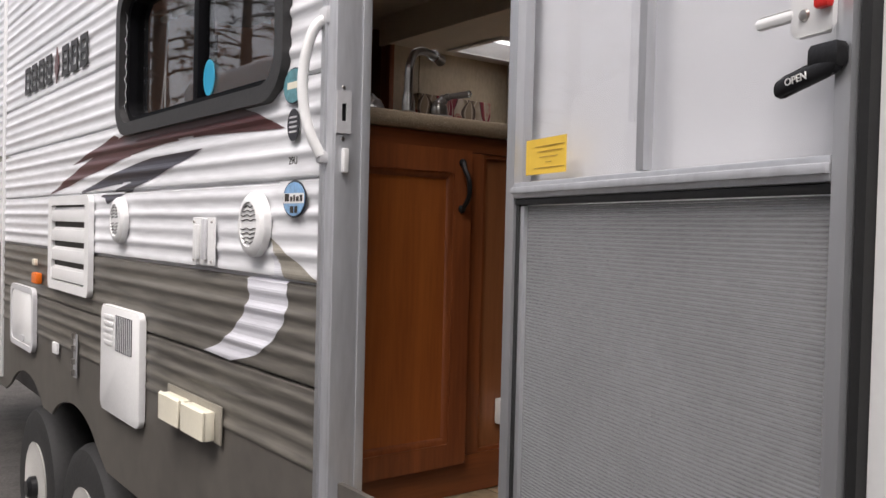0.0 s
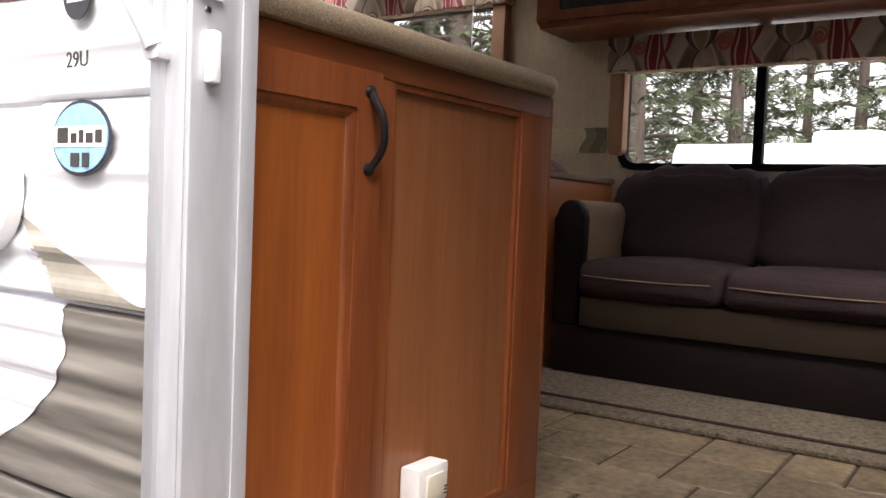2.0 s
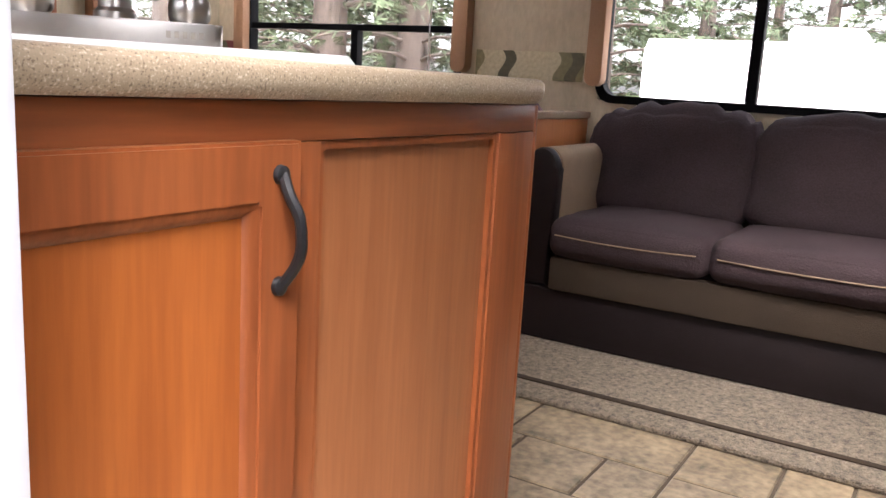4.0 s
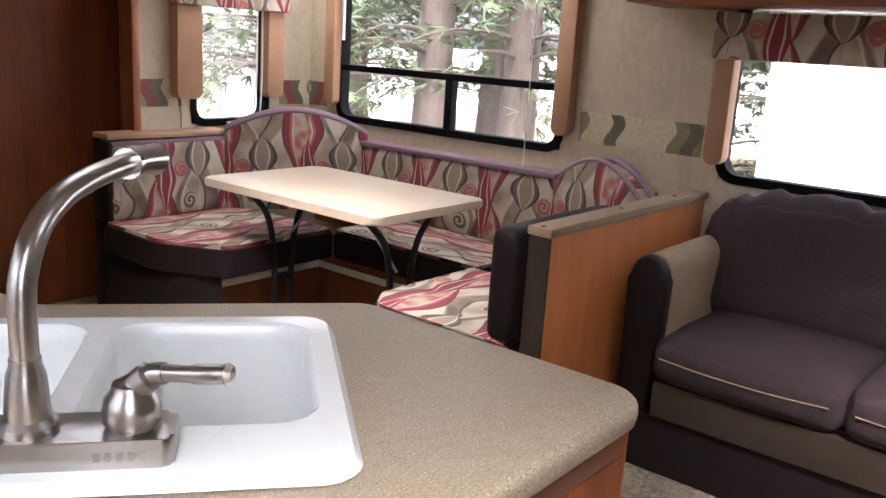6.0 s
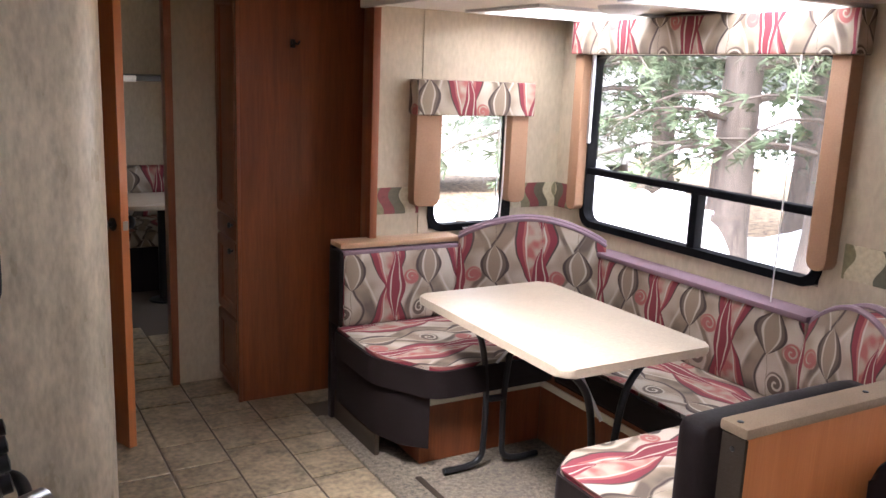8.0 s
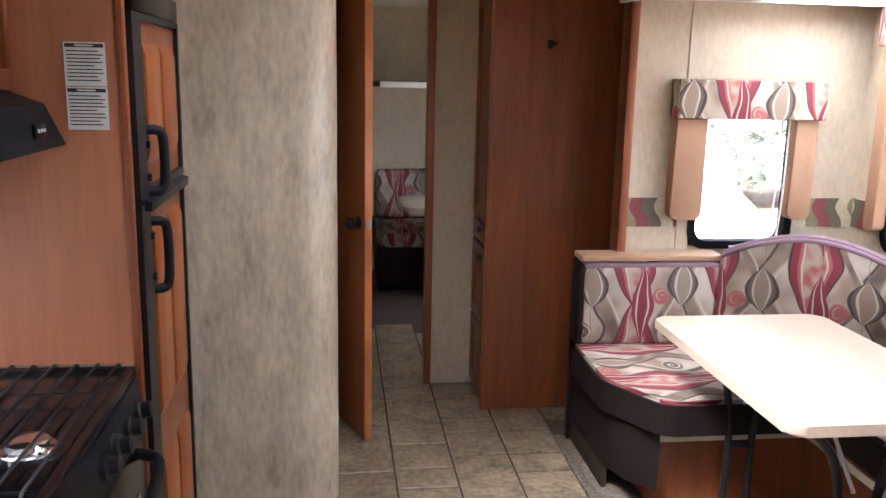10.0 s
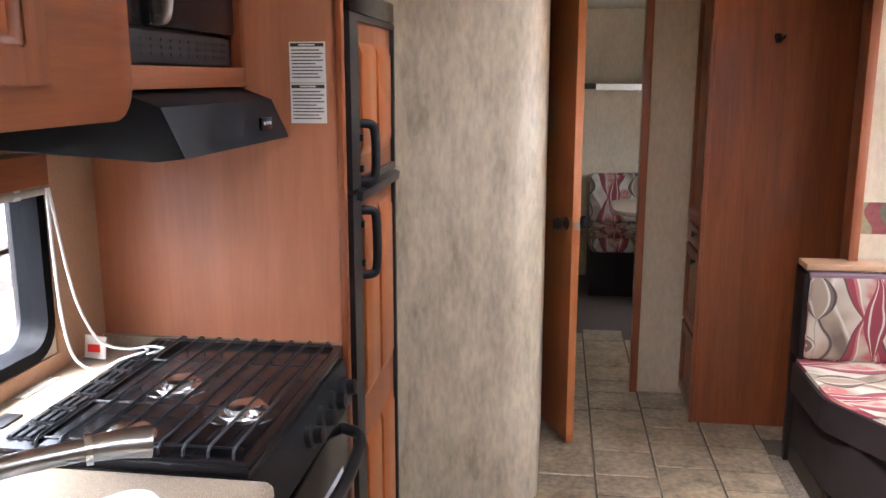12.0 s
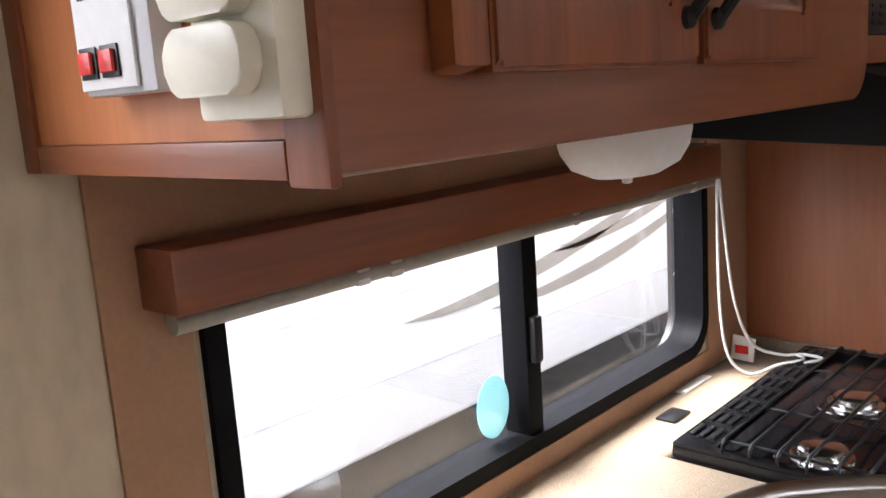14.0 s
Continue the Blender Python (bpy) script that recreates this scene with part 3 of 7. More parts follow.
# flat skirt with two wheel arches
arch = [(6.3, 0.75), (6.3, 1.095), (-3.2, 1.095), (-3.2, 0.75), (1.50, 0.75)]
for c in (1.93, 2.74):
    arch += [(c + 0.43 * -math.cos(a), 0.62 + 0.28 * math.sin(a)) for a in [radians(40 + 10 * k) for k in range(11)]]
arch += [(3.20, 0.75)]
tagged(prism("skirt", arch, "x", 0.0, 0.012, SKIRT, None, 0), "flat taupe metal skirt with wheel arches", "trim", kind="structure")
tagged(bx("baseboard_rail", (-0.008, -3.2, 1.088), (0.004, -0.64, 1.1), SKIRT, None, 0.002), "thin taupe rail below the siding", "trim", kind="structure")

wall_l = holed_wall("wall_west", "x", 0.012, 0.052, -3.2, 6.3, 0.905, 3.06, [DOOR, KWIN], PAPER, "beige mottled papered wall with the entry and a window")
SWIN_B, SWIN_S, SWIN_L = (1.585, 2.885, 1.815, 2.62), (-0.30, 0.915, 1.80, 2.42), (2.455, 2.885, 1.785, 2.42)
holed_wall("wall_slide_far", "x", 3.17, 3.21, -0.75, 3.15, F - 0.1, SCEIL, [SWIN_B, SWIN_S], PAPER, "beige mottled papered wall with two windows")
holed_wall("wall_slide_end", "y", 3.105, 3.145, 2.175, 3.17, F - 0.1, SCEIL, [SWIN_L], PAPER, "beige mottled papered end wall with a small window")
holed_wall("wall_slide_end_2", "y", -0.79, -0.75, 2.16, 3.21, F - 0.1, SCEIL, [], PAPER, "beige papered end wall of the slide-out")
# The opening past y 4.2 is unseen, added to brighten the bunk room.
holed_wall("wall_east", "x", 2.40, 2.45, -3.2, 6.3, F - 0.1, CEIL, [(-0.75, 3.10, F - 0.1, SCEIL + 0.06), (4.2, 5.2, 1.75, 2.55)], PAPER, "beige mottled papered wall")
holed_wall("wall_south", "y", -3.2, -3.15, 0.05, 2.4, F - 0.1, CEIL, [], PAPER, "beige papered end wall")
holed_wall("wall_north", "y", 6.25, 6.3, 0.05, 2.4, F - 0.1, CEIL, [], PAPER, "beige papered end wall of the bunk room")
holed_wall("wall_bunk", "y", 3.785, 3.82, 0.05, 2.40, F, CEIL, [(0.86, 1.455, F, 2.80)], PAPER, "beige papered partition with a doorway")
tagged(bx("floor", (0.052, -3.15, F - 0.06), (2.40, 6.25, F - 0.004), GROUT, None, 0), "vinyl tile floor in brown and beige stone tones", "floor", kind="structure")
tagged(bx("floor_slide", (1.96, -0.75, F - 0.05), (3.17, 3.105, F + 0.012), CARPET, None, 0.004), "beige short-pile carpet on the slide-out floor", "floor", kind="structure")
tagged(bx("floor_slide_edge", (1.925, -0.75, F), (1.958, 3.105, F + 0.018), CARPET, None, 0.008), "rolled carpet edge of the slide-out floor", "trim", kind="structure")
tagged(bx("floor_slide_edge_2", (2.05, -0.75, F + 0.012), (2.075, 2.4, F + 0.017), BASESUEDE, None, 0.002), "dark bound line in the carpet", "trim", kind="structure")
# Unseen openings through ceiling and roof, added to let more daylight in.
DAYLIGHT_HOLES = [(1.05, 1.75, -1.00, -0.25), (0.95, 1.45, 0.95, 1.95)]
def holed_sheet(name, x0, x1, y0, y1, z0, z1, holes, material, label, category):
    bm = bmesh.new()
    xs = sorted({x0, x1, *(v for s in holes for v in s[:2])})
    for xa, xb in zip(xs, xs[1:]):
        y = y0
        for s in sorted((s for s in holes if s[0] <= xa and s[1] >= xb), key=lambda s: s[2]):
            add_box(bm, (xa, y, z0), (xb, s[2], z1))
            y = s[3]
        add_box(bm, (xa, y, z0), (xb, y1, z1))
    return tagged(part(name, bm, material, smooth=False), label, category, kind="structure")


holed_sheet("ceiling", 0.05, 2.45, -3.15, 6.25, CEIL, CEIL + 0.05, DAYLIGHT_HOLES, CEILM, "off-white ceiling board with unseen openings added for daylight", "ceiling")
holed_sheet("roof", 0.0, 2.47, -3.2, 6.3, 3.06, 3.09, DAYLIGHT_HOLES, WHITEPL, "white rubber roof with unseen openings added for daylight", "roof")

SKYL = [(2.56, 3.13, 2.47, 2.95), (2.60, 3.15, 1.55, 2.02)]
bm = bmesh.new()
xs = sorted({2.16, 3.21, *(v for s in SKYL for v in s[:2])})
for x0, x1 in zip(xs, xs[1:]):
    y = -0.79
    for s in sorted((s for s in SKYL if s[0] <= x0 and s[1] >= x1), key=lambda s: s[2]):
        add_box(bm, (x0, y, SCEIL), (x1, s[2], SCEIL + 0.07))
        y = s[3]
    add_box(bm, (x0, y, SCEIL), (x1, 3.145, SCEIL + 0.07))
tagged(part("ceiling_slide", bm, CEILM, smooth=False), "off-white slide-out ceiling with two roof lights", "ceiling", kind="structure")

for s in SKYL:
    th = thing("skylight", ((s[0] + s[1]) / 2, (s[2] + s[3]) / 2, SCEIL - 0.012), "white framed skylight with a milky acrylic dome in the ceiling", "skylight", "skylights over the dinette")
    o, i = [(s[0] - 0.03, s[2] - 0.03), (s[1] + 0.03, s[2] - 0.03), (s[1] + 0.03, s[3] + 0.03), (s[0] - 0.03, s[3] + 0.03)], [(s[0] + 0.012, s[2] + 0.012), (s[1] - 0.012, s[2] + 0.012), (s[1] - 0.012, s[3] - 0.012), (s[0] + 0.012, s[3] - 0.012)]
    ring("frame", o, i, "z", SCEIL - 0.012, SCEIL - 0.001, WHITEPL, th)
    o2 = [(p[0] * 0.999 + 0.001 * q[0], p[1]) for p, q in zip(i, o)]
    i2 = [(s[0] + 0.05, s[2] + 0.05), (s[1] - 0.05, s[2] + 0.05), (s[1] - 0.05, s[3] - 0.05), (s[0] + 0.05, s[3] - 0.05)]
    bm = bmesh.new()
    lo = [bm.verts.new((*p, SCEIL - 0.004)) for p in i]
    hi = [bm.verts.new((*p, SCEIL + 0.085)) for p in i2]
    for k in range(4):
        bm.faces.new((lo[k], lo[(k + 1) % 4], hi[(k + 1) % 4], hi[k]))
    part("garnish", bm, WHITEPL, th)
    ob = bx("dome", (s[0] + 0.03, s[2] + 0.03, SCEIL + 0.086), (s[1] - 0.03, s[3] - 0.03, SCEIL + 0.09), FROST, th, 0)
# Round cover of a ceiling lamp, which gives no light.
th = thing("smoke_vent", (2.80, 2.28, SCEIL - 0.03), "round white ceiling lamp cover between the skylights", "ceiling lamp")
lathe("cover", [(0.001, -0.03), (0.06, -0.028), (0.09, -0.015), (0.098, 0.0)], (2.80, 2.28, SCEIL), GREYPL, th)

# boards round the slide-out opening
tagged(bx("trim_slide_post", (2.14, 3.06, F), (2.175, 3.16, SCEIL + 0.02), CHERRY, None, 0.004), "cherry upright trim at the slide-out", "trim", kind="structure")
tagged(bx("trim_slide_head", (2.12, -0.79, SCEIL - 0.012), (2.16, 3.16, CEIL), CEILM, None, 0.004), "off-white head board over the slide-out", "trim", kind="structure")
tagged(bx("trim_slide_jamb", (2.16, 3.15, F), (2.40, 3.19, CEIL), PAPER, None, 0), "papered return beside the slide-out", "trim", kind="structure")

# border paper on the slide-out walls
for k, (lo, hi) in enumerate([((3.1655, 0.985, 1.868), (3.1695, 1.50, 1.987)), ((3.1655, 2.945, 1.868), (3.1695, 3.104, 1.987)), ((2.18, 3.1005, 1.868), (2.40, 3.1045, 1.987)), ((2.90, 3.1005, 1.868), (3.165, 3.1045, 1.987))]):
    tagged(bx("trim_border_%d" % (k + 1), lo, hi, BORDER, None, 0), "wallpaper border with olive, cream and wine shapes", "border", kind="structure")

# curved shower wall, from the refrigerator round to the bunk room
cx, cy, R = 0.894, 2.70, 0.125
quarter = [radians(9 * k) for k in range(11)]
pts = [(0.052, cy - R)] + [(cx + R * math.sin(a), cy - R * math.cos(a)) for a in quarter] + [(cx + R, 3.785), (cx + R - 0.04, 3.785)]
pts += [(cx + (R - 0.04) * math.sin(a), cy - (R - 0.04) * math.cos(a)) for a in quarter[::-1]] + [(0.052, cy - R + 0.04)]
tagged(prism("wall_curved", pts, "z", F, CEIL, COLPAPER, None, 0), "beige mottled papered wall with a rounded corner", "wall", kind="structure")

# ---- doorway frame ----
def frame_strip(name, lo, hi, material, label):
    return tagged(bx(name, lo, hi, material, None, 0.003), label, "trim", kind="structure")


frame_strip("door_frame_flange", (-0.022, 0.004, 0.94), (0.0, 0.045, 3.0), MILLALU, "pale aluminium flange beside the entry")
frame_strip("door_frame_edge", (-0.028, 0.030, 0.90), (-0.008, 0.046, 3.0), ALU, "narrow raised edge of the aluminium frame")
frame_strip("door_frame_reveal", (-0.022, -0.004, 0.92), (0.054, 0.0035, 2.82), MILLALU, "scuffed aluminium entry jamb")
frame_strip("door_frame_stop", (0.0345, -0.0075, 0.92), (0.0535, -0.0042, 2.82), MILLALU, "aluminium door stop")
frame_strip("door_frame_hinge_side", (-0.022, -0.665, 0.92), (0.054, -0.63, 2.82), ALU, "aluminium hinge side of the entry")
frame_strip("door_frame_head", (-0.022, -0.63, 2.80), (0.054, 0.0, 2.84), ALU, "aluminium head of the entry frame")
frame_strip("door_sill", (-0.004, -0.63, F - 0.035), (0.054, 0.0, F + 0.004), ALU, "aluminium entry sill")
th = thing("door_strike", (-0.005, -0.004, 1.80), "steel strike plate screwed to the jamb", "strike plate")
ring("plate", [(-0.021, 1.765), (0.011, 1.765), (0.011, 1.845), (-0.021, 1.845)], [(-0.010, 1.788), (0.0, 1.788), (0.0, 1.822), (-0.010, 1.822)], "y", -0.0075, -0.0042, GREYPL, th)
bx("bolt_pocket", (-0.0098, -0.0052, 1.789), (-0.0002, -0.0043, 1.821), BLACKPL, th, 0)
for z in (1.755, 1.852):
    lathe("screw", [(0.004, 0), (0.003, 0.002)], (-0.005, -0.0042, z), STEEL, th, (0, -1, 0), n=10)
th = thing("door_bumper", (-0.003, -0.004, 1.71), "small white plastic peg on the jamb", "bumper")
bx("peg", (-0.009, -0.016, 1.690), (0.003, -0.0042, 1.737), WHITEPL, th, 0.004)


# ---- graphics and fittings on the outside ----
def decal(name, poly, material, lift=0.0016, step=0.0053):
    """A vinyl shape, in (y, z), that lies on the ribbed siding."""
    bm = bmesh.new()

    def cross(z):
        xs = []
        for (a, za), (b, zb) in zip(poly, poly[1:] + poly[:1]):
            if (za > z) != (zb > z):
                xs.append(a + (b - a) * (z - za) / (zb - za))
        return sorted(xs)

    z, top = min(p[1] for p in poly), max(p[1] for p in poly)
    while z < top:
        z2 = min(z + step, top)
        a, b, m = cross(z + 1e-5), cross(z2 - 1e-5), cross((z + z2) / 2)
        if not len(a) == len(b) == len(m):
            a = b = m
        for k in range(0, len(a) - 1, 2):
            q = [(a[k], z), (a[k + 1], z), (b[k + 1], z2), (b[k], z2)]
            bm.faces.new([bm.verts.new((rib(h) - lift, y, h)) for y, h in q])
        z = z2
    return part(name, bm, material)


def spline2(pts, steps=8):
    return [(p.x, p.y) for p in smooth_path([(a, b, 0) for a, b in pts], steps)]


swooshes = [
    ("vinyl_stripe", spline2([(2.325, 1.69), (1.95, 1.765), (1.45, 1.85), (1.0, 1.885), (0.62, 1.878), (0.40, 1.845), (0.237, 1.794)]) + spline2([(0.45, 1.803), (0.82, 1.815), (1.2, 1.80), (1.65, 1.758), (2.0, 1.72)]), MAROON, "maroon vinyl stripe with a pale streak on the siding"),
    ("vinyl_stripe", spline2([(1.906, 1.683), (1.5, 1.738), (1.1, 1.775), (0.693, 1.78)]) + spline2([(0.95, 1.735), (1.25, 1.69), (1.52, 1.644)]) + [(1.545, 1.665), (1.62, 1.672)] + spline2([(1.45, 1.688), (1.28, 1.712), (1.6, 1.70)]), NAVY, "dark slate vinyl stripe on the siding"),
    ("vinyl_stripe", [(0.305, 1.562), (0.10, 1.482), (0.052, 1.470), (0.225, 1.472), (0.270, 1.52)], GREYV, "grey taupe vinyl wedge on the siding"),
    ("vinyl_stripe", spline2([(0.420, 1.470), (0.405, 1.42), (0.46, 1.36), (0.56, 1.30), (0.676, 1.264)]) + spline2([(0.50, 1.262), (0.36, 1.295), (0.27, 1.345), (0.218, 1.40), (0.215, 1.45), (0.228, 1.474), (0.27, 1.53)]) + [(0.29, 1.53), (0.27, 1.474)], SILVERV, "pale silver crescent of vinyl on the siding"),
    ("vinyl_stripe", [(1.98, 1.795), (1.45, 1.868), (1.40, 1.858), (1.62, 1.815)], MAROON, "short maroon vinyl flick on the siding"),
    ("vinyl_stripe", [(3.9, 1.95), (3.12, 1.885), (3.9, 1.86)], GREYV, "grey vinyl wedge on the siding"),
]
for name, poly, material, label in swooshes:
    tagged(decal(name, poly, material), label, "decal")


def oval(name, y, z, ry, rz, material, label, lift=0.009, parent=None):
    bm = bmesh.new()
    add_prism(bm, [(y + ry * math.cos(a), z + rz * math.sin(a)) for a in [radians(12 * k) for k in range(30)]], "x", -lift - 0.0015, -lift, 0)
    return part(name, bm, material, parent)


def words(name, text, size, place, turn, material, parent=None, extrude=0.0005, stretch=1.0):
    """Raised lettering in the built-in font, as a mesh."""
    cu = bpy.data.curves.new(name, "FONT")
    cu.body, cu.size, cu.extrude, cu.align_x, cu.align_y, cu.resolution_u = text, size, extrude, "CENTER", "CENTER", 3
    tmp = new(name, cu)
    bpy.context.view_layer.update()
    me = bpy.data.meshes.new_from_object(tmp.evaluated_get(bpy.context.evaluated_depsgraph_get()))
    bpy.data.objects.remove(tmp)
    me.transform(Matrix.Translation(place) @ turn.to_matrix().to_4x4() @ Matrix.Diagonal((stretch, 1, 1, 1)))
    me.materials.clear()
    me.materials.append(material)
    ob = new(name, me)
    if parent is not None:
        ob.parent = parent
        ob.matrix_parent_inverse = Matrix.Translation(-parent.location)
    return ob


OUTW = Euler((radians(90), 0, radians(-90)))
th = thing("round_sticker", (-0.0105, 0.183, 1.643), "black-rimmed blue oval dealer sticker with lettering", "sticker")
oval("rim", 0.178, 1.643, 0.051, 0.039, BLACKS, "", 0.0085, th)
oval("field", 0.178, 1.643, 0.047, 0.035, PALEBL, "", 0.0101, th)
bx("band", (-0.0122, 0.133, 1.634), (-0.0117, 0.223, 1.655), PAPERW, th, 0)
for y0, y1, z0, z1 in ((0.139, 0.150, 1.638, 1.651), (0.154, 0.166, 1.638, 1.648), (0.170, 0.178, 1.638, 1.651), (0.182, 0.192, 1.638, 1.648), (0.197, 0.216, 1.638, 1.654), (0.160, 0.172, 1.614, 1.628), (0.177, 0.192, 1.614, 1.628)):
    bx("name_bar", (-0.0127, y0, z0), (-0.0123, y1, z1), INK, th, 0)
words("lettering_2", "29U", 0.023, (-0.0105, 0.186, 1.722), OUTW, INK)
tagged(bpy.data.objects["lettering_2"], "small black model number on the siding", "lettering")
bpy.data.objects["lettering_2"].name = "model_number"
th = thing("name_emblem", (-0.009, 2.27, 2.16), "row of dark brown block shapes lettered along the siding", "emblem")
for k in range(8):
    y = 2.745 - k * 0.132
    if k == 4:
        prism("diamond", [(y + 0.035, 2.20), (y, 2.275), (y - 0.035, 2.20), (y, 2.13)], "x", -0.0098, -0.0065, MAROON, th, 0)
    else:
        ring("block", [(y + 0.048, 2.145), (y - 0.048, 2.145), (y - 0.048, 2.262), (y + 0.048, 2.262)], [(y + 0.026, 2.168), (y - 0.026, 2.168), (y - 0.026, 2.240), (y + 0.026, 2.240)], "x", -0.0098, -0.0065, CHARFR, th)
        bx("bar", (-0.0098, y - 0.026, 2.196), (-0.0066, y + (0.026 if k % 2 else 0.004), 2.211), CHARFR, th, 0)
th = thing("round_sticker", (-0.0105, 0.190, 1.878), "teal oval sticker with faint lettering, half behind the grab handle", "sticker")
oval("rim", 0.19, 1.878, 0.046, 0.038, BLACKS, "", 0.0085, th)
oval("field", 0.19, 1.878, 0.043, 0.035, TEALS, "", 0.0101, th)
bx("text_bar", (-0.0122, 0.165, 1.872), (-0.0117, 0.215, 1.886), CREAMPL, th, 0)
th = thing("round_sticker", (-0.0105, 0.190, 1.797), "small black oval certification seal with pale text", "sticker")
oval("field", 0.19, 1.797, 0.026, 0.034, BLACKS, "", 0.0085, th)
for z in (1.783, 1.793, 1.803, 1.813):
    bx("text_bar", (-0.0108, 0.174, z - 0.002), (-0.0103, 0.206, z + 0.002), GREYPL, th, 0)


def speaker(y, z):
    th = thing("outdoor_speaker", (-0.008, y, z), "white oval outdoor speaker with wavy slots", "speaker", "outdoor speakers on the siding")
    bm = bmesh.new()
    ry, rz = 0.063, 0.072
    rows = []
    for f, h in ((1.0, -0.005), (1.0, -0.022), (0.9, -0.030), (0.70, -0.033), (0.66, -0.029), (0.0, -0.030)):
        rows.append([bm.verts.new((h, y + max(f, 0.001) * ry * math.cos(a), z + max(f, 0.001) * rz * math.sin(a))) for a in [radians(10 * k) for k in range(36)]])
    for a, b in zip(rows, rows[1:]):
        for k in range(36):
            bm.faces.new((a[k], a[(k + 1) % 36], b[(k + 1) % 36], b[k]))
    part("housing", bm, WHITEPL, th)
    for k in range(11):
        if k == 5:
            continue
        zz = z - 0.050 + k * 0.010
        w = ry * 0.66 * math.sqrt(max(0, 1 - ((zz - z) / (rz * 0.78)) ** 2))
        tube("slot", [(-0.0305, y - w + 2 * w * i / 10, zz + 0.0022 * math.sin(2 * math.pi * i / 5)) for i in range(11)], 0.0011, BLACKPL, th, n=6, steps=0)
    return th


speaker(0.354, 1.588)
speaker(1.345, 1.592)

th = thing("grab_handle", (-0.05, 0.062, 1.82), "white curved plastic grab handle beside the door", "grab handle")
tube("bar", [(-0.012, 0.040, 1.995), (-0.042, 0.050, 1.965), (-0.056, 0.060, 1.90), (-0.058, 0.058, 1.83), (-0.050, 0.046, 1.77), (-0.032, 0.032, 1.722)], 0.0105, WHITEPL, th, n=12)
bx("foot", (-0.038, 0.022, 1.708), (-0.010, 0.046, 1.732), GREYPL, th, 0.008)
bx("foot", (-0.030, 0.024, 1.975), (-0.008, 0.056, 2.010), GREYPL, th, 0.008)

th = thing("awning_bracket", (-0.014, 0.66, 1.545), "flat white metal awning bracket screwed to the siding", "bracket")
bx("plate", (-0.014, 0.585, 1.484), (-0.009, 0.728, 1.603), WHITEPL, th, 0.002)
bx("channel", (-0.026, 0.675, 1.497), (-0.014, 0.695, 1.585), WHITEPL, th, 0.004)
bx("channel", (-0.024, 0.625, 1.497), (-0.014, 0.650, 1.600), GREYPL, th, 0.004)
for y, z in ((0.60, 1.592), (0.60, 1.494), (0.715, 1.592), (0.715, 1.494), (0.662, 1.51)):
    lathe("screw", [(0.0045, 0), (0.003, 0.003)], (-0.014, y, z), STEEL, th, (-1, 0, 0), n=8)

th = thing("refrigerator_vent", (-0.01, 1.96, 1.5), "white louvred refrigerator vent door on the siding", "vent")
ring("frame", round_rect(1.668, 1.318, 2.255, 1.678, 0.03), round_rect(1.72, 1.352, 2.20, 1.645, 0.01), "x", -0.024, -0.005, WHITEPL, th)
bx("backing", (-0.009, 1.70, 1.34), (-0.006, 2.22, 1.66), CHARFR, th, 0)
for k in range(4):
    z = 1.362 + k * 0.075
    prism("slat", [(-0.020, z), (-0.012, z + 0.05), (-0.010, z + 0.048), (-0.018, z - 0.002)], "y", 1.715, 2.205, WHITEPL, th, 0)
    bx("slat_face", (-0.022, 1.715, z - 0.004), (-0.0195, 2.205, z + 0.040), WHITEPL, th, 0.001)

th = thing("water_heater_door", (-0.01, 1.31, 1.14), "white metal water heater door with a grille and louvres", "access door")
prism("panel", round_rect(1.105, 0.972, 1.50, 1.316, 0.025), "x", -0.024, -0.004, WHITEPL, th, 0.004)
bx("grille", (-0.0262, 1.175, 1.18), (-0.0243, 1.338, 1.292), CHARFR, th, 0)
for k in range(9):
    bx("grille_bar", (-0.0278, 1.178 + k * 0.0187, 1.182), (-0.0263, 1.184 + k * 0.0187, 1.29), GREYPL, th, 0)
for k in range(5):
    bx("louvre", (-0.029, 1.36, 1.19 + k * 0.021), (-0.0243, 1.455, 1.203 + k * 0.021), WHITEPL, th, 0.002)

th = thing("outlet_cover", (-0.01, 0.72, 1.09), "pair of cream weatherproof outlet covers on a caulked plate", "outlet cover")
bx("plate", (-0.012, 0.53, 1.05), (-0.007, 0.90, 1.145), GREYV, th, 0.004)
for y in (0.635, 0.80):
    bx("box", (-0.040, y - 0.072, 1.055), (-0.012, y + 0.072, 1.128), CREAMPL, th, 0.006)
    prism("lid", [(-0.046, 1.058), (-0.0405, 1.058), (-0.0405, 1.132), (-0.046, 1.126)], "y", y - 0.074, y + 0.074, CREAMPL, th, 0.001)

th = thing("storage_hatch", (-0.01, 2.76, 1.15), "white rounded plastic storage hatch on the siding", "hatch")
ring("frame", round_rect(2.52, 1.01, 2.995, 1.290, 0.05), round_rect(2.55, 1.035, 2.965, 1.265, 0.04), "x", -0.022, -0.004, GREYPL, th)
prism("lid", round_rect(2.55, 1.035, 2.965, 1.265, 0.04), "x", -0.019, -0.006, WHITEPL, th, 0.003)
bx("latch", (-0.026, 2.70, 1.045), (-0.019, 2.74, 1.07), GREYPL, th, 0.003)
th = thing("marker_light", (-0.01, 2.46, 1.34), "amber clearance lamp on the siding", "marker lamp")
bx("lens", (-0.034, 2.415, 1.318), (-0.008, 2.505, 1.365), ORANGE, th, 0.008)
th = thing("key_box", (-0.01, 2.52, 1.405), "small cream plastic fitting on the siding", "fitting")
bx("body", (-0.024, 2.50, 1.392), (-0.008, 2.54, 1.42), CREAMPL, th, 0.004)
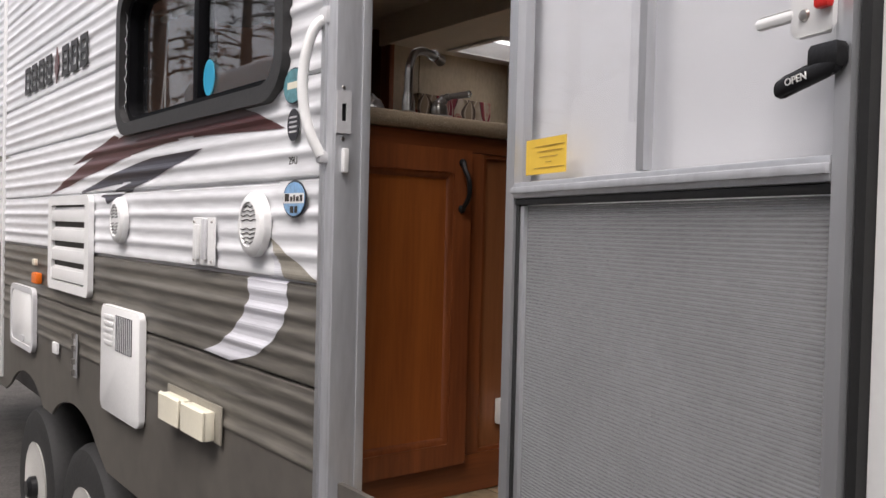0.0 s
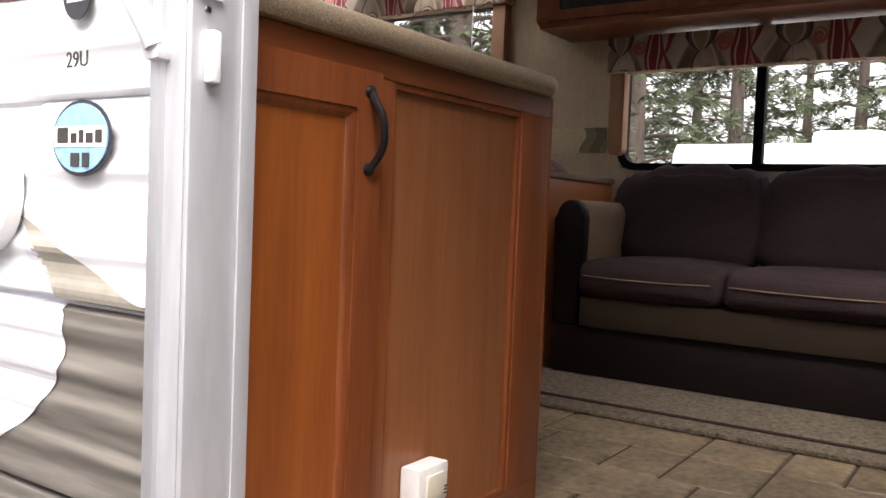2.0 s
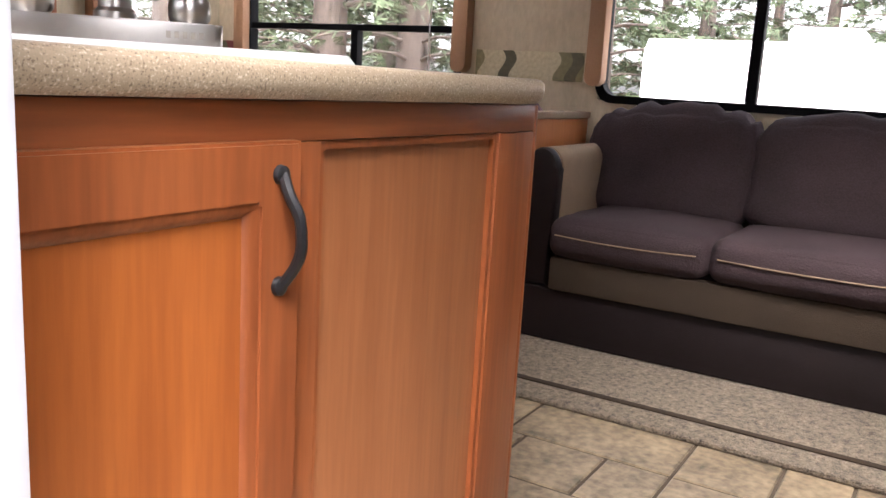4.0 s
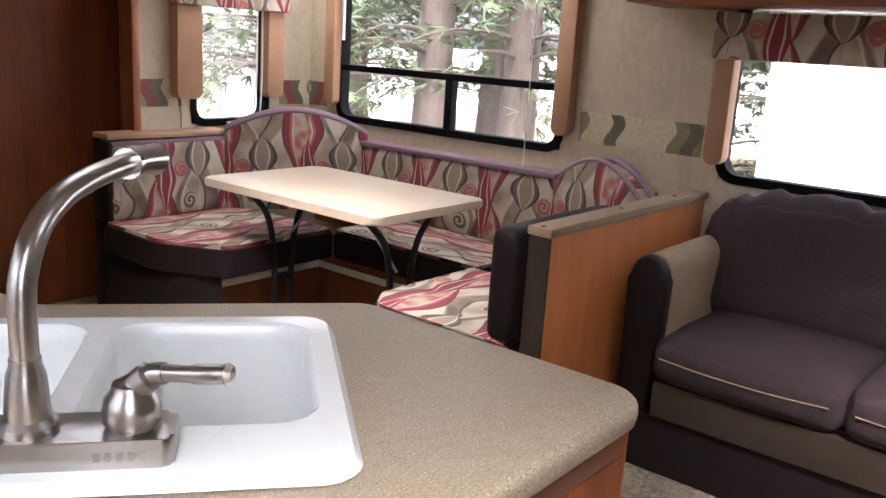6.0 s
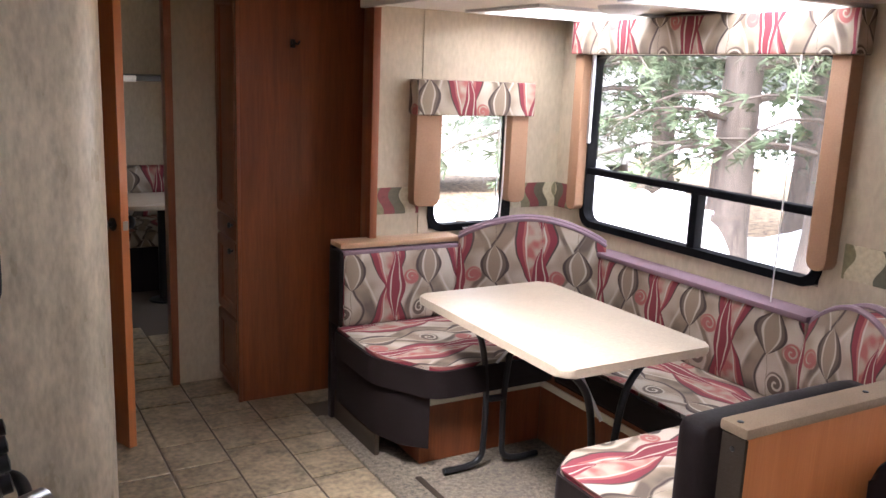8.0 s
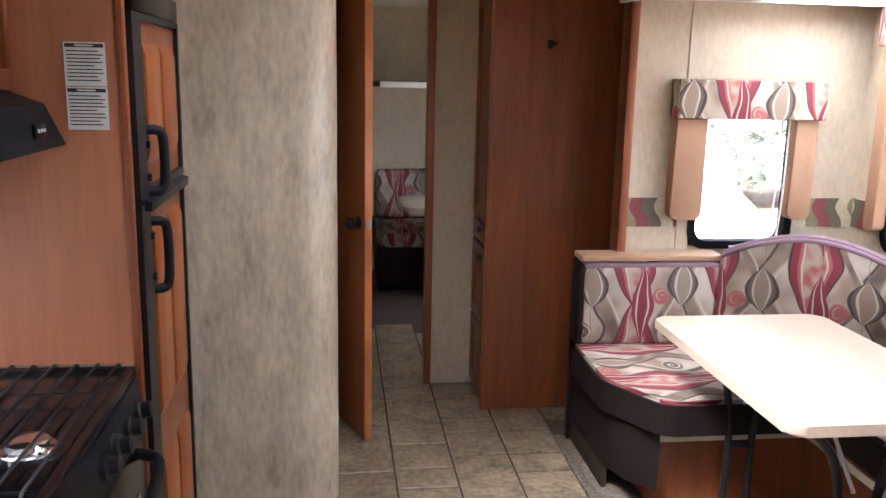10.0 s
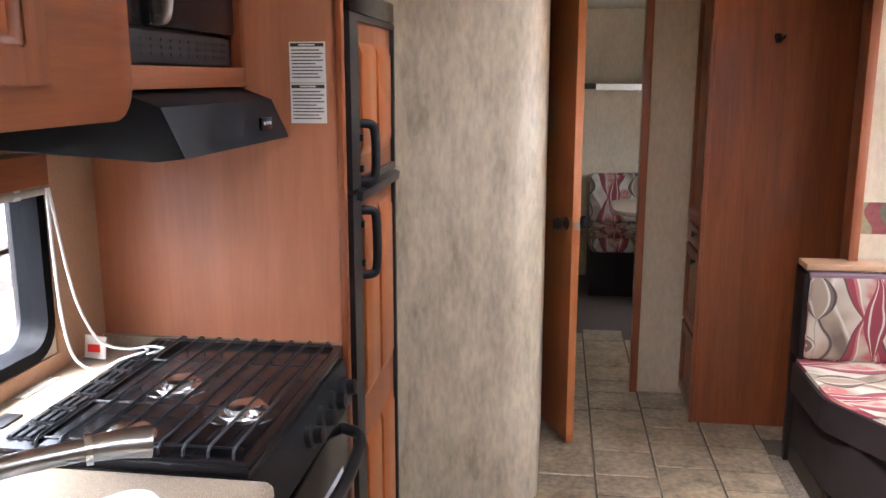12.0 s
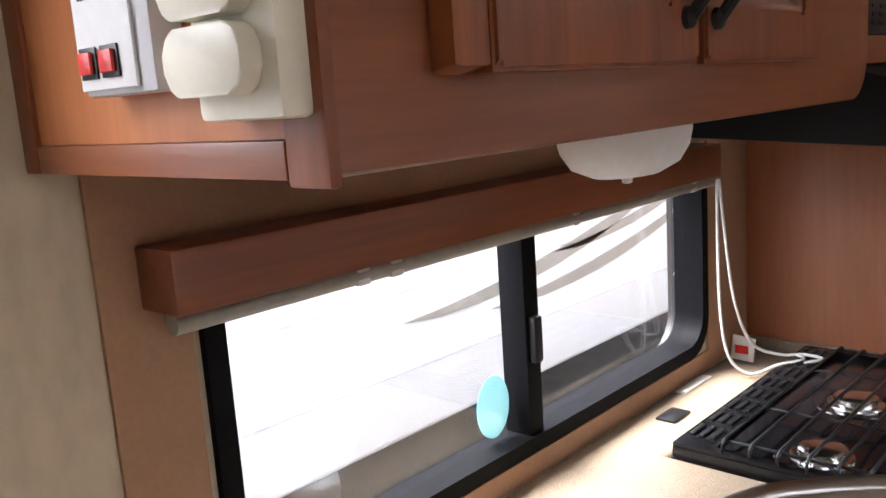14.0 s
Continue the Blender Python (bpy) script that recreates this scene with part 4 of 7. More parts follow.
th = thing("side_outlet", (-0.01, 2.15, 1.09), "small white cable inlet on the siding", "fitting")
bx("body", (-0.020, 2.115, 1.062), (-0.008, 2.185, 1.106), WHITEPL, th, 0.004)
th = thing("door_hasp", (-0.012, 1.86, 1.09), "rusty steel barrel hasp on the siding", "hasp")
bx("plate", (-0.014, 1.845, 1.01), (-0.008, 1.885, 1.17), ALU, th, 0.002)
for z in (1.02, 1.06, 1.11, 1.155):
    lathe("knuckle", [(0.009, 0), (0.009, 0.02)], (-0.018, 1.865, z), STEEL, th, n=10)
tagged(bx("corner_trim", (-0.014, 3.255, 0.8), (0.0, 3.285, 3.06), WHITEPL, None, 0.003), "white vertical joint trim on the siding", "trim", kind="structure")


def wheel(y, th):
    prof = [(0.19, 0.0), (0.30, -0.012), (0.345, 0.0), (0.365, 0.03), (0.368, 0.09), (0.365, 0.15), (0.345, 0.18), (0.30, 0.192), (0.19, 0.18)]
    w = lathe("wheel", [(r, -h) for r, h in prof], (0.05, y, 0.368), RUBBER, th, (-1, 0, 0), "black rubber tyre", n=48)
    lathe("rim", [(0.192, 0.0), (0.205, 0.004), (0.19, -0.02), (0.15, -0.045), (0.10, -0.035), (0.07, -0.05), (0.001, -0.05)], (0.045, y, 0.368), RIMW, w, (-1, 0, 0), "cream-white steel rim", n=36)
    lathe("hub_cap", [(0.055, -0.04), (0.052, 0.02), (0.035, 0.035), (0.001, 0.036)], (0.04, y, 0.368), BLACKPL, w, (-1, 0, 0), n=20)
    for k in range(5):
        a = 2 * math.pi * k / 5
        lathe("lug_nut", [(0.011, -0.05), (0.011, -0.022), (0.006, -0.018)], (0.05, y + 0.085 * math.cos(a), 0.368 + 0.085 * math.sin(a)), STEEL, w, (-1, 0, 0), n=6)


th = thing("trailer_axle", (0.13, 2.33, 0.0), "tandem trailer axle with black tyres on cream rims", "axle")
wheel(2.74, th)
wheel(1.93, th)
for y in (2.74, 1.93):
    tube("axle_beam", [(0.20, y, 0.368), (2.2, y, 0.368)], 0.035, CHARFR, th, n=10, steps=0)
tagged(bx("underbody", (0.42, -3.0, 0.45), (2.3, 6.2, 0.619), BLACKPL, None, 0), "dark trailer frame and axles under the floor", "trim", kind="structure")
tagged(bx("underbody_belly", (0.36, -3.18, 0.62), (2.4, 6.28, 0.88), BLACKPL, None, 0), "black belly sheet under the floor", "trim", kind="structure")


# ---- windows ----
def window(name, axis, face, outward, a0, a1, z0, z1, r, frame_m, glass_m, bars=(), label="", outer=None, w=0.032, deep=0.045):
    """A framed window in an opening; bars: (a0, a1, z0, z1) of each mullion."""
    th = thing(name, (face, (a0 + a1) / 2, z0) if axis == "x" else ((a0 + a1) / 2, face, z0), label, "window", kind="structure")
    o, i = round_rect(a0, z0, a1, z1, r), round_rect(a0 + w, z0 + w, a1 - w, z1 - w, max(0.004, r - w * 0.6))
    ring("window_frame", o, i, axis, face - outward * 0.012, face + outward * deep, frame_m, th)
    if outer:
        ring("outer_frame", round_rect(a0 - 0.035, z0 - 0.035, a1 + 0.035, z1 + 0.035, r + 0.03), round_rect(a0 + 0.004, z0 + 0.004, a1 - 0.004, z1 - 0.004, r), axis, face + outward * outer[0], face + outward * outer[1], CHARFR, th)
    g0, g1 = face + outward * 0.020, face + outward * 0.024
    p = prism("pane", round_rect(a0 + w - 0.006, z0 + w - 0.006, a1 - w + 0.006, z1 - w + 0.006, max(0.004, r - w * 0.6)), axis, min(g0, g1), max(g0, g1), glass_m, th, 0)
    p.visible_shadow = False
    for b in bars:
        lo, hi = sorted((face - outward * 0.006, face + outward * 0.04))
        bx("mullion", (lo, b[0], b[2]) if axis == "x" else (b[0], lo, b[2]), (hi, b[1], b[3]) if axis == "x" else (b[1], hi, b[3]), frame_m, th, 0.003)
    return th


window("window_1", "x", 0.050, -1, 0.258, 1.355, 1.890, 2.295, 0.07, BLACKFR, TINT, [(0.774, 0.808, 1.905, 2.28)], "black framed sliding kitchen window with smoked glass", outer=(0.040, 0.072), w=0.024, deep=0.047)
window("window_2", "x", 3.17, 1, 1.575, 2.895, 1.805, 2.63, 0.075, BLACKFR, GLASS, [(1.60, 2.87, 2.055, 2.085), (2.165, 2.205, 1.83, 2.06)], "large black framed picture window over the dinette", outer=(0.028, 0.05))
window("window_3", "x", 3.17, 1, -0.31, 0.925, 1.79, 2.43, 0.075, BLACKFR, GLASS, [(0.285, 0.325, 1.81, 2.41)], "black framed sliding window behind the sofa", outer=(0.028, 0.05))
window("window_4", "y", 3.105, 1, 2.445, 2.895, 1.775, 2.43, 0.075, BLACKFR, GLASS, [], "small black framed window in the slide-out end", outer=(0.028, 0.05))
th = thing("window_latch", (0.030, 0.79, 2.06), "black sliding window latch on the mullion", "latch")
bx("body", (0.0565, 0.780, 2.025), (0.068, 0.800, 2.095), BLACKPL, th, 0.004)
th = thing("window_sticker", (0.03, 0.80, 1.95), "blue oval sticker on the smoked window pane", "sticker")
bm = add_prism(bmesh.new(), [(0.730 + 0.036 * math.cos(a), 1.968 + 0.047 * math.sin(a)) for a in [radians(15 * k) for k in range(24)]], "x", 0.0225, 0.0248, 0)
part("disc", bm, STICKBLUE, th)


# ---- kitchen ----
def framed_door(name, axis, face, out, a0, a1, z0, z1, parent, rail=0.058, m_frame=None, m_panel=None, handle=None, depth=0.019):
    """A recessed-panel cabinet door on a face; out: +1 or -1 along axis; handle: (a, z0, z1)."""
    m_frame, m_panel = m_frame or CHERRY, m_panel or DOORWOOD
    fl, fh = sorted((face, face + out * depth))
    o = [(a0, z0), (a1, z0), (a1, z1), (a0, z1)]
    i = [(a0 + rail, z0 + rail), (a1 - rail, z0 + rail), (a1 - rail, z1 - rail), (a0 + rail, z1 - rail)]
    bm = add_ring(bmesh.new(), o, i, axis, fl, fh)
    bmesh.ops.bevel(bm, geom=[e for e in bm.edges if abs(e.calc_length()) > 0.03], offset=0.003, segments=2, affect="EDGES")
    d = part(name, bm, m_frame, parent)
    w = 0.012
    i2 = [(p[0] + (w if k in (0, 3) else -w), p[1] + (w if k < 2 else -w)) for k, p in enumerate(i)]
    bm = bmesh.new()
    put = (lambda p, h: (h, p[0], p[1])) if axis == "x" else (lambda p, h: (p[0], h, p[1]))
    A = [bm.verts.new(put(p, face + out * (depth - 0.003))) for p in i]
    M = [bm.verts.new(put((0.6 * p[0] + 0.4 * q[0], 0.6 * p[1] + 0.4 * q[1]), face + out * (depth - 0.004))) for p, q in zip(i, i2)]
    B = [bm.verts.new(put(p, face + out * 0.007)) for p in i2]
    for q, r in ((A, M), (M, B)):
        for k in range(4):
            bm.faces.new((q[k], q[(k + 1) % 4], r[(k + 1) % 4], r[k]))
    part("bead", bm, m_frame, d)
    lo, hi = sorted((face + out * 0.003, face + out * 0.0075))
    plo, phi = (lo, i2[0][0], i2[0][1]), (hi, i2[2][0], i2[2][1])
    if axis == "y":
        plo, phi = (i2[0][0], lo, i2[0][1]), (i2[2][0], hi, i2[2][1])
    bx("panel", plo, phi, m_panel, d, 0)
    if handle:
        a, h0, h1 = handle
        n = 7
        bow = [0.004, 0.016, 0.026, 0.028, 0.026, 0.016, 0.004]
        wav = [0, 0.004, 0.002, 0, -0.002, -0.004, 0]
        pts = [put((a + wav[k], h0 + (h1 - h0) * k / (n - 1)), face + out * (depth + bow[k])) for k in range(n)]
        tube("handle", pts, 0.0058, BLACKPL, d, "dark bronze bow handle", n=8, steps=4)
        for z in (h0, h1):
            lathe("handle_foot", [(0.010, 0), (0.009, 0.006), (0.005, 0.009)], put((a, z), face + out * (depth - 0.001)), BLACKPL, d, (out, 0, 0) if axis == "x" else (0, out, 0), n=12)
    return d


FY, EX = 0.165, 0.998
th = thing("sink_cabinet", (0.52, 0.45, F), "cherry stained peninsula cabinet with one door and a framed panel", "cabinet")
foot = [(0.054, FY + 0.018), (EX - 0.002, FY + 0.018), (EX - 0.002, 0.565), (0.645, 0.84), (0.645, 0.95), (0.054, 0.95)]
prism("body", foot, "z", F, 1.66, CABLAM, th, 0.002)
ring("upper_walls", foot, [(0.074, FY + 0.03), (EX - 0.016, FY + 0.03), (EX - 0.016, 0.558), (0.631, 0.832), (0.631, 0.936), (0.074, 0.936)], "z", 1.6605, 1.812, CABLAM, th)
bx("top_rail", (0.054, FY, 1.772), (EX, FY + 0.018, 1.812), CHERRY_X, th, 0.002)
bx("bottom_rail", (0.054, FY, F + 0.002), (EX, FY + 0.018, 1.045), CHERRY_X, th, 0.002)
bx("stile", (0.430, FY, 1.0455), (0.492, FY + 0.018, 1.7715), CHERRY, th, 0.002)
bx("stile", (0.886, FY, 1.0455), (EX, FY + 0.018, 1.7715), CHERRY, th, 0.002)
bx("panel", (0.493, FY + 0.012, 1.047), (0.885, FY + 0.018, 1.770), CABLAM, th, 0)
ring("panel_bead", [(0.4925, 1.0460), (0.8855, 1.0460), (0.8855, 1.7710), (0.4925, 1.7710)], [(0.501, 1.0545), (0.877, 1.0545), (0.877, 1.7625), (0.501, 1.7625)], "y", FY + 0.004, FY + 0.0119, CHERRY, th)
bx("corner_post", (EX - 0.001, FY, F + 0.001), (EX + 0.012, FY + 0.05, 1.812), CHERRY, th, 0.004)
bx("stile", (0.054, FY, 1.0455), (0.085, FY + 0.018, 1.7715), CHERRY, th, 0.002)
framed_door("door", "y", FY - 0.001, -1, 0.07, 0.440, 1.03, 1.775, th, handle=(0.408, 1.636, 1.744))
th = thing("gas_detector", (0.6, FY - 0.03, 1.10), "small white plastic gas detector on the cabinet face", "detector")
bx("body", (0.553, FY - 0.028, 1.108), (0.636, FY + 0.011, 1.172), WHITEPL, th, 0.006)
bx("face", (0.573, FY - 0.031, 1.120), (0.620, FY - 0.0282, 1.158), CREAMPL, th, 0.003)
for z in (1.118, 1.124, 1.13):
    bx("slot", (0.624, FY - 0.0292, z), (0.632, FY - 0.0282, z + 0.002), INK, th, 0)


def offset_poly(pts, d):
    """Moves the sides of an anticlockwise polygon inwards by d."""
    out = []
    for k in range(len(pts)):
        p, a, b = Vector(pts[k]), Vector(pts[k - 1]), Vector(pts[(k + 1) % len(pts)])
        u, w = (p - a).normalized(), (b - p).normalized()
        n1, n2 = Vector((-u.y, u.x)), Vector((-w.y, w.x))
        m = (n1 + n2).normalized()
        out.append(tuple(p + m * d / max(0.35, m.dot(n1))))
    return out


P0, SU, SV = Vector((0.640, 0.228)), Vector((-0.775, 0.632)), Vector((0.632, 0.775))


def sk(u, v):
    q = P0 + SU * u + SV * v
    return (q.x, q.y)


def holed_top(bm, outer, holes, z):
    loops = []
    for pts in [outer] + holes:
        vs = [bm.verts.new((*p, z)) for p in pts]
        loops.append(vs)
        for k in range(len(vs)):
            bm.edges.new((vs[k], vs[(k + 1) % len(vs)]))
    bmesh.ops.triangle_fill(bm, use_beauty=True, use_dissolve=False, edges=bm.edges[:])
    return loops


ctop = rounded([(0.054, 0.142), (1.014, 0.142), (1.014, 0.590), (0.660, 0.872), (0.660, 0.952), (0.184, 0.952), (0.184, 1.530), (0.054, 1.530)], [0, 0.05, 0.05, 0.06, 0.02, 0, 0, 0])
hole = [sk(*p) for p in round_rect(0.02, 0.02, 0.53, 0.40, 0.05)]
bm = bmesh.new()
top_in = offset_poly(ctop, 0.014)
loops = holed_top(bm, top_in, [hole], 1.850)
prev = loops[0]
for d, z in ((0.006, 1.8485), (0.001, 1.843), (0.0, 1.832), (0.002, 1.822), (0.010, 1.8135), (0.03, 1.8125)):
    row = [bm.verts.new((*p, z)) for p in offset_poly(ctop, d)]
    for k in range(len(row)):
        bm.faces.new((prev[k], prev[(k + 1) % len(row)], row[(k + 1) % len(row)], row[k]))
    prev = row
tagged(part("countertop", bm, COUNTER), "speckled tan laminate countertop with a rolled edge", "countertop")

th = thing("kitchen_sink", (*sk(0.275, 0.21), 1.68), "white double-bowl drop-in sink set across the counter corner", "sink")
bm = bmesh.new()
rim_o = [sk(*p) for p in round_rect(0.0, 0.0, 0.55, 0.42, 0.04)]
bowls = [round_rect(0.032, 0.10, 0.262, 0.39, 0.045), round_rect(0.288, 0.10, 0.518, 0.39, 0.045)]
loops = holed_top(bm, [sk(*p) for p in round_rect(0.008, 0.008, 0.542, 0.412, 0.034)], [[sk(*p) for p in b] for b in bowls], 1.862)
o = [bm.verts.new((*p, 1.852)) for p in rim_o]
for k in range(len(o)):
    bm.faces.new((loops[0][k], loops[0][(k + 1) % len(o)], o[(k + 1) % len(o)], o[k]))
for b, lp in zip(bowls, loops[1:]):
    cu_, cv_ = sum(p[0] for p in b) / len(b), sum(p[1] for p in b) / len(b)
    prev = lp
    for f, z in ((0.975, 1.858), (0.955, 1.84), (0.90, 1.72), (0.84, 1.695), (0.5, 1.688), (0.05, 1.685)):
        row = [bm.verts.new((*sk(cu_ + (p[0] - cu_) * f, cv_ + (p[1] - cv_) * f), z)) for p in b]
        for k in range(len(row)):
            bm.faces.new((prev[k], prev[(k + 1) % len(row)], row[(k + 1) % len(row)], row[k]))
        prev = row
    bm.faces.new(prev)
part("basin", bm, SINKM, th)
for b in bowls:
    c = sk((b[0][0] + b[len(b) // 2][0]) / 2, 0.245)
    lathe("drain", [(0.042, 0), (0.040, 0.003), (0.03, 0.0015), (0.001, 0.001)], (*c, 1.6875), STEEL, th, n=20)

th = thing("kitchen_faucet", (*sk(0.285, 0.055), 1.862), "brushed nickel high-arc faucet with lever handles", "faucet")
bm = add_prism(bmesh.new(), [sk(*p) for p in round_rect(0.160, 0.024, 0.400, 0.082, 0.010)], "z", 1.8605, 1.887, 0.005)
part("deck_plate", bm, STEEL, th)
for k in range(5):
    q0, q1 = sk(0.182 + 0.009 * k, 0.0236), sk(0.187 + 0.009 * k, 0.0236)
    bm = add_prism(bmesh.new(), [q0, q1, sk(0.187 + 0.009 * k, 0.0232), sk(0.182 + 0.009 * k, 0.0232)], "z", 1.869, 1.877, 0)
    part("name_bar", bm, GREYV, th, "small grey stamped mark")
sb = Vector((*sk(0.277, 0.052), 0))
lathe("spout_base", [(0.0235, 1.887), (0.0235, 1.894), (0.0185, 1.899), (0.0175, 1.914), (0.0155, 1.936), (0.0125, 1.944), (0.0125, 1.95)], sb, STEEL, th)
v3 = (Vector((0.664, 0.578, 0)) - sb) / 0.230
arc = [sb + v3 * d + Vector((0, 0, z)) for d, z in ((0, 1.945), (0.000, 1.985), (0.004, 2.018), (0.026, 2.052), (0.062, 2.071), (0.105, 2.079), (0.145, 2.082), (0.175, 2.083))]
tube("spout", arc, 0.0112, STEEL, th, n=14)
tube("spray_head", [sb + v3 * d + Vector((0, 0, z)) for d, z in ((0.173, 2.083), (0.202, 2.083), (0.230, 2.080))], [0.0125, 0.0145, 0.0165], STEEL, th, n=16, steps=0)
tube("nozzle_ring", [sb + v3 * d + Vector((0, 0, z)) for d, z in ((0.1725, 2.083), (0.1785, 2.083))], 0.0158, CHROME, th, n=16, steps=0)
for u, s in ((0.196, -1), (0.364, 1)):
    b = Vector((*sk(u, 0.053), 0))
    lathe("lever_base", [(0.019, 1.887), (0.0235, 1.893), (0.0245, 1.903), (0.0225, 1.913), (0.017, 1.920), (0.0155, 1.926), (0.006, 1.930)], b, STEEL, th)
    u3 = (Vector((SU.x, SU.y, 0)) * s - Vector((SV.x, SV.y, 0)) * 0.35).normalized()
    tube("neck", [b + Vector((0, 0, 1.912)), b + u3 * 0.006 + Vector((0, 0, 1.924)), b + u3 * 0.018 + Vector((0, 0, 1.935)), b + u3 * 0.030 + Vector((0, 0, 1.938))], [0.0155] * 6 + [0.013] * 6 + [0.0095] * 7, STEEL, th, n=12)
    tube("lever", [b + u3 * 0.028 + Vector((0, 0, 1.938)), b + u3 * 0.056 + Vector((0, 0, 1.940)), b + u3 * 0.084 + Vector((0, 0, 1.943))], [0.0072] * 6 + [0.0085] * 6 + [0.0095], STEEL, th, n=12)
    lathe("lever_end", [(0.0096, 0), (0.0075, 0.005), (0.001, 0.007)], b + u3 * 0.0835 + Vector((0, 0, 1.943)), CHROME, th, tuple(u3), n=12)

# backsplash boards round the kitchen window
bm = bmesh.new()
for y0, y1, z0, z1 in ((0.162, 0.248, 1.85, 2.377), (1.365, 1.545, 1.85, 2.377), (0.248, 1.365, 1.85, 1.885), (0.248, 1.365, 2.30, 2.377)):
    add_box(bm, (0.0525, y0, z0), (0.058, y1, z1))
tagged(part("backsplash", bm, SLAT, smooth=False), "brown woodgrain wall board round the kitchen window", "wall board", kind="structure")
th = thing("window_shade_box", (0.085, 0.72, 2.24), "cherry valance board with a rolled shade over the kitchen window", "valance")
bx("board", (0.0585, 0.200, 2.243), (0.122, 1.285, 2.302), CHERRY_Y, th, 0.003)
tube("roller", [(0.098, 0.206, 2.233), (0.098, 1.30, 2.233)], 0.011, GREYV, th, n=12, steps=0)
for y in (0.42, 0.47, 0.83, 1.20):
    bx("bracket", (0.085, y, 2.222), (0.108, y + 0.018, 2.246), GREYPL, th, 0.002)
th = thing("blind_cord", (0.11, 1.35, 1.852), "white looped shade cord hanging onto the counter", "cord")
tube("cord", [(0.11, 1.292, 2.235), (0.108, 1.298, 2.10), (0.11, 1.305, 1.97), (0.12, 1.32, 1.89), (0.15, 1.345, 1.858), (0.19, 1.375, 1.874), (0.22, 1.42, 1.877), (0.20, 1.445, 1.877)], 0.003, CORD, th, n=8)
tube("cord", [(0.112, 1.296, 2.235), (0.115, 1.325, 2.08), (0.118, 1.355, 1.98), (0.13, 1.40, 1.90), (0.17, 1.43, 1.876), (0.21, 1.45, 1.877), (0.25, 1.44, 1.877), (0.23, 1.40, 1.877)], 0.003, CORD, th, n=8)
th = thing("cable_tag", (0.09, 1.43, 1.89), "small white tag with red print by the cord", "tag")
prism("tag", [(0.075, 1.855), (0.12, 1.852), (0.125, 1.90), (0.080, 1.905)], "y", 1.425, 1.432, PAPERW, th, 0.001)
bx("print", (0.085, 1.4235, 1.868), (0.112, 1.4249, 1.885), RED, th, 0)
th = thing("pop_up_outlet", (0.12, 1.10, 1.851), "dark flush outlet lid in the counter", "outlet")
bx("lid", (0.10, 1.065, 1.8505), (0.135, 1.125, 1.8545), BLACKPL, th, 0.0015)
th = thing("counter_paper", (0.09, 1.25, 1.851), "folded pale paper strip on the counter", "paper")
bx("sheet", (0.068, 1.20, 1.8505), (0.088, 1.31, 1.853), PAPERW, th, 0)

# range
th = thing("gas_range", (0.43, 1.21, F), "black three-burner gas range with wire grates", "range")
bx("body", (0.10, 0.960, F + 0.002), (0.600, 1.528, 1.845), BLACKPL, th, 0.004)
bx("cooktop", (0.186, 0.955, 1.8455), (0.615, 1.530, 1.866), BLACK, th, 0.006)
ring("raised_edge", [(0.188, 0.957), (0.613, 0.957), (0.613, 1.528), (0.188, 1.528)], [(0.250, 0.974), (0.598, 0.974), (0.598, 1.512), (0.250, 1.512)], "z", 1.8655, 1.871, BLACK, th)
for k in range(8):
    y = 0.990 + k * 0.066
    bx("vent_slot", (0.197, y, 1.8708), (0.243, y + 0.048, 1.8725), BLACKPL, th, 0)
    for q in range(3):
        bx("vent_rib", (0.198 + 0.016 * q, y + 0.002, 1.8722), (0.206 + 0.016 * q, y + 0.046, 1.8765), BLACKPL, th, 0.001)
for k in range(9):
    x = 0.262 + 0.0405 * k
    tube("grate_wire", [(x, 0.968, 1.868), (x, 0.970, 1.880), (x, 0.980, 1.885), (x, 1.505, 1.885), (x, 1.516, 1.880), (x, 1.518, 1.868)], 0.0028, BLACKPL, th, n=6, steps=0)
for y in (0.985, 1.14, 1.36, 1.50):
    tube("grate_bar", [(0.255, y, 1.8800), (0.596, y, 1.8800)], 0.0026, BLACKPL, th, n=6, steps=0)
for x, y in ((0.360, 1.266), (0.383, 1.034), (0.530, 1.160)):
    lathe("burner", [(0.046, 0.0), (0.044, 0.004), (0.034, 0.006), (0.032, 0.014), (0.034, 0.0155), (0.028, 0.019), (0.001, 0.020)], (x, y, 1.8655), CHROME, th, n=24)
    lathe("burner_well", [(0.068, 0.0), (0.066, 0.002), (0.047, 0.001)], (x, y, 1.8657), BLACK, th, n=24)
prism("control_panel", [(0.6005, 1.745), (0.632, 1.750), (0.617, 1.844), (0.6005, 1.844)], "y", 0.962, 1.526, BLACKPL, th, 0.002)
for k in range(4):
    y = 1.225 + k * 0.082
    kb = lathe("knob", [(0.024, 0), (0.023, 0.010), (0.017, 0.014), (0.016, 0.030), (0.001, 0.032)], (0.624, y, 1.797), BLACKPL, th, (0.98, 0, 0.16), n=18)
bx("oven_door", (0.6005, 0.970, 1.18), (0.626, 1.518, 1.738), BLACK, th, 0.006)
bx("oven_window", (0.6262, 1.04, 1.33), (0.6285, 1.45, 1.63), GREYPL, th, 0.002)
tube("oven_handle", [(0.626, 1.03, 1.712), (0.668, 1.05, 1.706), (0.680, 1.13, 1.698), (0.684, 1.245, 1.695), (0.680, 1.36, 1.698), (0.668, 1.44, 1.706), (0.626, 1.46, 1.712)], 0.0125, BLACKPL, th, n=10)
tagged(bx("range_side_strip", (0.054, 1.5315, 1.80), (0.606, 1.5445, 1.872), COUNTER, None, 0.002), "narrow tan counter strip behind the range", "countertop")
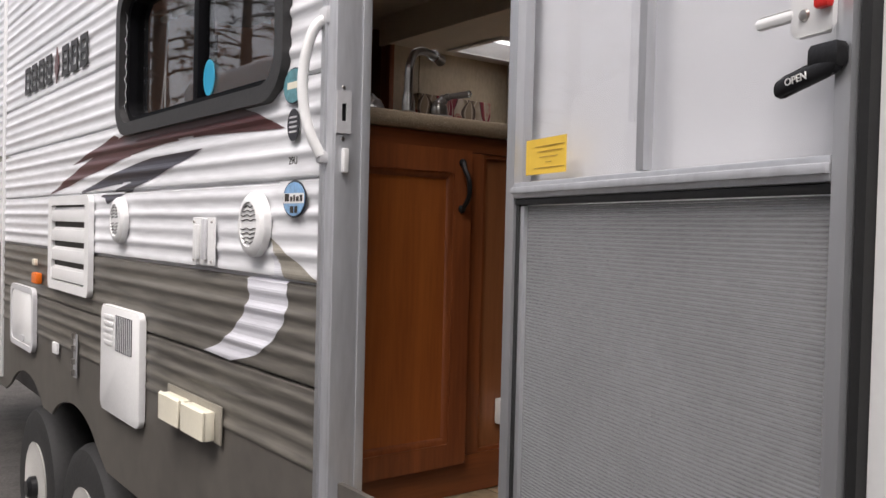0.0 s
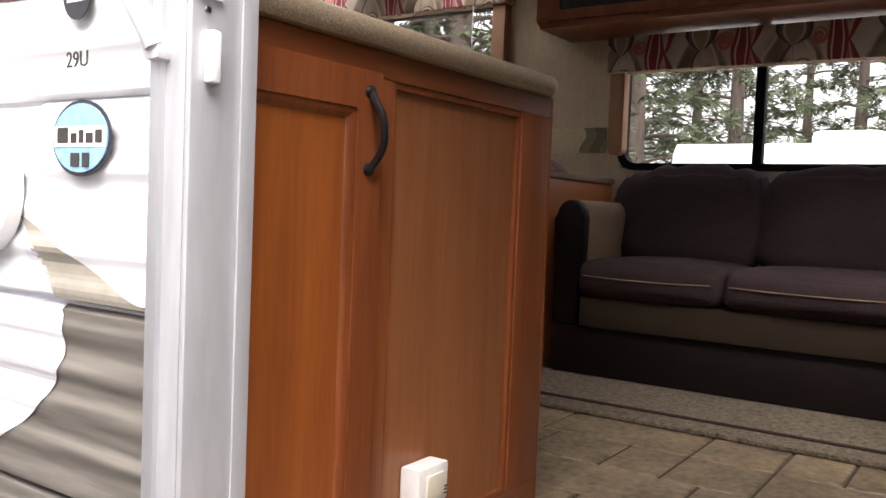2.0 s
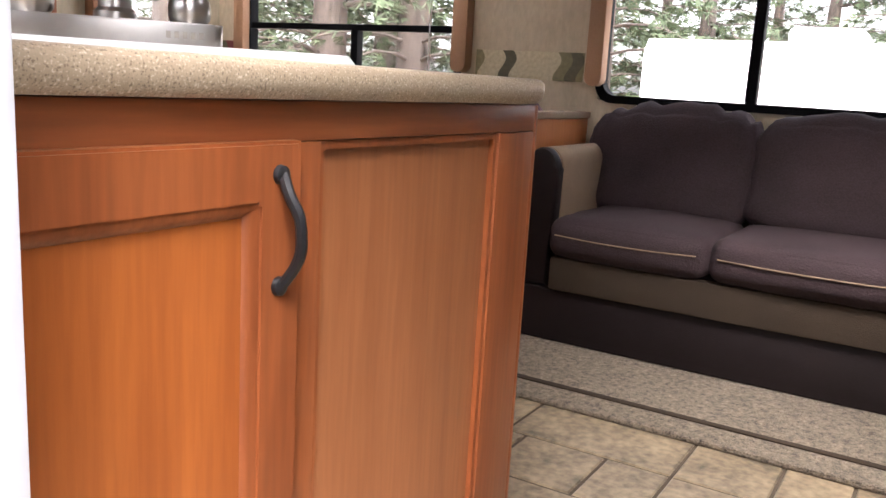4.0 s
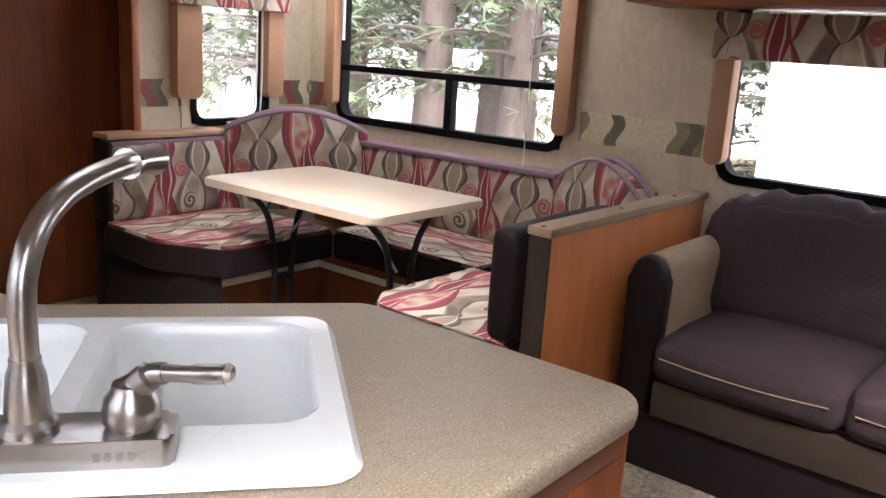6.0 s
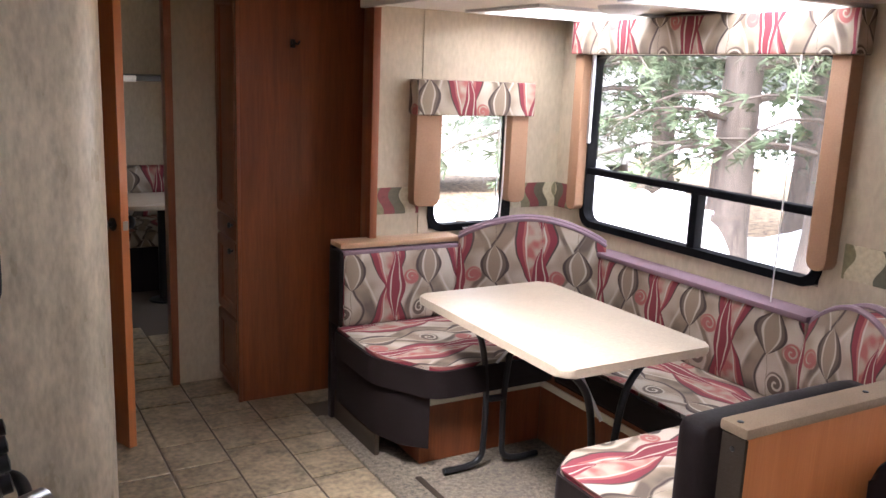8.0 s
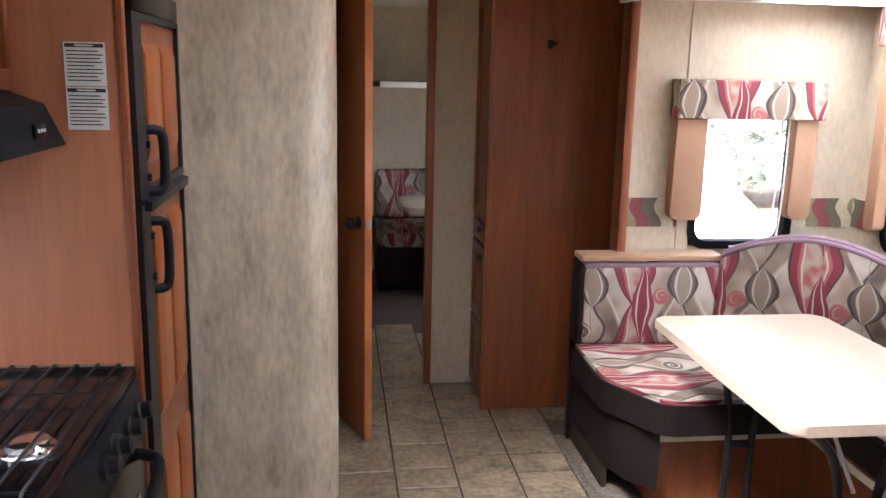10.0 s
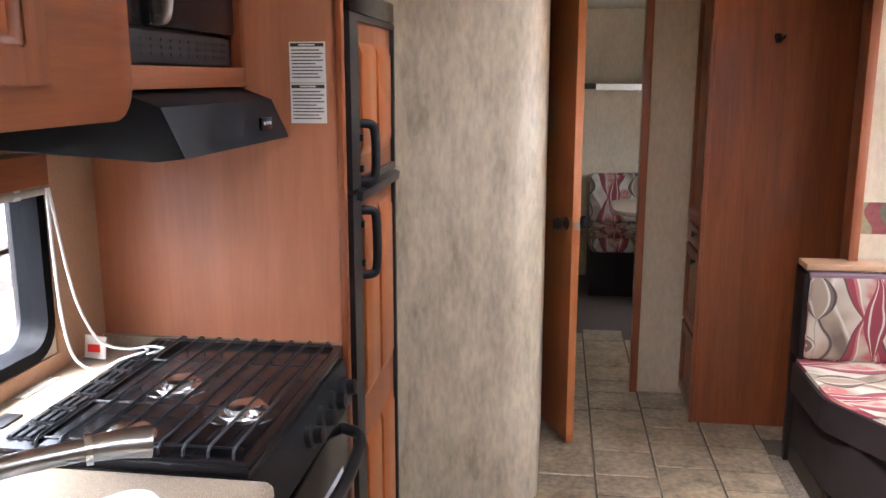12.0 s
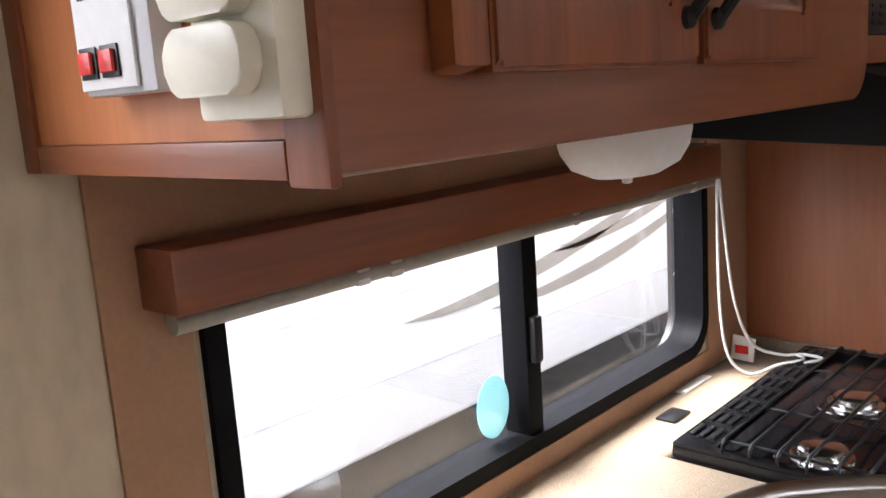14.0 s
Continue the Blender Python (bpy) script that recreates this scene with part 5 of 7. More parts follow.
th = thing("oven_base_cabinet", (0.35, 1.535, F), "cherry filler panel beside the range", "cabinet")
bx("filler", (0.10, 1.5315, F + 0.001), (0.600, 1.5445, 1.799), CHERRY, th, 0.002)

# refrigerator enclosure
tagged(bx("wall_panel_fridge", (0.0525, 1.545, F), (0.607, 1.563, CEIL), SIDELAM, None, 0.001), "cherry laminate end panel beside the range", "panel", kind="structure")
tagged(bx("trim_fridge_edge", (0.6075, 1.541, F), (0.622, 1.566, CEIL), CHERRY, None, 0.003), "cherry edge strip on the end panel", "trim", kind="structure")
th = thing("warning_label", (0.548, 1.543, 2.43), "two white printed warning notices on the end panel", "label")
for z0, z1 in ((2.429, 2.511), (2.346, 2.4275)):
    s = bx("sheet", (0.511, 1.5435, z0), (0.587, 1.5448, z1), PAPERW, th, 0)
    bx("heading_bar", (0.514, 1.5426, z1 - 0.010), (0.584, 1.5434, z1 - 0.003), INK, s, 0)
    bx("heading_word", (0.532, 1.5419, z1 - 0.008), (0.566, 1.5425, z1 - 0.005), PAPERW, s, 0)
    for k in range(9):
        z = z1 - 0.018 - k * 0.0068
        w = (0.058, 0.066, 0.061, 0.066, 0.050, 0.064, 0.066, 0.055, 0.06)[k]
        bx("text_bar", (0.516, 1.5428, z), (0.516 + w, 1.5434, z + 0.0022), INK, s, 0)

th = thing("refrigerator", (0.36, 1.87, F), "black framed two-door refrigerator with cherry panel doors", "refrigerator")
bx("cabinet", (0.06, 1.568, F + 0.001), (0.585, 2.06, CEIL - 0.002), CHERRY, th, 0.002)
bx("black_frame", (0.5855, 1.570, F + 0.12), (0.606, 2.055, 2.62), BLACKPL, th, 0.003)
bx("control_strip", (0.606, 1.572, 2.575), (0.632, 2.05, 2.625), BLACK, th, 0.004)
for z0, z1, nm in ((2.215, 2.565, "freezer_door"), (F + 0.14, 2.185, "fridge_door")):
    d = bx(nm, (0.6062, 1.646, z0), (0.622, 2.045, z1), CHERRY, th, 0.003)
    ring("door_frame", [(1.572, z0 - 0.012), (2.05, z0 - 0.012), (2.05, z1 + 0.008), (1.572, z1 + 0.008)], [(1.648, z0 + 0.006), (2.035, z0 + 0.006), (2.035, z1 - 0.006), (1.648, z1 - 0.006)], "x", 0.6065, 0.632, BLACKPL, d)
    half = (z1 - z0) / (1 if nm[1] == "r" and z0 > 2 else 2)
    z = z0
    while z < z1 - 0.05:
        for y0, y1 in ((1.69, 1.835), (1.865, 2.01)):
            prism("raised_panel", [(0.6221, z + 0.05), (0.630, z + 0.075), (0.630, z + half - 0.075), (0.6221, z + half - 0.05)], "y", y0, y1, DOORWOOD, d, 0.002)
        z += half
for z0, z1 in ((2.212, 2.340), (2.000, 2.148)):
    tube("handle", [(0.630, 1.655, z1), (0.650, 1.662, z1 - 0.001), (0.660, 1.668, z1 - 0.014), (0.662, 1.670, (z0 + z1) / 2), (0.660, 1.668, z0 + 0.014), (0.650, 1.662, z0 + 0.001), (0.630, 1.655, z0)], 0.0105, HOODM, th, "dark grey bow handle", n=10, steps=3)
    for z in (z0 + 0.03, z1 - 0.03):
        bx("catch", (0.632, 1.640, z - 0.008), (0.640, 1.655, z + 0.008), BLACKPL, th, 0.002)
prism("door_rail", [(0.632, 2.178), (0.645, 2.176), (0.648, 2.196), (0.632, 2.202)], "y", 1.60, 2.03, BLACKPL, th, 0.002)

# overhead cabinet, microwave and hood
th = thing("overhead_cabinet", (0.24, 0.58, 2.377), "cherry overhead kitchen cabinet with panel doors", "cabinet")
face = [(0.130, 2.377), (0.985, 2.377)] + [(0.985 + 0.055 * math.sin(a), 2.432 - 0.055 * math.cos(a)) for a in [radians(15 * k) for k in range(1, 7)]] + [(1.04, CEIL - 0.002), (0.130, CEIL - 0.002)]
prism("front", face, "x", 0.412, 0.430, CHERRY_Y, th, 0.002)
bx("body", (0.0525, 0.1305, 2.3775), (0.4115, 1.03, CEIL - 0.002), CABLAM, th, 0.001)
bx("corner_stile", (0.400, 0.120, 2.372), (0.436, 0.1295, CEIL - 0.002), CHERRY, th, 0.003)
bx("end_rail", (0.0805, 0.120, 2.376), (0.3995, 0.1295, 2.398), CHERRY_X, th, 0.002)
bx("end_panel", (0.0805, 0.124, 2.3985), (0.3995, 0.1300, CEIL - 0.002), PLY, th, 0)
bx("back_stile", (0.0525, 0.120, 2.376), (0.080, 0.1295, CEIL - 0.002), CHERRY, th, 0.002)
framed_door("door", "x", 0.4302, 1, 0.245, 0.518, 2.428, 2.86, th, 0.048, handle=(0.494, 2.465, 2.575))
framed_door("door", "x", 0.4302, 1, 0.530, 0.805, 2.428, 2.86, th, 0.048, handle=(0.548, 2.465, 2.575))
prism("finger_pull", [(0.4302, 2.428), (0.452, 2.432), (0.452, 2.86), (0.4302, 2.86)], "y", 0.205, 0.240, CHERRY, th, 0.006)

th = thing("microwave_shelf", (0.24, 1.3, 2.42), "cherry shelf box under the microwave", "shelf")
bx("board", (0.0585, 1.041, 2.4205), (0.418, 1.5445, 2.458), CHERRY_Y, th, 0.003)
bx("side_strip", (0.395, 1.520, 2.4585), (0.418, 1.5445, CEIL - 0.002), CHERRY, th, 0.002)
th = thing("microwave", (0.23, 1.28, 2.459), "black microwave oven with a dark glass door", "microwave")
bx("body", (0.07, 1.045, 2.459), (0.385, 1.515, 2.80), BLACKPL, th, 0.006)
bx("vent_strip", (0.3852, 1.047, 2.462), (0.398, 1.513, 2.515), BLACKPL, th, 0.003)
for k in range(12):
    for z in (2.475, 2.487, 2.499):
        bx("vent_slot", (0.3978, 1.062 + 0.036 * k, z), (0.3992, 1.088 + 0.036 * k, z + 0.005), GASKET, th, 0)
bx("door", (0.3852, 1.15, 2.520), (0.410, 1.513, 2.795), BLACK, th, 0.010)
tube("handle", [(0.408, 1.170, 2.53), (0.43, 1.170, 2.545), (0.434, 1.170, 2.66), (0.43, 1.170, 2.77), (0.408, 1.170, 2.785)], 0.009, STEEL, th, n=10)
bx("control_panel", (0.3852, 1.047, 2.520), (0.402, 1.145, 2.795), BLACK, th, 0.004)

th = thing("range_hood", (0.27, 1.26, 2.31), "dark grey range hood with a slanted front", "range hood")
prism("shell", [(0.0585, 2.335), (0.455, 2.312), (0.505, 2.318), (0.470, 2.395), (0.40, 2.42), (0.0585, 2.42)], "y", 1.043, 1.5445, HOODM, th, 0.003)
bx("switch_plate", (0.492, 1.40, 2.338), (0.4985, 1.46, 2.364), BLACK, th, 0.002)
for y in (1.415, 1.43, 1.445):
    lathe("switch", [(0.004, 0), (0.003, 0.004)], (0.497, y, 2.352), GREYPL, th, (1, 0, 0), n=8)
th = thing("under_cabinet_lamp", (0.30, 0.55, 2.33), "milky white domed lamp under the overhead cabinet", "lamp")
bm = bmesh.new()
rows = []
for f, h in ((1.0, 2.3768), (1.0, 2.368), (0.95, 2.352), (0.80, 2.336), (0.5, 2.326), (0.02, 2.323)):
    rows.append([bm.verts.new((0.335 + f * 0.055 * math.cos(a), 0.59 + f * 0.095 * math.sin(a), h)) for a in [radians(12 * k) for k in range(30)]])
for a, b in zip(rows, rows[1:]):
    for k in range(30):
        bm.faces.new((a[k], a[(k + 1) % 30], b[(k + 1) % 30], b[k]))
part("lens", bm, WHITEPL, th)
lathe("cap", [(0.006, 0), (0.005, -0.006), (0.001, -0.007)], (0.335, 0.59, 2.3235), CORD, th, n=10)

th = thing("monitor_panel", (0.24, 0.10, 2.43), "white tank monitor panel with two red rocker switches", "control panel")
bx("case", (0.218, 0.1010, 2.430), (0.309, 0.1237, 2.604), GREYPL, th, 0.004)
bx("faceplate", (0.220, 0.0982, 2.434), (0.292, 0.1008, 2.600), WHITEPL, th, 0.003)
for x in (0.236, 0.264):
    s = bx("switch_frame", (x - 0.011, 0.0965, 2.441), (x + 0.011, 0.0981, 2.461), BLACKPL, th, 0.001)
    bx("rocker", (x - 0.008, 0.0935, 2.444), (x + 0.008, 0.0964, 2.458), RED, s, 0.002)
for k, w in enumerate((0.03, 0.02, 0.035)):
    bx("text_bar", (0.230, 0.0977, 2.49 + 0.010 * k), (0.230 + w, 0.0981, 2.493 + 0.010 * k), INK, th, 0)
th = thing("thermostat", (0.37, 0.10, 2.41), "cream plastic thermostat with rounded double dials", "thermostat")
bx("case", (0.352, 0.1000, 2.410), (0.428, 0.1237, 2.62), CREAMPL, th, 0.005)
for z0, z1 in ((2.424, 2.460), (2.464, 2.502)):
    prism("cover", round_rect(0.345, z0, 0.416, z1, 0.013, 4), "y", 0.0860, 0.0998, CREAMPL, th, 0.002)


# ---- slide-out room: valances, boards, dinette ----
def window_dressing(axis, face, inward, a0, a1, v0, v1, b0, b1, sill, label):
    """Upholstered valance box and two side boards with rounded feet; inward: +1 or -1 along axis."""
    th = thing("window_valance", (face, (a0 + a1) / 2, v0) if axis == "x" else ((a0 + a1) / 2, face, v0), label, "valance", "window valances")
    lo, hi = sorted((face, face + inward * 0.085))
    if axis == "x":
        bm = add_box(bmesh.new(), (lo, a0, v0), (hi, a1, v1), 0.008, 3)
    else:
        bm = add_box(bmesh.new(), (a0, lo, v0), (a1, hi, v1), 0.008, 3)
    part("box", bm, FABRIC_TOP, th)
    for s0, s1, edge in ((b0[0], b0[1], 0), (b1[0], b1[1], 1)):
        pts = rounded([(s0, sill), (s1, sill), (s1, v0 - 0.001), (s0, v0 - 0.001)], [0.03, 0.03, 0, 0])
        lo, hi = sorted((face, face + inward * 0.062))
        prism("side_board", pts, axis, lo, hi, SLAT, th, 0.004)
    return th


window_dressing("x", 3.169, -1, 1.50, 2.945, 2.600, 2.745, (1.525, 1.600), (2.87, 2.935), 1.885, "patterned wine and cream valance with tan side boards")
window_dressing("x", 3.169, -1, -0.42, 0.965, 2.225, 2.382, (-0.40, -0.31), (0.885, 0.955), 1.855, "patterned wine and cream valance behind the sofa")
window_dressing("y", 3.104, -1, 2.335, 2.955, 2.310, 2.462, (2.345, 2.475), (2.845, 2.94), 1.905, "short patterned valance over the small end window")
th = thing("blind_cord", (3.08, 1.66, 1.66), "thin clear blind cord hanging at the picture window", "cord")
tube("cord", [(3.085, 1.70, 2.60), (3.083, 1.70, 2.2), (3.08, 1.70, 1.66)], 0.0025, CORD, th, n=6, steps=0)
th = thing("blind_cord", (3.03, 2.80, 1.80), "white cord hanging at the small window", "cord")
tube("cord", [(2.80, 3.07, 2.31), (2.795, 3.068, 2.0), (2.77, 3.06, 1.84), (2.70, 3.05, 1.785), (2.64, 3.045, 1.80)], 0.004, CORD, th, n=6)
tube("cord", [(2.83, 3.07, 2.31), (2.83, 3.07, 2.0), (2.82, 3.07, 1.83)], 0.004, CORD, th, n=6)
prism("handle_card", [(2.60, 1.80), (2.64, 1.76), (2.72, 1.785), (2.66, 1.80)], "y", 3.035, 3.042, CORD, th, 0.001)

th = thing("shade_pull_rail", (3.15, 2.82, 2.3), "pale metal blind guide at the picture window", "blind rail")
bx("rail", (3.140, 2.845, 2.20), (3.1565, 2.858, 2.60), ALU, th, 0.003)


def cushion(name, lo, hi, r, puff, material, parent=None, label="", wrinkle=0.0, cuts=9, seed=0, shape=None):
    """A soft rounded block: rounded edges, bulging faces, faint wrinkles; shape moves single points."""
    bm = bmesh.new()
    bmesh.ops.create_cube(bm, size=2.0)
    bmesh.ops.subdivide_edges(bm, edges=bm.edges[:], cuts=cuts, use_grid_fill=True)
    c, h = [(a + b) / 2 for a, b in zip(lo, hi)], [(b - a) / 2 for a, b in zip(lo, hi)]
    for v in bm.verts:
        p = Vector([math.sin(v.co[k] * math.pi / 2) * h[k] for k in range(3)])
        q = Vector([max(-(h[k] - r), min(h[k] - r, p[k])) for k in range(3)])
        d = p - q
        if d.length > 1e-6:
            p = q + d.normalized() * r
        f = [p[k] / h[k] for k in range(3)]
        for k in range(3):
            if abs(f[k]) > 0.8:
                i, j = [m for m in range(3) if m != k]
                p[k] += math.copysign(puff * (1 - f[i] ** 2) * (1 - f[j] ** 2), f[k])
        w = Vector(c) + p
        if wrinkle:
            w += p.normalized() * wrinkle * (noise.noise(w * 14 + Vector((seed, 0, 0))) + 0.5 * noise.noise(w * 31))
        if shape:
            w = shape(w)
        v.co = w
    return part(name, bm, material, parent, label)


def slab(name, pts, z0, z1, material, parent, bev, label=""):
    return prism(name, pts, "z", z0, z1, material, parent, bev, label, 4)


SEAT = 1.405


def turn_cloth(ob):
    """Lays the figure of the cloth the other way."""
    for d in ob.data.uv_layers.active.data:
        d.uv = (d.uv[1], d.uv[0])


# left bench
th = thing("dinette_bench", (2.5, 2.75, F), "dinette bench with patterned cushion on a cherry base, rounded front", "bench", "U-shaped dinette")
fl = F + 0.013
bx("base", (2.12, 2.50, fl), (2.70, 3.10, 1.275), CHERRY, th, 0.003)
bx("base_rail", (2.115, 2.492, 1.205), (2.70, 2.499, 1.235), CREAMPL, th, 0.002, "white painted rail with screws")
o = rounded([(1.955, 3.03), (1.955, 2.62), (2.10, 2.36), (2.66, 2.36), (2.66, 3.03)], [0.05, 0.18, 0.10, 0.02, 0.02], 8)
slab("cushion_side", o, 1.285, SEAT - 0.012, BROWNVINYL, th, 0.02, "dark brown vinyl cushion edge")
turn_cloth(slab("cushion_top", offset_poly(o, 0.012), SEAT - 0.013, SEAT + 0.004, FABRIC, th, 0.012))
slab("valance_skirt", [(1.984, 3.03), (1.984, 2.64), (2.03, 2.50), (2.115, 2.42), (2.115, 3.03)][::-1], 1.06, 1.284, BROWNVINYL, th, 0.004, "dark brown vinyl skirt")
bx("end_board", (1.99, 2.64, fl), (2.01, 3.09, 1.10), BASESUEDE, th, 0.003)
cushion("back_cushion", (1.985, 2.965, SEAT + 0.002), (2.565, 3.065, 1.735), 0.03, 0.008, FABRIC, th)
cushion("back_welt", (1.965, 2.975, SEAT + 0.002), (1.992, 3.095, 1.74), 0.012, 0.0, BROWNVINYL, th, "dark vinyl cushion end", cuts=3)
bx("back_edge", (1.985, 2.97, 1.722), (2.565, 3.075, 1.742), PIPING, th, 0.009, "mauve vinyl welt")
bx("cap_board", (1.975, 2.985, 1.748), (2.56, 3.102, 1.772), CAPWOOD, th, 0.006)
bx("support_board", (1.972, 3.066, fl), (2.14, 3.102, 1.747), BROWNVINYL, th, 0.003)

# corner cushion with an arched top
th = thing("corner_cushion", (2.85, 2.9, SEAT), "patterned corner cushion with an arched top and mauve welt", "cushion", "dinette back cushions")
def arched(name, p0, p1, z0, zl, zt, thick, m, parent, label=""):
    """An upright cushion between two plan points with an arched top edge."""
    a, b = Vector(p0), Vector(p1)
    d = (b - a)
    nrm = Vector((d.y, -d.x)).normalized()
    bm = bmesh.new()
    n = 18
    rows = []
    front, back = [], []
    for k in range(n + 1):
        s = k / n
        z = zl + (zt - zl) * math.sin(math.pi * min(1, max(0, s))) ** 0.85
        base = a + d * s
        front.append([bm.verts.new((*(base + nrm * thick * (0.5 + 0.25 * math.sin(math.pi * min(1, h)))), z0 + (z - z0) * h)) for h in (0, 0.25, 0.5, 0.75, 0.93, 1.0)])
        back.append([bm.verts.new((*(base - nrm * thick * 0.5), z0 + (z - z0) * h)) for h in (0, 0.25, 0.5, 0.75, 0.93, 1.0)])
    for g in (front, back):
        for u, w in zip(g, g[1:]):
            for i in range(5):
                bm.faces.new((u[i], w[i], w[i + 1], u[i + 1]))
    for k in range(n):
        bm.faces.new((front[k][5], front[k + 1][5], back[k + 1][5], back[k][5]))
        bm.faces.new((front[k][0], front[k + 1][0], back[k + 1][0], back[k][0]))
    for k in (0, n):
        bm.faces.new(front[k] + back[k][::-1])
    ob = part(name, bm, m, parent, label)
    uvl = ob.data.uv_layers.active.data
    for lp in ob.data.loops:
        c = ob.data.vertices[lp.vertex_index].co
        uvl[lp.index].uv = ((Vector((c.x, c.y)) - a).dot(d.normalized()), c.z)
    welt = [(*(a + d * (k / n) + nrm * thick * 0.42), zl + (zt - zl) * math.sin(math.pi * k / n) ** 0.85 + 0.002) for k in range(n + 1)]
    tube("welt", welt, 0.011, PIPING, ob, "mauve vinyl welt", n=8, steps=0)
    welt = [(*(a + d * (k / n) - nrm * thick * 0.3), zl + (zt - zl) * math.sin(math.pi * k / n) ** 0.85 + 0.002) for k in range(n + 1)]
    tube("welt", welt, 0.016, PIPING, ob, "mauve vinyl welt", n=8, steps=0)
    return ob


arched("body", (2.57, 3.01), (3.10, 2.62), SEAT, 1.765, 1.865, 0.09, FABRIC, th)

# long bench under the picture window
th = thing("dinette_bench", (2.9, 2.05, F), "long dinette bench with patterned seat and mauve topped back", "bench", "U-shaped dinette")
bx("base", (2.70, 1.13, fl), (3.165, 2.50, 1.275), CHERRY, th, 0.003)
bx("base_rail", (2.692, 1.58, 1.205), (2.699, 2.49, 1.235), CREAMPL, th, 0.002, "white painted rail")
slab("cushion_side", round_rect(2.645, 1.585, 3.13, 2.37, 0.03), 1.285, SEAT - 0.012, BROWNVINYL, th, 0.02, "dark brown vinyl cushion edge")
slab("cushion_top", round_rect(2.655, 1.59, 3.12, 2.365, 0.02), SEAT - 0.013, SEAT + 0.002, FABRIC, th, 0.012)
cushion("back_cushion", (3.04, 1.52, SEAT + 0.002), (3.125, 2.64, 1.722), 0.025, 0.008, FABRIC, th)
bx("back_edge", (3.035, 1.515, 1.718), (3.150, 2.65, 1.742), PIPING, th, 0.010, "mauve vinyl top strip")
bx("support_board", (3.128, 1.13, 1.28), (3.164, 3.0, 1.716), CHERRY, th, 0.003)

# right bench against the low partition
th = thing("corner_cushion", (2.95, 1.3, SEAT), "patterned corner cushion with an arched top beside the partition", "cushion", "dinette back cushions")
arched("body", (3.11, 1.52), (2.93, 1.05), SEAT, 1.70, 1.825, 0.09, FABRIC, th)
th = thing("dinette_bench", (2.4, 1.3, F), "dinette bench with patterned seat and dark vinyl back against the partition", "bench", "U-shaped dinette")
bx("base", (2.15, 1.03, fl), (2.699, 1.52, 1.275), CHERRY, th, 0.003)
o = rounded([(2.02, 1.02), (2.64, 1.02), (2.64, 1.60), (2.13, 1.60), (2.02, 1.52)], [0.03, 0.02, 0.02, 0.06, 0.06], 8)
slab("cushion_side", o, 1.285, SEAT - 0.012, BROWNVINYL, th, 0.02, "dark brown vinyl cushion edge")
turn_cloth(slab("cushion_top", offset_poly(o, 0.012), SEAT - 0.013, SEAT + 0.004, FABRIC, th, 0.012))
slab("valance_skirt", [(2.045, 1.03), (2.145, 1.03), (2.145, 1.57), (2.12, 1.57), (2.045, 1.51)], 1.10, 1.284, BROWNVINYL, th, 0.004, "dark brown vinyl skirt")
cushion("back_cushion", (2.03, 1.005, SEAT + 0.002), (2.66, 1.10, 1.735), 0.03, 0.006, BROWNVINYL, th, "dark brown vinyl back cushion")

th = thing("low_partition", (2.62, 0.97, F), "low laminate partition with an upholstered cap between sofa and dinette", "partition")
bx("panel", (2.092, 0.945, fl), (3.165, 0.998, 1.722), PLY, th, 0.002)
bx("cap", (2.078, 0.932, 1.7225), (3.165, 1.012, 1.750), TANSUEDE, th, 0.009, "tan padded cap with screws")
bx("end_strip", (2.080, 0.936, fl), (2.0915, 1.004, 1.7215), BASESUEDE, th, 0.004, "brown end strip")
for x in (2.10, 2.55, 2.95):
    lathe("screw_cap", [(0.008, 0), (0.007, 0.002), (0.001, 0.003)], (x, 0.972, 1.750), BLACKPL, th, n=12)
for z in (1.69, 1.35, 1.06):
    lathe("screw_cap", [(0.007, 0), (0.006, 0.002), (0.001, 0.003)], (2.080, 0.97, z), BLACKPL, th, (-1, 0, 0), n=12)

# folding table
th = thing("dinette_table", (2.37, 2.05, F), "cream laminate folding table on black bent-tube legs", "table")
top = round_rect(2.095, 1.600, 2.710, 2.530, 0.045, 8)
prism("tabletop", top, "z", 1.628, 1.658, TABLETOP, th, 0.008, seg=3)
for y in (2.36, 1.74):
    s = 1 if y > 2 else -1
    bm_pts = [(2.19, y, 1.627), (2.215, y + 0.005 * s, 1.60), (2.30, y + 0.01 * s, 1.50), (2.335, y + 0.01 * s, 1.30), (2.335, y + 0.01 * s, 1.08), (2.325, y + 0.01 * s, 1.01), (2.27, y + 0.01 * s, 0.982), (2.16, y + 0.01 * s, 0.980)]
    tube("leg", bm_pts, 0.0125, BLACKPL, th, n=10)
    tube("leg", [(2.57, p[1], p[2]) if k == 0 else ((4.75 - p[0]), p[1] - 0.012, p[2]) for k, p in enumerate(bm_pts)], 0.0125, BLACKPL, th, n=10)
    tube("leg_clamp", [(2.335, y + 0.01 * s, 1.25), (2.415, y - 0.002, 1.25)], 0.014, BLACKPL, th, n=10, steps=0)
    tube("brace", [(2.375, y, 1.40), (2.375, y - 0.22 * s, 1.622)], 0.006, GREYPL, th, "pale steel brace", n=8, steps=0)
bx("apron", (2.16, 1.66, 1.612), (2.59, 2.44, 1.627), CHARFR, th, 0.003)

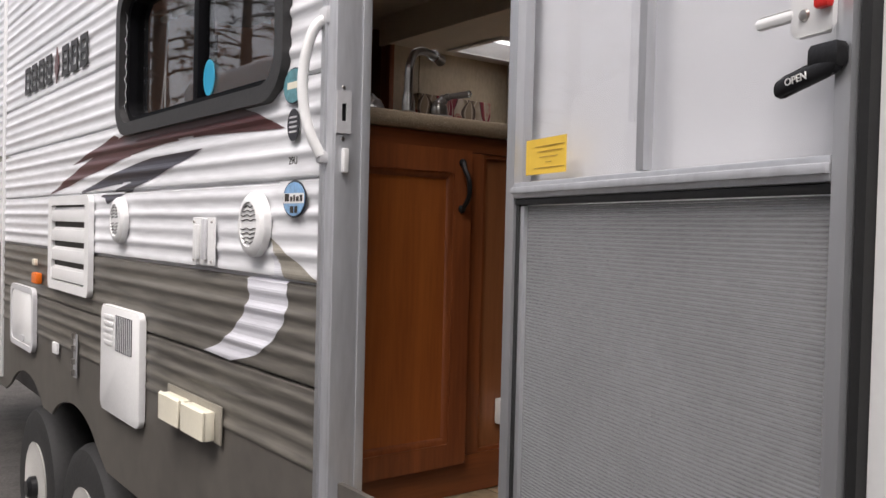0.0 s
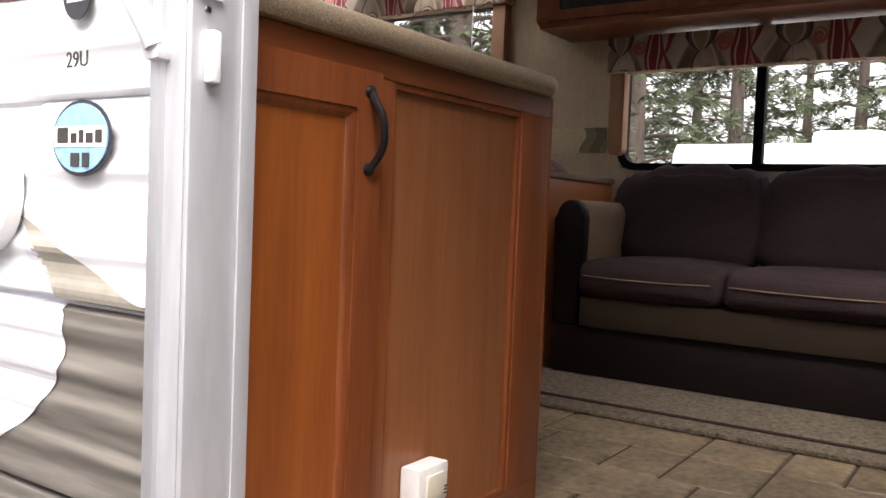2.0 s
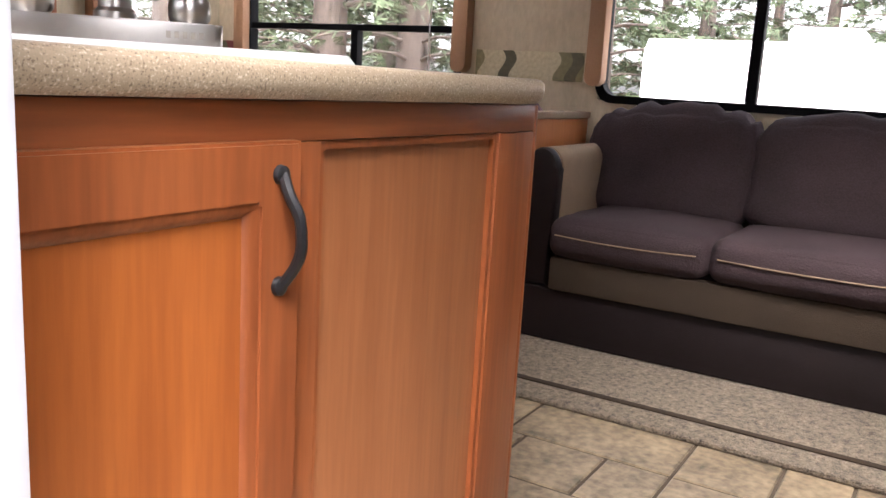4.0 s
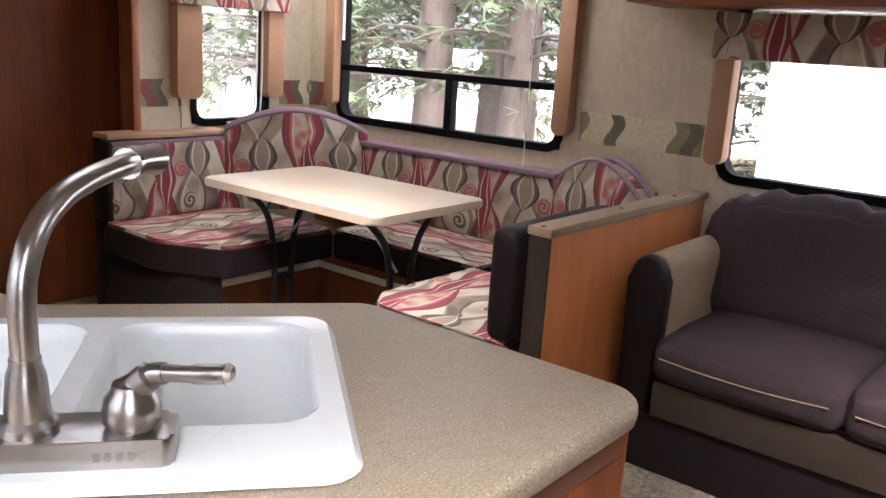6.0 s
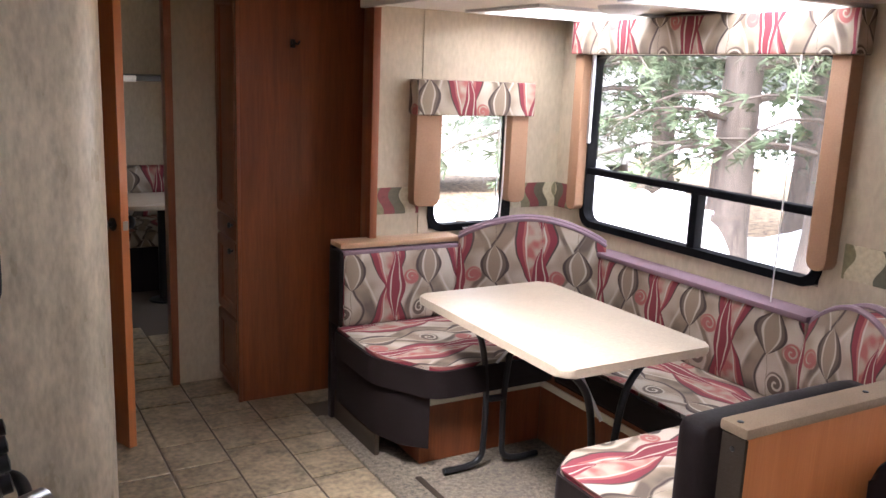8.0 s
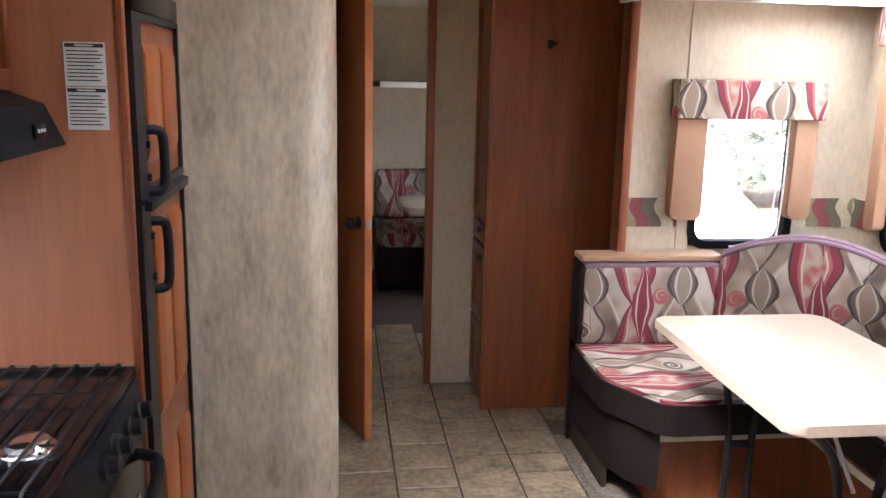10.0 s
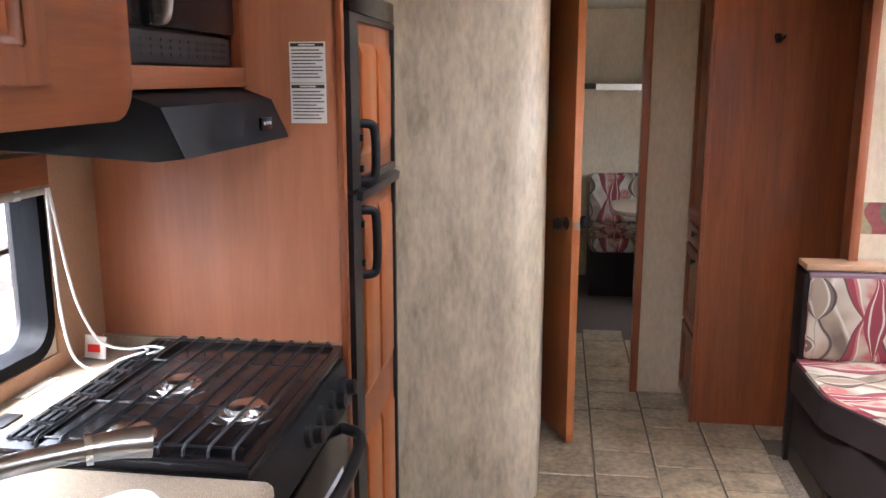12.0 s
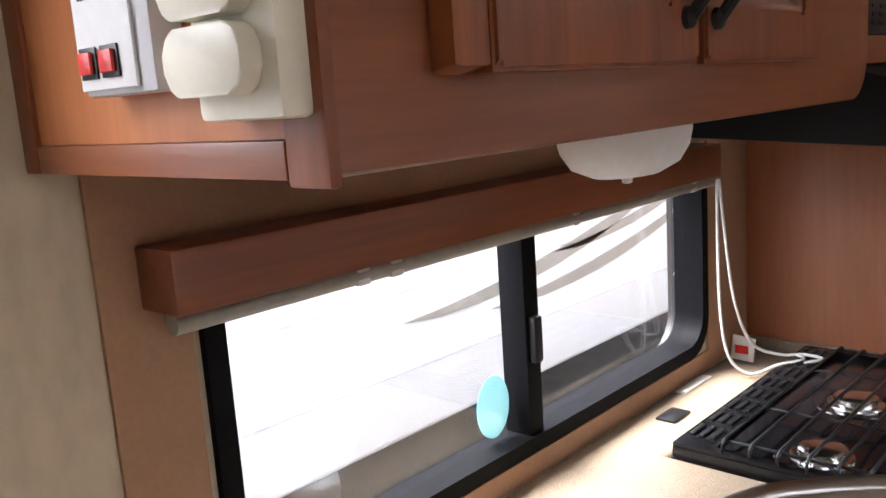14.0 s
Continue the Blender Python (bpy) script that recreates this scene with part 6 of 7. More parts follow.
# ---- sofa and the cabinet over it ----
th = thing("sofa", (2.7, 0.15, F), "plum brown suede sofa with tan trimmed arms", "sofa")
bx("base", (2.468, -0.575, fl), (3.05, 0.87, 1.150), BROWNVINYL, th, 0.01)
bx("base_front", (2.450, -0.46, 1.1505), (2.50, 0.755, 1.268), BASESUEDE, th, 0.012, "tan brown fabric front")
bx("frame", (2.5005, -0.46, 1.1505), (3.05, 0.755, 1.272), BROWNVINYL, th, 0.01)
for k, (y0, y1) in enumerate(((0.223, 0.762), (-0.46, 0.217))):
    s = cushion("seat_cushion", (2.432, y0, 1.268), (2.97, y1, 1.408), 0.045, 0.020, SUEDE, th, wrinkle=0.006, cuts=14, seed=k * 9)
    tube("piping", [(2.424, y0 + 0.03, 1.350), (2.412, (2 * y0 + y1) / 3, 1.346), (2.412, (y0 + 2 * y1) / 3, 1.346), (2.424, y1 - 0.03, 1.350)], 0.0026, TANSUEDE, s, "tan piping", n=6)
    def lean(w, y0=y0, y1=y1):
        f = (w.z - 1.40) / 0.37
        e = abs((w.y - (y0 + y1) / 2) / ((y1 - y0) / 2))
        gather = 0.010 * math.sin(w.y * 95 + 3 * math.sin(w.y * 23)) * max(0, f - 0.6) * 2.4
        crease = 0.007 * math.sin(w.y * 34 + w.z * 12 + 2 * math.sin(w.z * 21)) * max(0, e - 0.2)
        return Vector((w.x + 0.10 * f + gather * 0.8 + crease, w.y, w.z - 0.034 * max(0, e - 0.55) * f + gather))
    cushion("back_cushion", (2.86, y0 - 0.004 if k == 0 else y0, 1.39), (3.05, y1 + 0.075 if k == 0 else y1 + 0.004, 1.775), 0.07, 0.03, SUEDE, th, wrinkle=0.010, cuts=18, seed=3 + k * 7, shape=lean)
for y0, y1 in ((0.765, 0.885), (-0.59, -0.468)):
    m_ = (y0 + y1) / 2
    prof = [(y0, 1.151), (y1, 1.151), (y1, 1.565)] + [(m_ + (y1 - m_) * math.cos(a), 1.565 + 0.072 * math.sin(a)) for a in [radians(15 * q) for q in range(1, 12)]] + [(y0, 1.565)]
    ar = prism("arm", prof, "x", 2.535, 3.05, TANSUEDE, th, 0.008, "tan suede arm with a dark rounded front")
    prism("arm_front", prof, "x", 2.475, 2.534, BROWNVINYL, ar, 0.018, "dark rounded arm front")

th = thing("sofa_overhead_cabinet", (3.0, 0.2, 2.39), "cherry overhead cabinet with dark glass doors above the sofa", "cabinet")
face = rounded([(-0.745, 2.39), (1.20, 2.39), (1.20, 2.735), (-0.745, 2.735)], [0, 0.045, 0.0, 0])
prism("front", face, "x", 2.828, 2.846, CHERRY_Y, th, 0.004)
bx("body", (2.8465, -0.745, 2.392), (3.168, 1.19, 2.755), CHERRY, th, 0.003)
for k in range(3):
    y1 = 1.13 - k * 0.62
    d = ring("door", [(y1 - 0.58, 2.418), (y1, 2.418), (y1, 2.70), (y1 - 0.58, 2.70)], [(y1 - 0.53, 2.462), (y1 - 0.05, 2.462), (y1 - 0.05, 2.656), (y1 - 0.53, 2.656)], "x", 2.811, 2.8275, CHERRY, th)
    bx("dark_glass", (2.818, y1 - 0.531, 2.461), (2.822, y1 - 0.049, 2.657), BLACK, d, 0)

# ---- wardrobe, bunk room door and bunk room ----
th = thing("wardrobe", (2.0, 3.6, F), "tall cherry wardrobe with panel doors and drawers on its side", "wardrobe")
bx("body", (1.682, 3.432, F + 0.001), (2.395, 3.780, CEIL - 0.002), CHERRY, th, 0.004)
for z0, z1 in ((F + 0.05, 1.33), (1.345, 1.70), (1.715, 1.80), (1.815, 2.80)):
    framed_door("door", "x", 1.6815, -1, 3.455, 3.765, z0, z1, th, 0.045, CHERRY, CHERRY) if z1 - z0 > 0.15 else bx("drawer_front", (1.663, 3.455, z0), (1.6812, 3.765, z1), CHERRY, th, 0.004)
bx("corner_stile", (1.664, 3.428, F + 0.001), (1.6812, 3.452, CEIL - 0.002), CHERRY, th, 0.003)
for z in (1.78, 1.66):
    lathe("knob", [(0.006, 0), (0.006, 0.008), (0.014, 0.014), (0.012, 0.022), (0.001, 0.024)], (1.662, 3.50, z), BLACKPL, th, (-1, 0, 0), n=14)
th = thing("coat_hook", (1.92, 3.42, 2.59), "small black double coat hook on the wardrobe", "hook")
bx("plate", (1.908, 3.4265, 2.575), (1.932, 3.4315, 2.612), BLACKPL, th, 0.002)
tube("prong", [(1.913, 3.427, 2.598), (1.905, 3.405, 2.592), (1.900, 3.396, 2.605)], 0.004, BLACKPL, th, n=8)
tube("prong", [(1.927, 3.427, 2.598), (1.935, 3.405, 2.592), (1.940, 3.396, 2.605)], 0.004, BLACKPL, th, n=8)

frame_strip("trim_bunk_jamb", (1.435, 3.765, F), (1.470, 3.84, 2.83), CHERRY, "cherry jamb of the bunk room doorway")
frame_strip("trim_bunk_jamb_2", (0.845, 3.765, F), (0.875, 3.84, 2.83), CHERRY, "cherry jamb of the bunk room doorway")
frame_strip("trim_bunk_head", (0.875, 3.765, 2.80), (1.435, 3.84, 2.83), CHERRY_X, "cherry head of the bunk room doorway")
hinge, free = Vector((0.885, 3.755)), Vector((1.140, 3.118))
dn = (free - hinge).normalized()
sd = Vector((dn.y, -dn.x)) * 0.016
th = thing("bunk_room_door", (hinge.x, hinge.y, F + 0.01), "cherry panel door standing open into the passage", "door")
prism("leaf", [tuple(hinge + sd), tuple(free + sd), tuple(free - sd), tuple(hinge - sd)], "z", F + 0.012, 2.79, DOORWOOD, th, 0.003)
prism("edge_band", [tuple(free + sd * 0.96 + dn * 0.0005), tuple(free + sd * 0.96 + dn * 0.003), tuple(free - sd * 0.96 + dn * 0.003), tuple(free - sd * 0.96 + dn * 0.0005)], "z", F + 0.014, 2.788, PLY, th, 0.0005)
kp = free - dn * 0.055
for s in (1, -1):
    q = kp + sd * s
    lathe("knob", [(0.026, 0), (0.026, 0.004), (0.010, 0.006), (0.010, 0.022), (0.024, 0.03), (0.027, 0.042), (0.020, 0.052), (0.001, 0.054)], (q.x, q.y, 1.873), BLACKPL, th, (sd.x * s, sd.y * s, 0), n=20)
q = free + dn * 0.0032
bx("latch_plate", (q.x - 0.011, q.y - 0.003, 1.855), (q.x + 0.011, q.y + 0.003, 1.890), STEEL, th, 0.001)

th = thing("light_switch", (1.006, 2.92, 2.30), "cream rocker light switch on the papered wall", "switch")
bx("plate", (1.0055, 2.885, 2.29), (1.011, 2.955, 2.40), CREAMPL, th, 0.002)
bx("rocker", (1.0112, 2.91, 2.325), (1.015, 2.93, 2.365), WHITEPL, th, 0.001)

# bunk room
th = thing("bunk_bench", (1.7, 5.85, F), "dark bench with a patterned cushion in the bunk room", "bench")
bx("base", (1.30, 5.6, F + 0.001), (2.38, 6.24, 1.26), BROWNVINYL, th, 0.005)
cushion("seat", (1.30, 5.55, 1.265), (2.38, 6.15, 1.38), 0.03, 0.01, FABRIC, th)
cushion("back", (1.30, 6.12, 1.382), (2.38, 6.235, 1.74), 0.03, 0.01, FABRIC, th)
th = thing("bunk_table", (1.85, 5.35, F), "small white table on a black post in the bunk room", "table")
prism("tabletop", rounded([(1.42, 5.05), (2.35, 5.05), (2.35, 5.62), (1.42, 5.62)], [0.12, 0, 0, 0.12]), "z", 1.60, 1.63, TABLETOP, th, 0.006)
lathe("post", [(0.10, 0), (0.09, 0.01), (0.03, 0.015), (0.03, 0.648)], (1.72, 5.35, F + 0.001), BLACKPL, th)
th = thing("upper_bunk", (1.5, 5.8, 2.36), "upper bunk platform with a white edge board", "bunk")
bx("platform", (0.06, 5.55, 2.365), (2.38, 6.24, 2.40), CHARFR, th, 0.003)
bx("edge_board", (1.30, 5.53, 2.36), (1.62, 5.549, 2.40), LABELW, th, 0.003)
bx("support_post", (1.10, 5.53, 2.37), (1.13, 5.55, CEIL - 0.001), BLACKPL, th, 0.002)


# ---- entry doors, both swung open against the wall ----
HG, DD = Vector((-0.092, -0.583)), Vector((-0.26, -0.966)).normalized()
DN = Vector((DD.y, -DD.x))
if DN.x > 0:
    DN = -DN


def dp(s, o):
    q = HG + DD * s + DN * o
    return (q.x, q.y)


def leaf_box(name, s0, s1, o0, o1, z0, z1, material, parent, bev=0.002, label=""):
    return prism(name, [dp(s0, o0), dp(s1, o0), dp(s1, o1), dp(s0, o1)], "z", z0, z1, material, parent, bev, label)


th = thing("screen_door", (*dp(0.27, 0), 0.98), "aluminium framed screen door with clear upper panel, standing open", "screen door")
leaf_box("stile", 0.004, 0.026, -0.012, 0.012, 0.98, 2.80, ALU, th)
leaf_box("stile", 0.522, 0.536, -0.012, 0.012, 0.98, 2.80, ALU, th)
leaf_box("mid_rail", 0.0262, 0.5215, -0.010, 0.013, 1.628, 1.648, ALU, th)
leaf_box("rail_lip", 0.0262, 0.5215, 0.0132, 0.017, 1.634, 1.642, MILLALU, th, 0.001)
leaf_box("top_rail", 0.0262, 0.5215, -0.010, 0.012, 2.755, 2.80, ALU, th)
leaf_box("bottom_rail", 0.0262, 0.5215, -0.010, 0.012, 0.98, 1.03, ALU, th)
leaf_box("spline", 0.0262, 0.034, -0.004, 0.008, 1.035, 1.627, GASKET, th, 0.001)
leaf_box("spline", 0.0262, 0.5215, 0.002, 0.0095, 1.620, 1.6277, GASKET, th, 0.001)
leaf_box("inner_channel", 0.034, 0.044, -0.004, 0.006, 1.035, 1.619, ALU, th, 0.001)
leaf_box("insect_screen", 0.0442, 0.5215, -0.001, 0.001, 1.032, 1.619, MESH, th, 0, "grey woven insect screen")
leaf_box("clear_panel", 0.0264, 0.5215, -0.001, 0.001, 1.649, 2.754, CLEARPL, th, 0, "clear acrylic panel")
leaf_box("slide_bar", 0.284, 0.296, 0.0015, 0.012, 1.649, 2.754, MILLALU, th, 0.002)
leaf_box("slide_panel", 0.262, 0.284, 0.002, 0.007, 1.70, 2.754, CLEARPL, th, 0, "clear sliding flap")
pl = th
leaf_box("latch_plate", 0.484, 0.523, 0.0125, 0.017, 1.736, 1.80, WHITEPL, th, 0.006, "white latch plate")
leaf_box("latch_arm", 0.447, 0.486, 0.0125, 0.018, 1.750, 1.760, WHITEPL, th, 0.004)
q = dp(0.497, 0.017)
lathe("screw", [(0.005, 0), (0.004, 0.002), (0.001, 0.0025)], (*q, 1.752), STEEL, th, (DN.x, DN.y, 0), n=12)
leaf_box("red_lock", 0.512, 0.524, 0.0175, 0.024, 1.752, 1.770, RED, th, 0.003, "red lock slider")
lv = prism("lever", [dp(0.478, 0.019), dp(0.530, 0.013), dp(0.532, 0.023), dp(0.480, 0.028)], "z", 1.690, 1.706, BLACKPL, th, 0.006, "black plastic lever marked OPEN", 3)
for v in lv.data.vertices:
    v.co.z += 0.014 * max(0.0, min(1.0, ((Vector((v.co.x, v.co.y)) - HG).dot(DD) - 0.478) / 0.05))
leaf_box("lever_block", 0.508, 0.534, 0.0125, 0.024, 1.708, 1.728, BLACKPL, th, 0.005)
ang = math.degrees(math.atan2(DN.y, DN.x)) + 90
words("lettering", "OPEN", 0.008, (*dp(0.500, 0.0268), 1.7035), Euler((radians(90), radians(-8), radians(ang))), LABELW, th)
th = thing("yellow_notice", (*dp(0.08, 0.003), 1.657), "yellow paper notice with small print on the clear panel", "notice")
leaf_box("sheet", 0.040, 0.136, 0.0022, 0.0032, 1.657, 1.700, YELLOW, th, 0)
for k, (a, b) in enumerate(((0.064, 0.132), (0.07, 0.128), (0.075, 0.118), (0.09, 0.104), (0.062, 0.132))):
    leaf_box("text_bar", a, b, 0.0034, 0.0038, 1.690 - 0.0065 * k, 1.6909 - 0.0065 * k, FADED, th, 0)
th = thing("entry_door", (*dp(0.3, -0.05), 0.96), "white entry door with aluminium edge, folded back against the wall", "door")
leaf_box("leaf", 0.0, 0.590, -0.055, -0.026, 0.965, 2.82, WHITEDOOR, th, 0.003)
leaf_box("gasket", 0.538, 0.547, -0.0258, 0.006, 0.965, 2.82, GASKET, th, 0.003)
leaf_box("edge_trim", 0.5905, 0.612, -0.06, -0.010, 0.965, 2.82, MILLALU, th, 0.003)
leaf_box("edge_trim", 0.5475, 0.5902, -0.0258, -0.004, 0.965, 2.82, WHITEPL, th, 0.002)
leaf_box("strike_tape", 0.593, 0.609, -0.0098, -0.0085, 1.70, 1.79, CREAMPL, th, 0)
leaf_box("hinge_strip", -0.008, -0.001, -0.055, -0.010, 0.965, 2.82, GASKET, th, 0.002)


# ---- neighbouring trailers ----
def caravan(x0, x1, y0, y1, z0, z1, face, label, stripes, ac=0.0, windows=((0.22, 0.9), (0.55, 0.7), (0.8, 1.1))):
    """A plain white travel trailer with windows and grey stripes on the side that looks at us."""
    th = thing("travel_trailer", ((x0 + x1) / 2, (y0 + y1) / 2, 0.0), label, "trailer", "parked trailers")
    body = prism("body", rounded([(x0, z0), (x1, z0), (x1, z1), (x0, z1)], [0.05, 0.05, 0.12, 0.12]), "y", y0, y1, WHITEPL, th, 0.05)
    s = 1 if face == x1 else -1
    for k in range(5):
        z = z0 + (z1 - z0) * (0.15 + 0.17 * k)
        lo, hi = sorted((face, face + s * 0.008))
        bx("seam", (lo, y0 + 0.06, z), (hi, y1 - 0.06, z + 0.008), GREYPL, th, 0)
    for y, w in windows:
        yc = y0 + (y1 - y0) * y
        lo, hi = sorted((face, face + s * 0.03))
        fr = prism("window", round_rect(yc - w / 2, z0 + (z1 - z0) * 0.5, yc + w / 2, z0 + (z1 - z0) * 0.78, 0.08), "x", lo, hi, CHARFR, th, 0.005)
        lo, hi = sorted((face + s * 0.0302, face + s * 0.034))
        prism("pane", round_rect(yc - w / 2 + 0.05, z0 + (z1 - z0) * 0.5 + 0.05, yc + w / 2 - 0.05, z0 + (z1 - z0) * 0.78 - 0.05, 0.05), "x", lo, hi, BLACK, fr, 0)
    for ya, yb, za, zb, t in stripes:
        lo, hi = sorted((face + s * 0.001, face + s * 0.012))
        n = 10
        pts = [(ya + (yb - ya) * k / n, za + (zb - za) * (k / n) ** 1.6) for k in range(n + 1)]
        pts += [(p[0], p[1] - t * math.sin(math.pi * k / n) ** 0.7 - 0.003) for k, p in reversed(list(enumerate(pts)))]
        prism("stripe", pts, "x", lo, hi, GREYV, th, 0)
    for k in (0, 1):
        yc = (y0 + y1) / 2 - 0.45 + 0.9 * k
        lathe("wheel", [(0.001, -0.2), (0.36, -0.2), (0.36, 0.0), (0.001, 0.0)], (face - s * 0.03, yc, 0.36), RUBBER, th, (s, 0, 0), n=24)
    bx("air_conditioner", ((x0 + x1) / 2 - 0.4, (y0 + y1) / 2 + ac - 0.4, z1 - 0.002), ((x0 + x1) / 2 + 0.4, (y0 + y1) / 2 + ac + 0.4, z1 + 0.22), WHITEPL, th, 0.08)
    return th


caravan(-5.1, -2.6, -4.5, 8.0, 0.45, 3.2, -2.6, "white travel trailer with grey swoosh stripes parked alongside", [(3.1, 6.2, 1.15, 1.62, 0.10), (3.9, 6.9, 1.05, 1.45, 0.09), (4.6, 7.2, 1.30, 1.72, 0.07)])
caravan(9.6, 12.1, -6.5, 2.9, 0.45, 2.47, 9.6, "white travel trailer parked beyond the sofa window", [(-5.5, -2.5, 1.2, 1.6, 0.12)], 2.9, ((0.22, 0.9), (0.48, 0.6)))
caravan(6.5, 14.5, 15.0, 17.4, 0.55, 3.0, 14.5, "white travel trailer parked behind the small window", [])

th = thing("utility_pedestal", (6.0, 4.84, 0.0), "pale grey campground power pedestal on a post", "power pedestal")
bx("post", (5.97, 4.81, 0.0), (6.03, 4.87, 1.35), WHITEPL, th, 0.006)
bx("box", (5.90, 4.72, 1.05), (6.06, 4.96, 1.42), GREYPL, th, 0.012)
bx("lid", (5.88, 4.71, 1.4202), (6.08, 4.97, 1.45), GREYPL, th, 0.008)


def snow_heap(x, y, rx, ry, h, seed):
    bm = bmesh.new()
    bmesh.ops.create_grid(bm, x_segments=26, y_segments=26, size=1.0)
    for v in bm.verts:
        r = math.hypot(v.co.x, v.co.y)
        k = max(0.0, 1 - r * r) ** 0.8
        lump = 1 + 0.5 * noise.noise(Vector((v.co.x * 2.6 + seed, v.co.y * 2.6, 0.3)))
        v.co = Vector((x + rx * v.co.x, y + ry * v.co.y, -0.03 + h * k * lump))
    return tagged(part("snow_heap", bm, SNOW), "heap of old white snow on the ground", "snow", "snow heaps")


for a in ((7.0, 6.3, 1.0, 1.1, 1.35, 1), (8.5, 9.5, 2.2, 1.6, 1.1, 5), (5.2, 10.5, 1.8, 1.5, 1.6, 9), (11.0, 7.0, 2.5, 1.8, 0.5, 13)):
    snow_heap(*a)


# ---- trees ----
def pine(name, height, crown_from, spread, seed, needle, label, density=1.0, lean=0.0):
    """A conifer: tapered trunk, drooping limbs and a crown of many small needle sprays."""
    rnd = random.Random(seed)
    th = thing(name, (0, 0, 0), label, "tree", "pines around the lot")
    r0 = 0.019 * height + 0.05
    trunk = [(lean * z * z / height + 0.03 * math.sin(z * 0.7 + seed), 0.03 * math.cos(z * 0.5), z) for z in [height * k / 14 for k in range(15)]]
    part("trunk", add_tube(bmesh.new(), [(x, y, z - 0.1) for x, y, z in trunk], [r0 * (1.25 if k == 0 else 1 - 0.93 * k / 14) for k in range(15)], 12), BARK, th)
    limbs, crown = bmesh.new(), []
    verts, faces = [], []
    z = crown_from
    while z < height * 0.97:
        f = (height - z) / (height - crown_from)
        ln = spread * (0.25 + 0.75 * f) * rnd.uniform(0.7, 1.1)
        for q in range(rnd.randint(3, 5)):
            a = rnd.uniform(0, 2 * math.pi)
            drop = rnd.uniform(0.05, 0.32)
            c = trunk[min(14, int(z / height * 14))]
            p = [Vector((c[0] + math.cos(a) * ln * s, c[1] + math.sin(a) * ln * s, z + ln * (0.12 * math.sin(2.2 * s) - drop * s * s))) for s in (0, 0.25, 0.5, 0.75, 1.0)]
            add_tube(limbs, p, [0.012 * ln * (1.1 - s) + 0.004 for s in (0, 0.25, 0.5, 0.75, 1.0)], 5)
            for k in range(int(26 * density * (0.4 + ln / spread))):
                s = rnd.uniform(0.22, 1.0) ** 0.8
                i = min(3, int(s * 4))
                o = p[i].lerp(p[i + 1], s * 4 - i) + Vector((rnd.gauss(0, 0.10), rnd.gauss(0, 0.10), rnd.gauss(-0.05, 0.07))) * (ln / 1.6)
                d = Vector((math.cos(a) + rnd.gauss(0, 0.7), math.sin(a) + rnd.gauss(0, 0.7), rnd.gauss(-0.25, 0.35))).normalized()
                w = d.cross(Vector((rnd.gauss(0, 1), rnd.gauss(0, 1), rnd.gauss(0, 1)))).normalized()
                L, W = rnd.uniform(0.10, 0.24), rnd.uniform(0.018, 0.045)
                for sg in (-1, 0, 1):
                    tip = o + (d + w * 0.55 * sg).normalized() * L
                    b = len(verts)
                    verts += [o - w * W * 0.5, o + w * W * 0.5, tip + w * W * 0.25, tip - w * W * 0.25]
                    faces.append((b, b + 1, b + 2, b + 3))
        z += rnd.uniform(0.22, 0.42)
    part("limbs", limbs, BARK, th)
    me = bpy.data.meshes.new("crown")
    me.from_pydata([tuple(v) for v in verts], [], faces)
    me.materials.append(needle)
    ob = new("crown", me)
    ob.parent = th
    return th


oldp = pine("pine_tree", 12.0, 1.7, 2.7, 3, NEEDLE, "tall old pine with bare lower trunk and hanging boughs", 0.9)
youngp = pine("pine_tree", 8.0, 0.7, 1.9, 8, NEEDLE, "dense young spruce with boughs down to the snow", 1.0)
barep = pine("bare_tree", 10.0, 2.2, 2.4, 15, DRYNEEDLE, "leafless tree with thin brown twigs", 0.35)
oldp.matrix_basis = pose(8.6, 6.75, 0, 0, 0, 20)
youngp.matrix_basis = pose(11.4, 4.1, 0, 0, 0, 0)
barep.matrix_basis = pose(-10.5, 3.0, 0, 0, 0, 0)
rnd = random.Random(4)
for x, y in ((9.4, 6.0), (7.6, 8.6), (12.0, 8.3), (10.2, 11.5), (14.5, 6.0), (5.4, 13.2), (2.9, 12.0), (13.5, 13.0)):
    copy_thing(oldp, pose(x, y, 0, 0, 0, rnd.uniform(0, 360)))
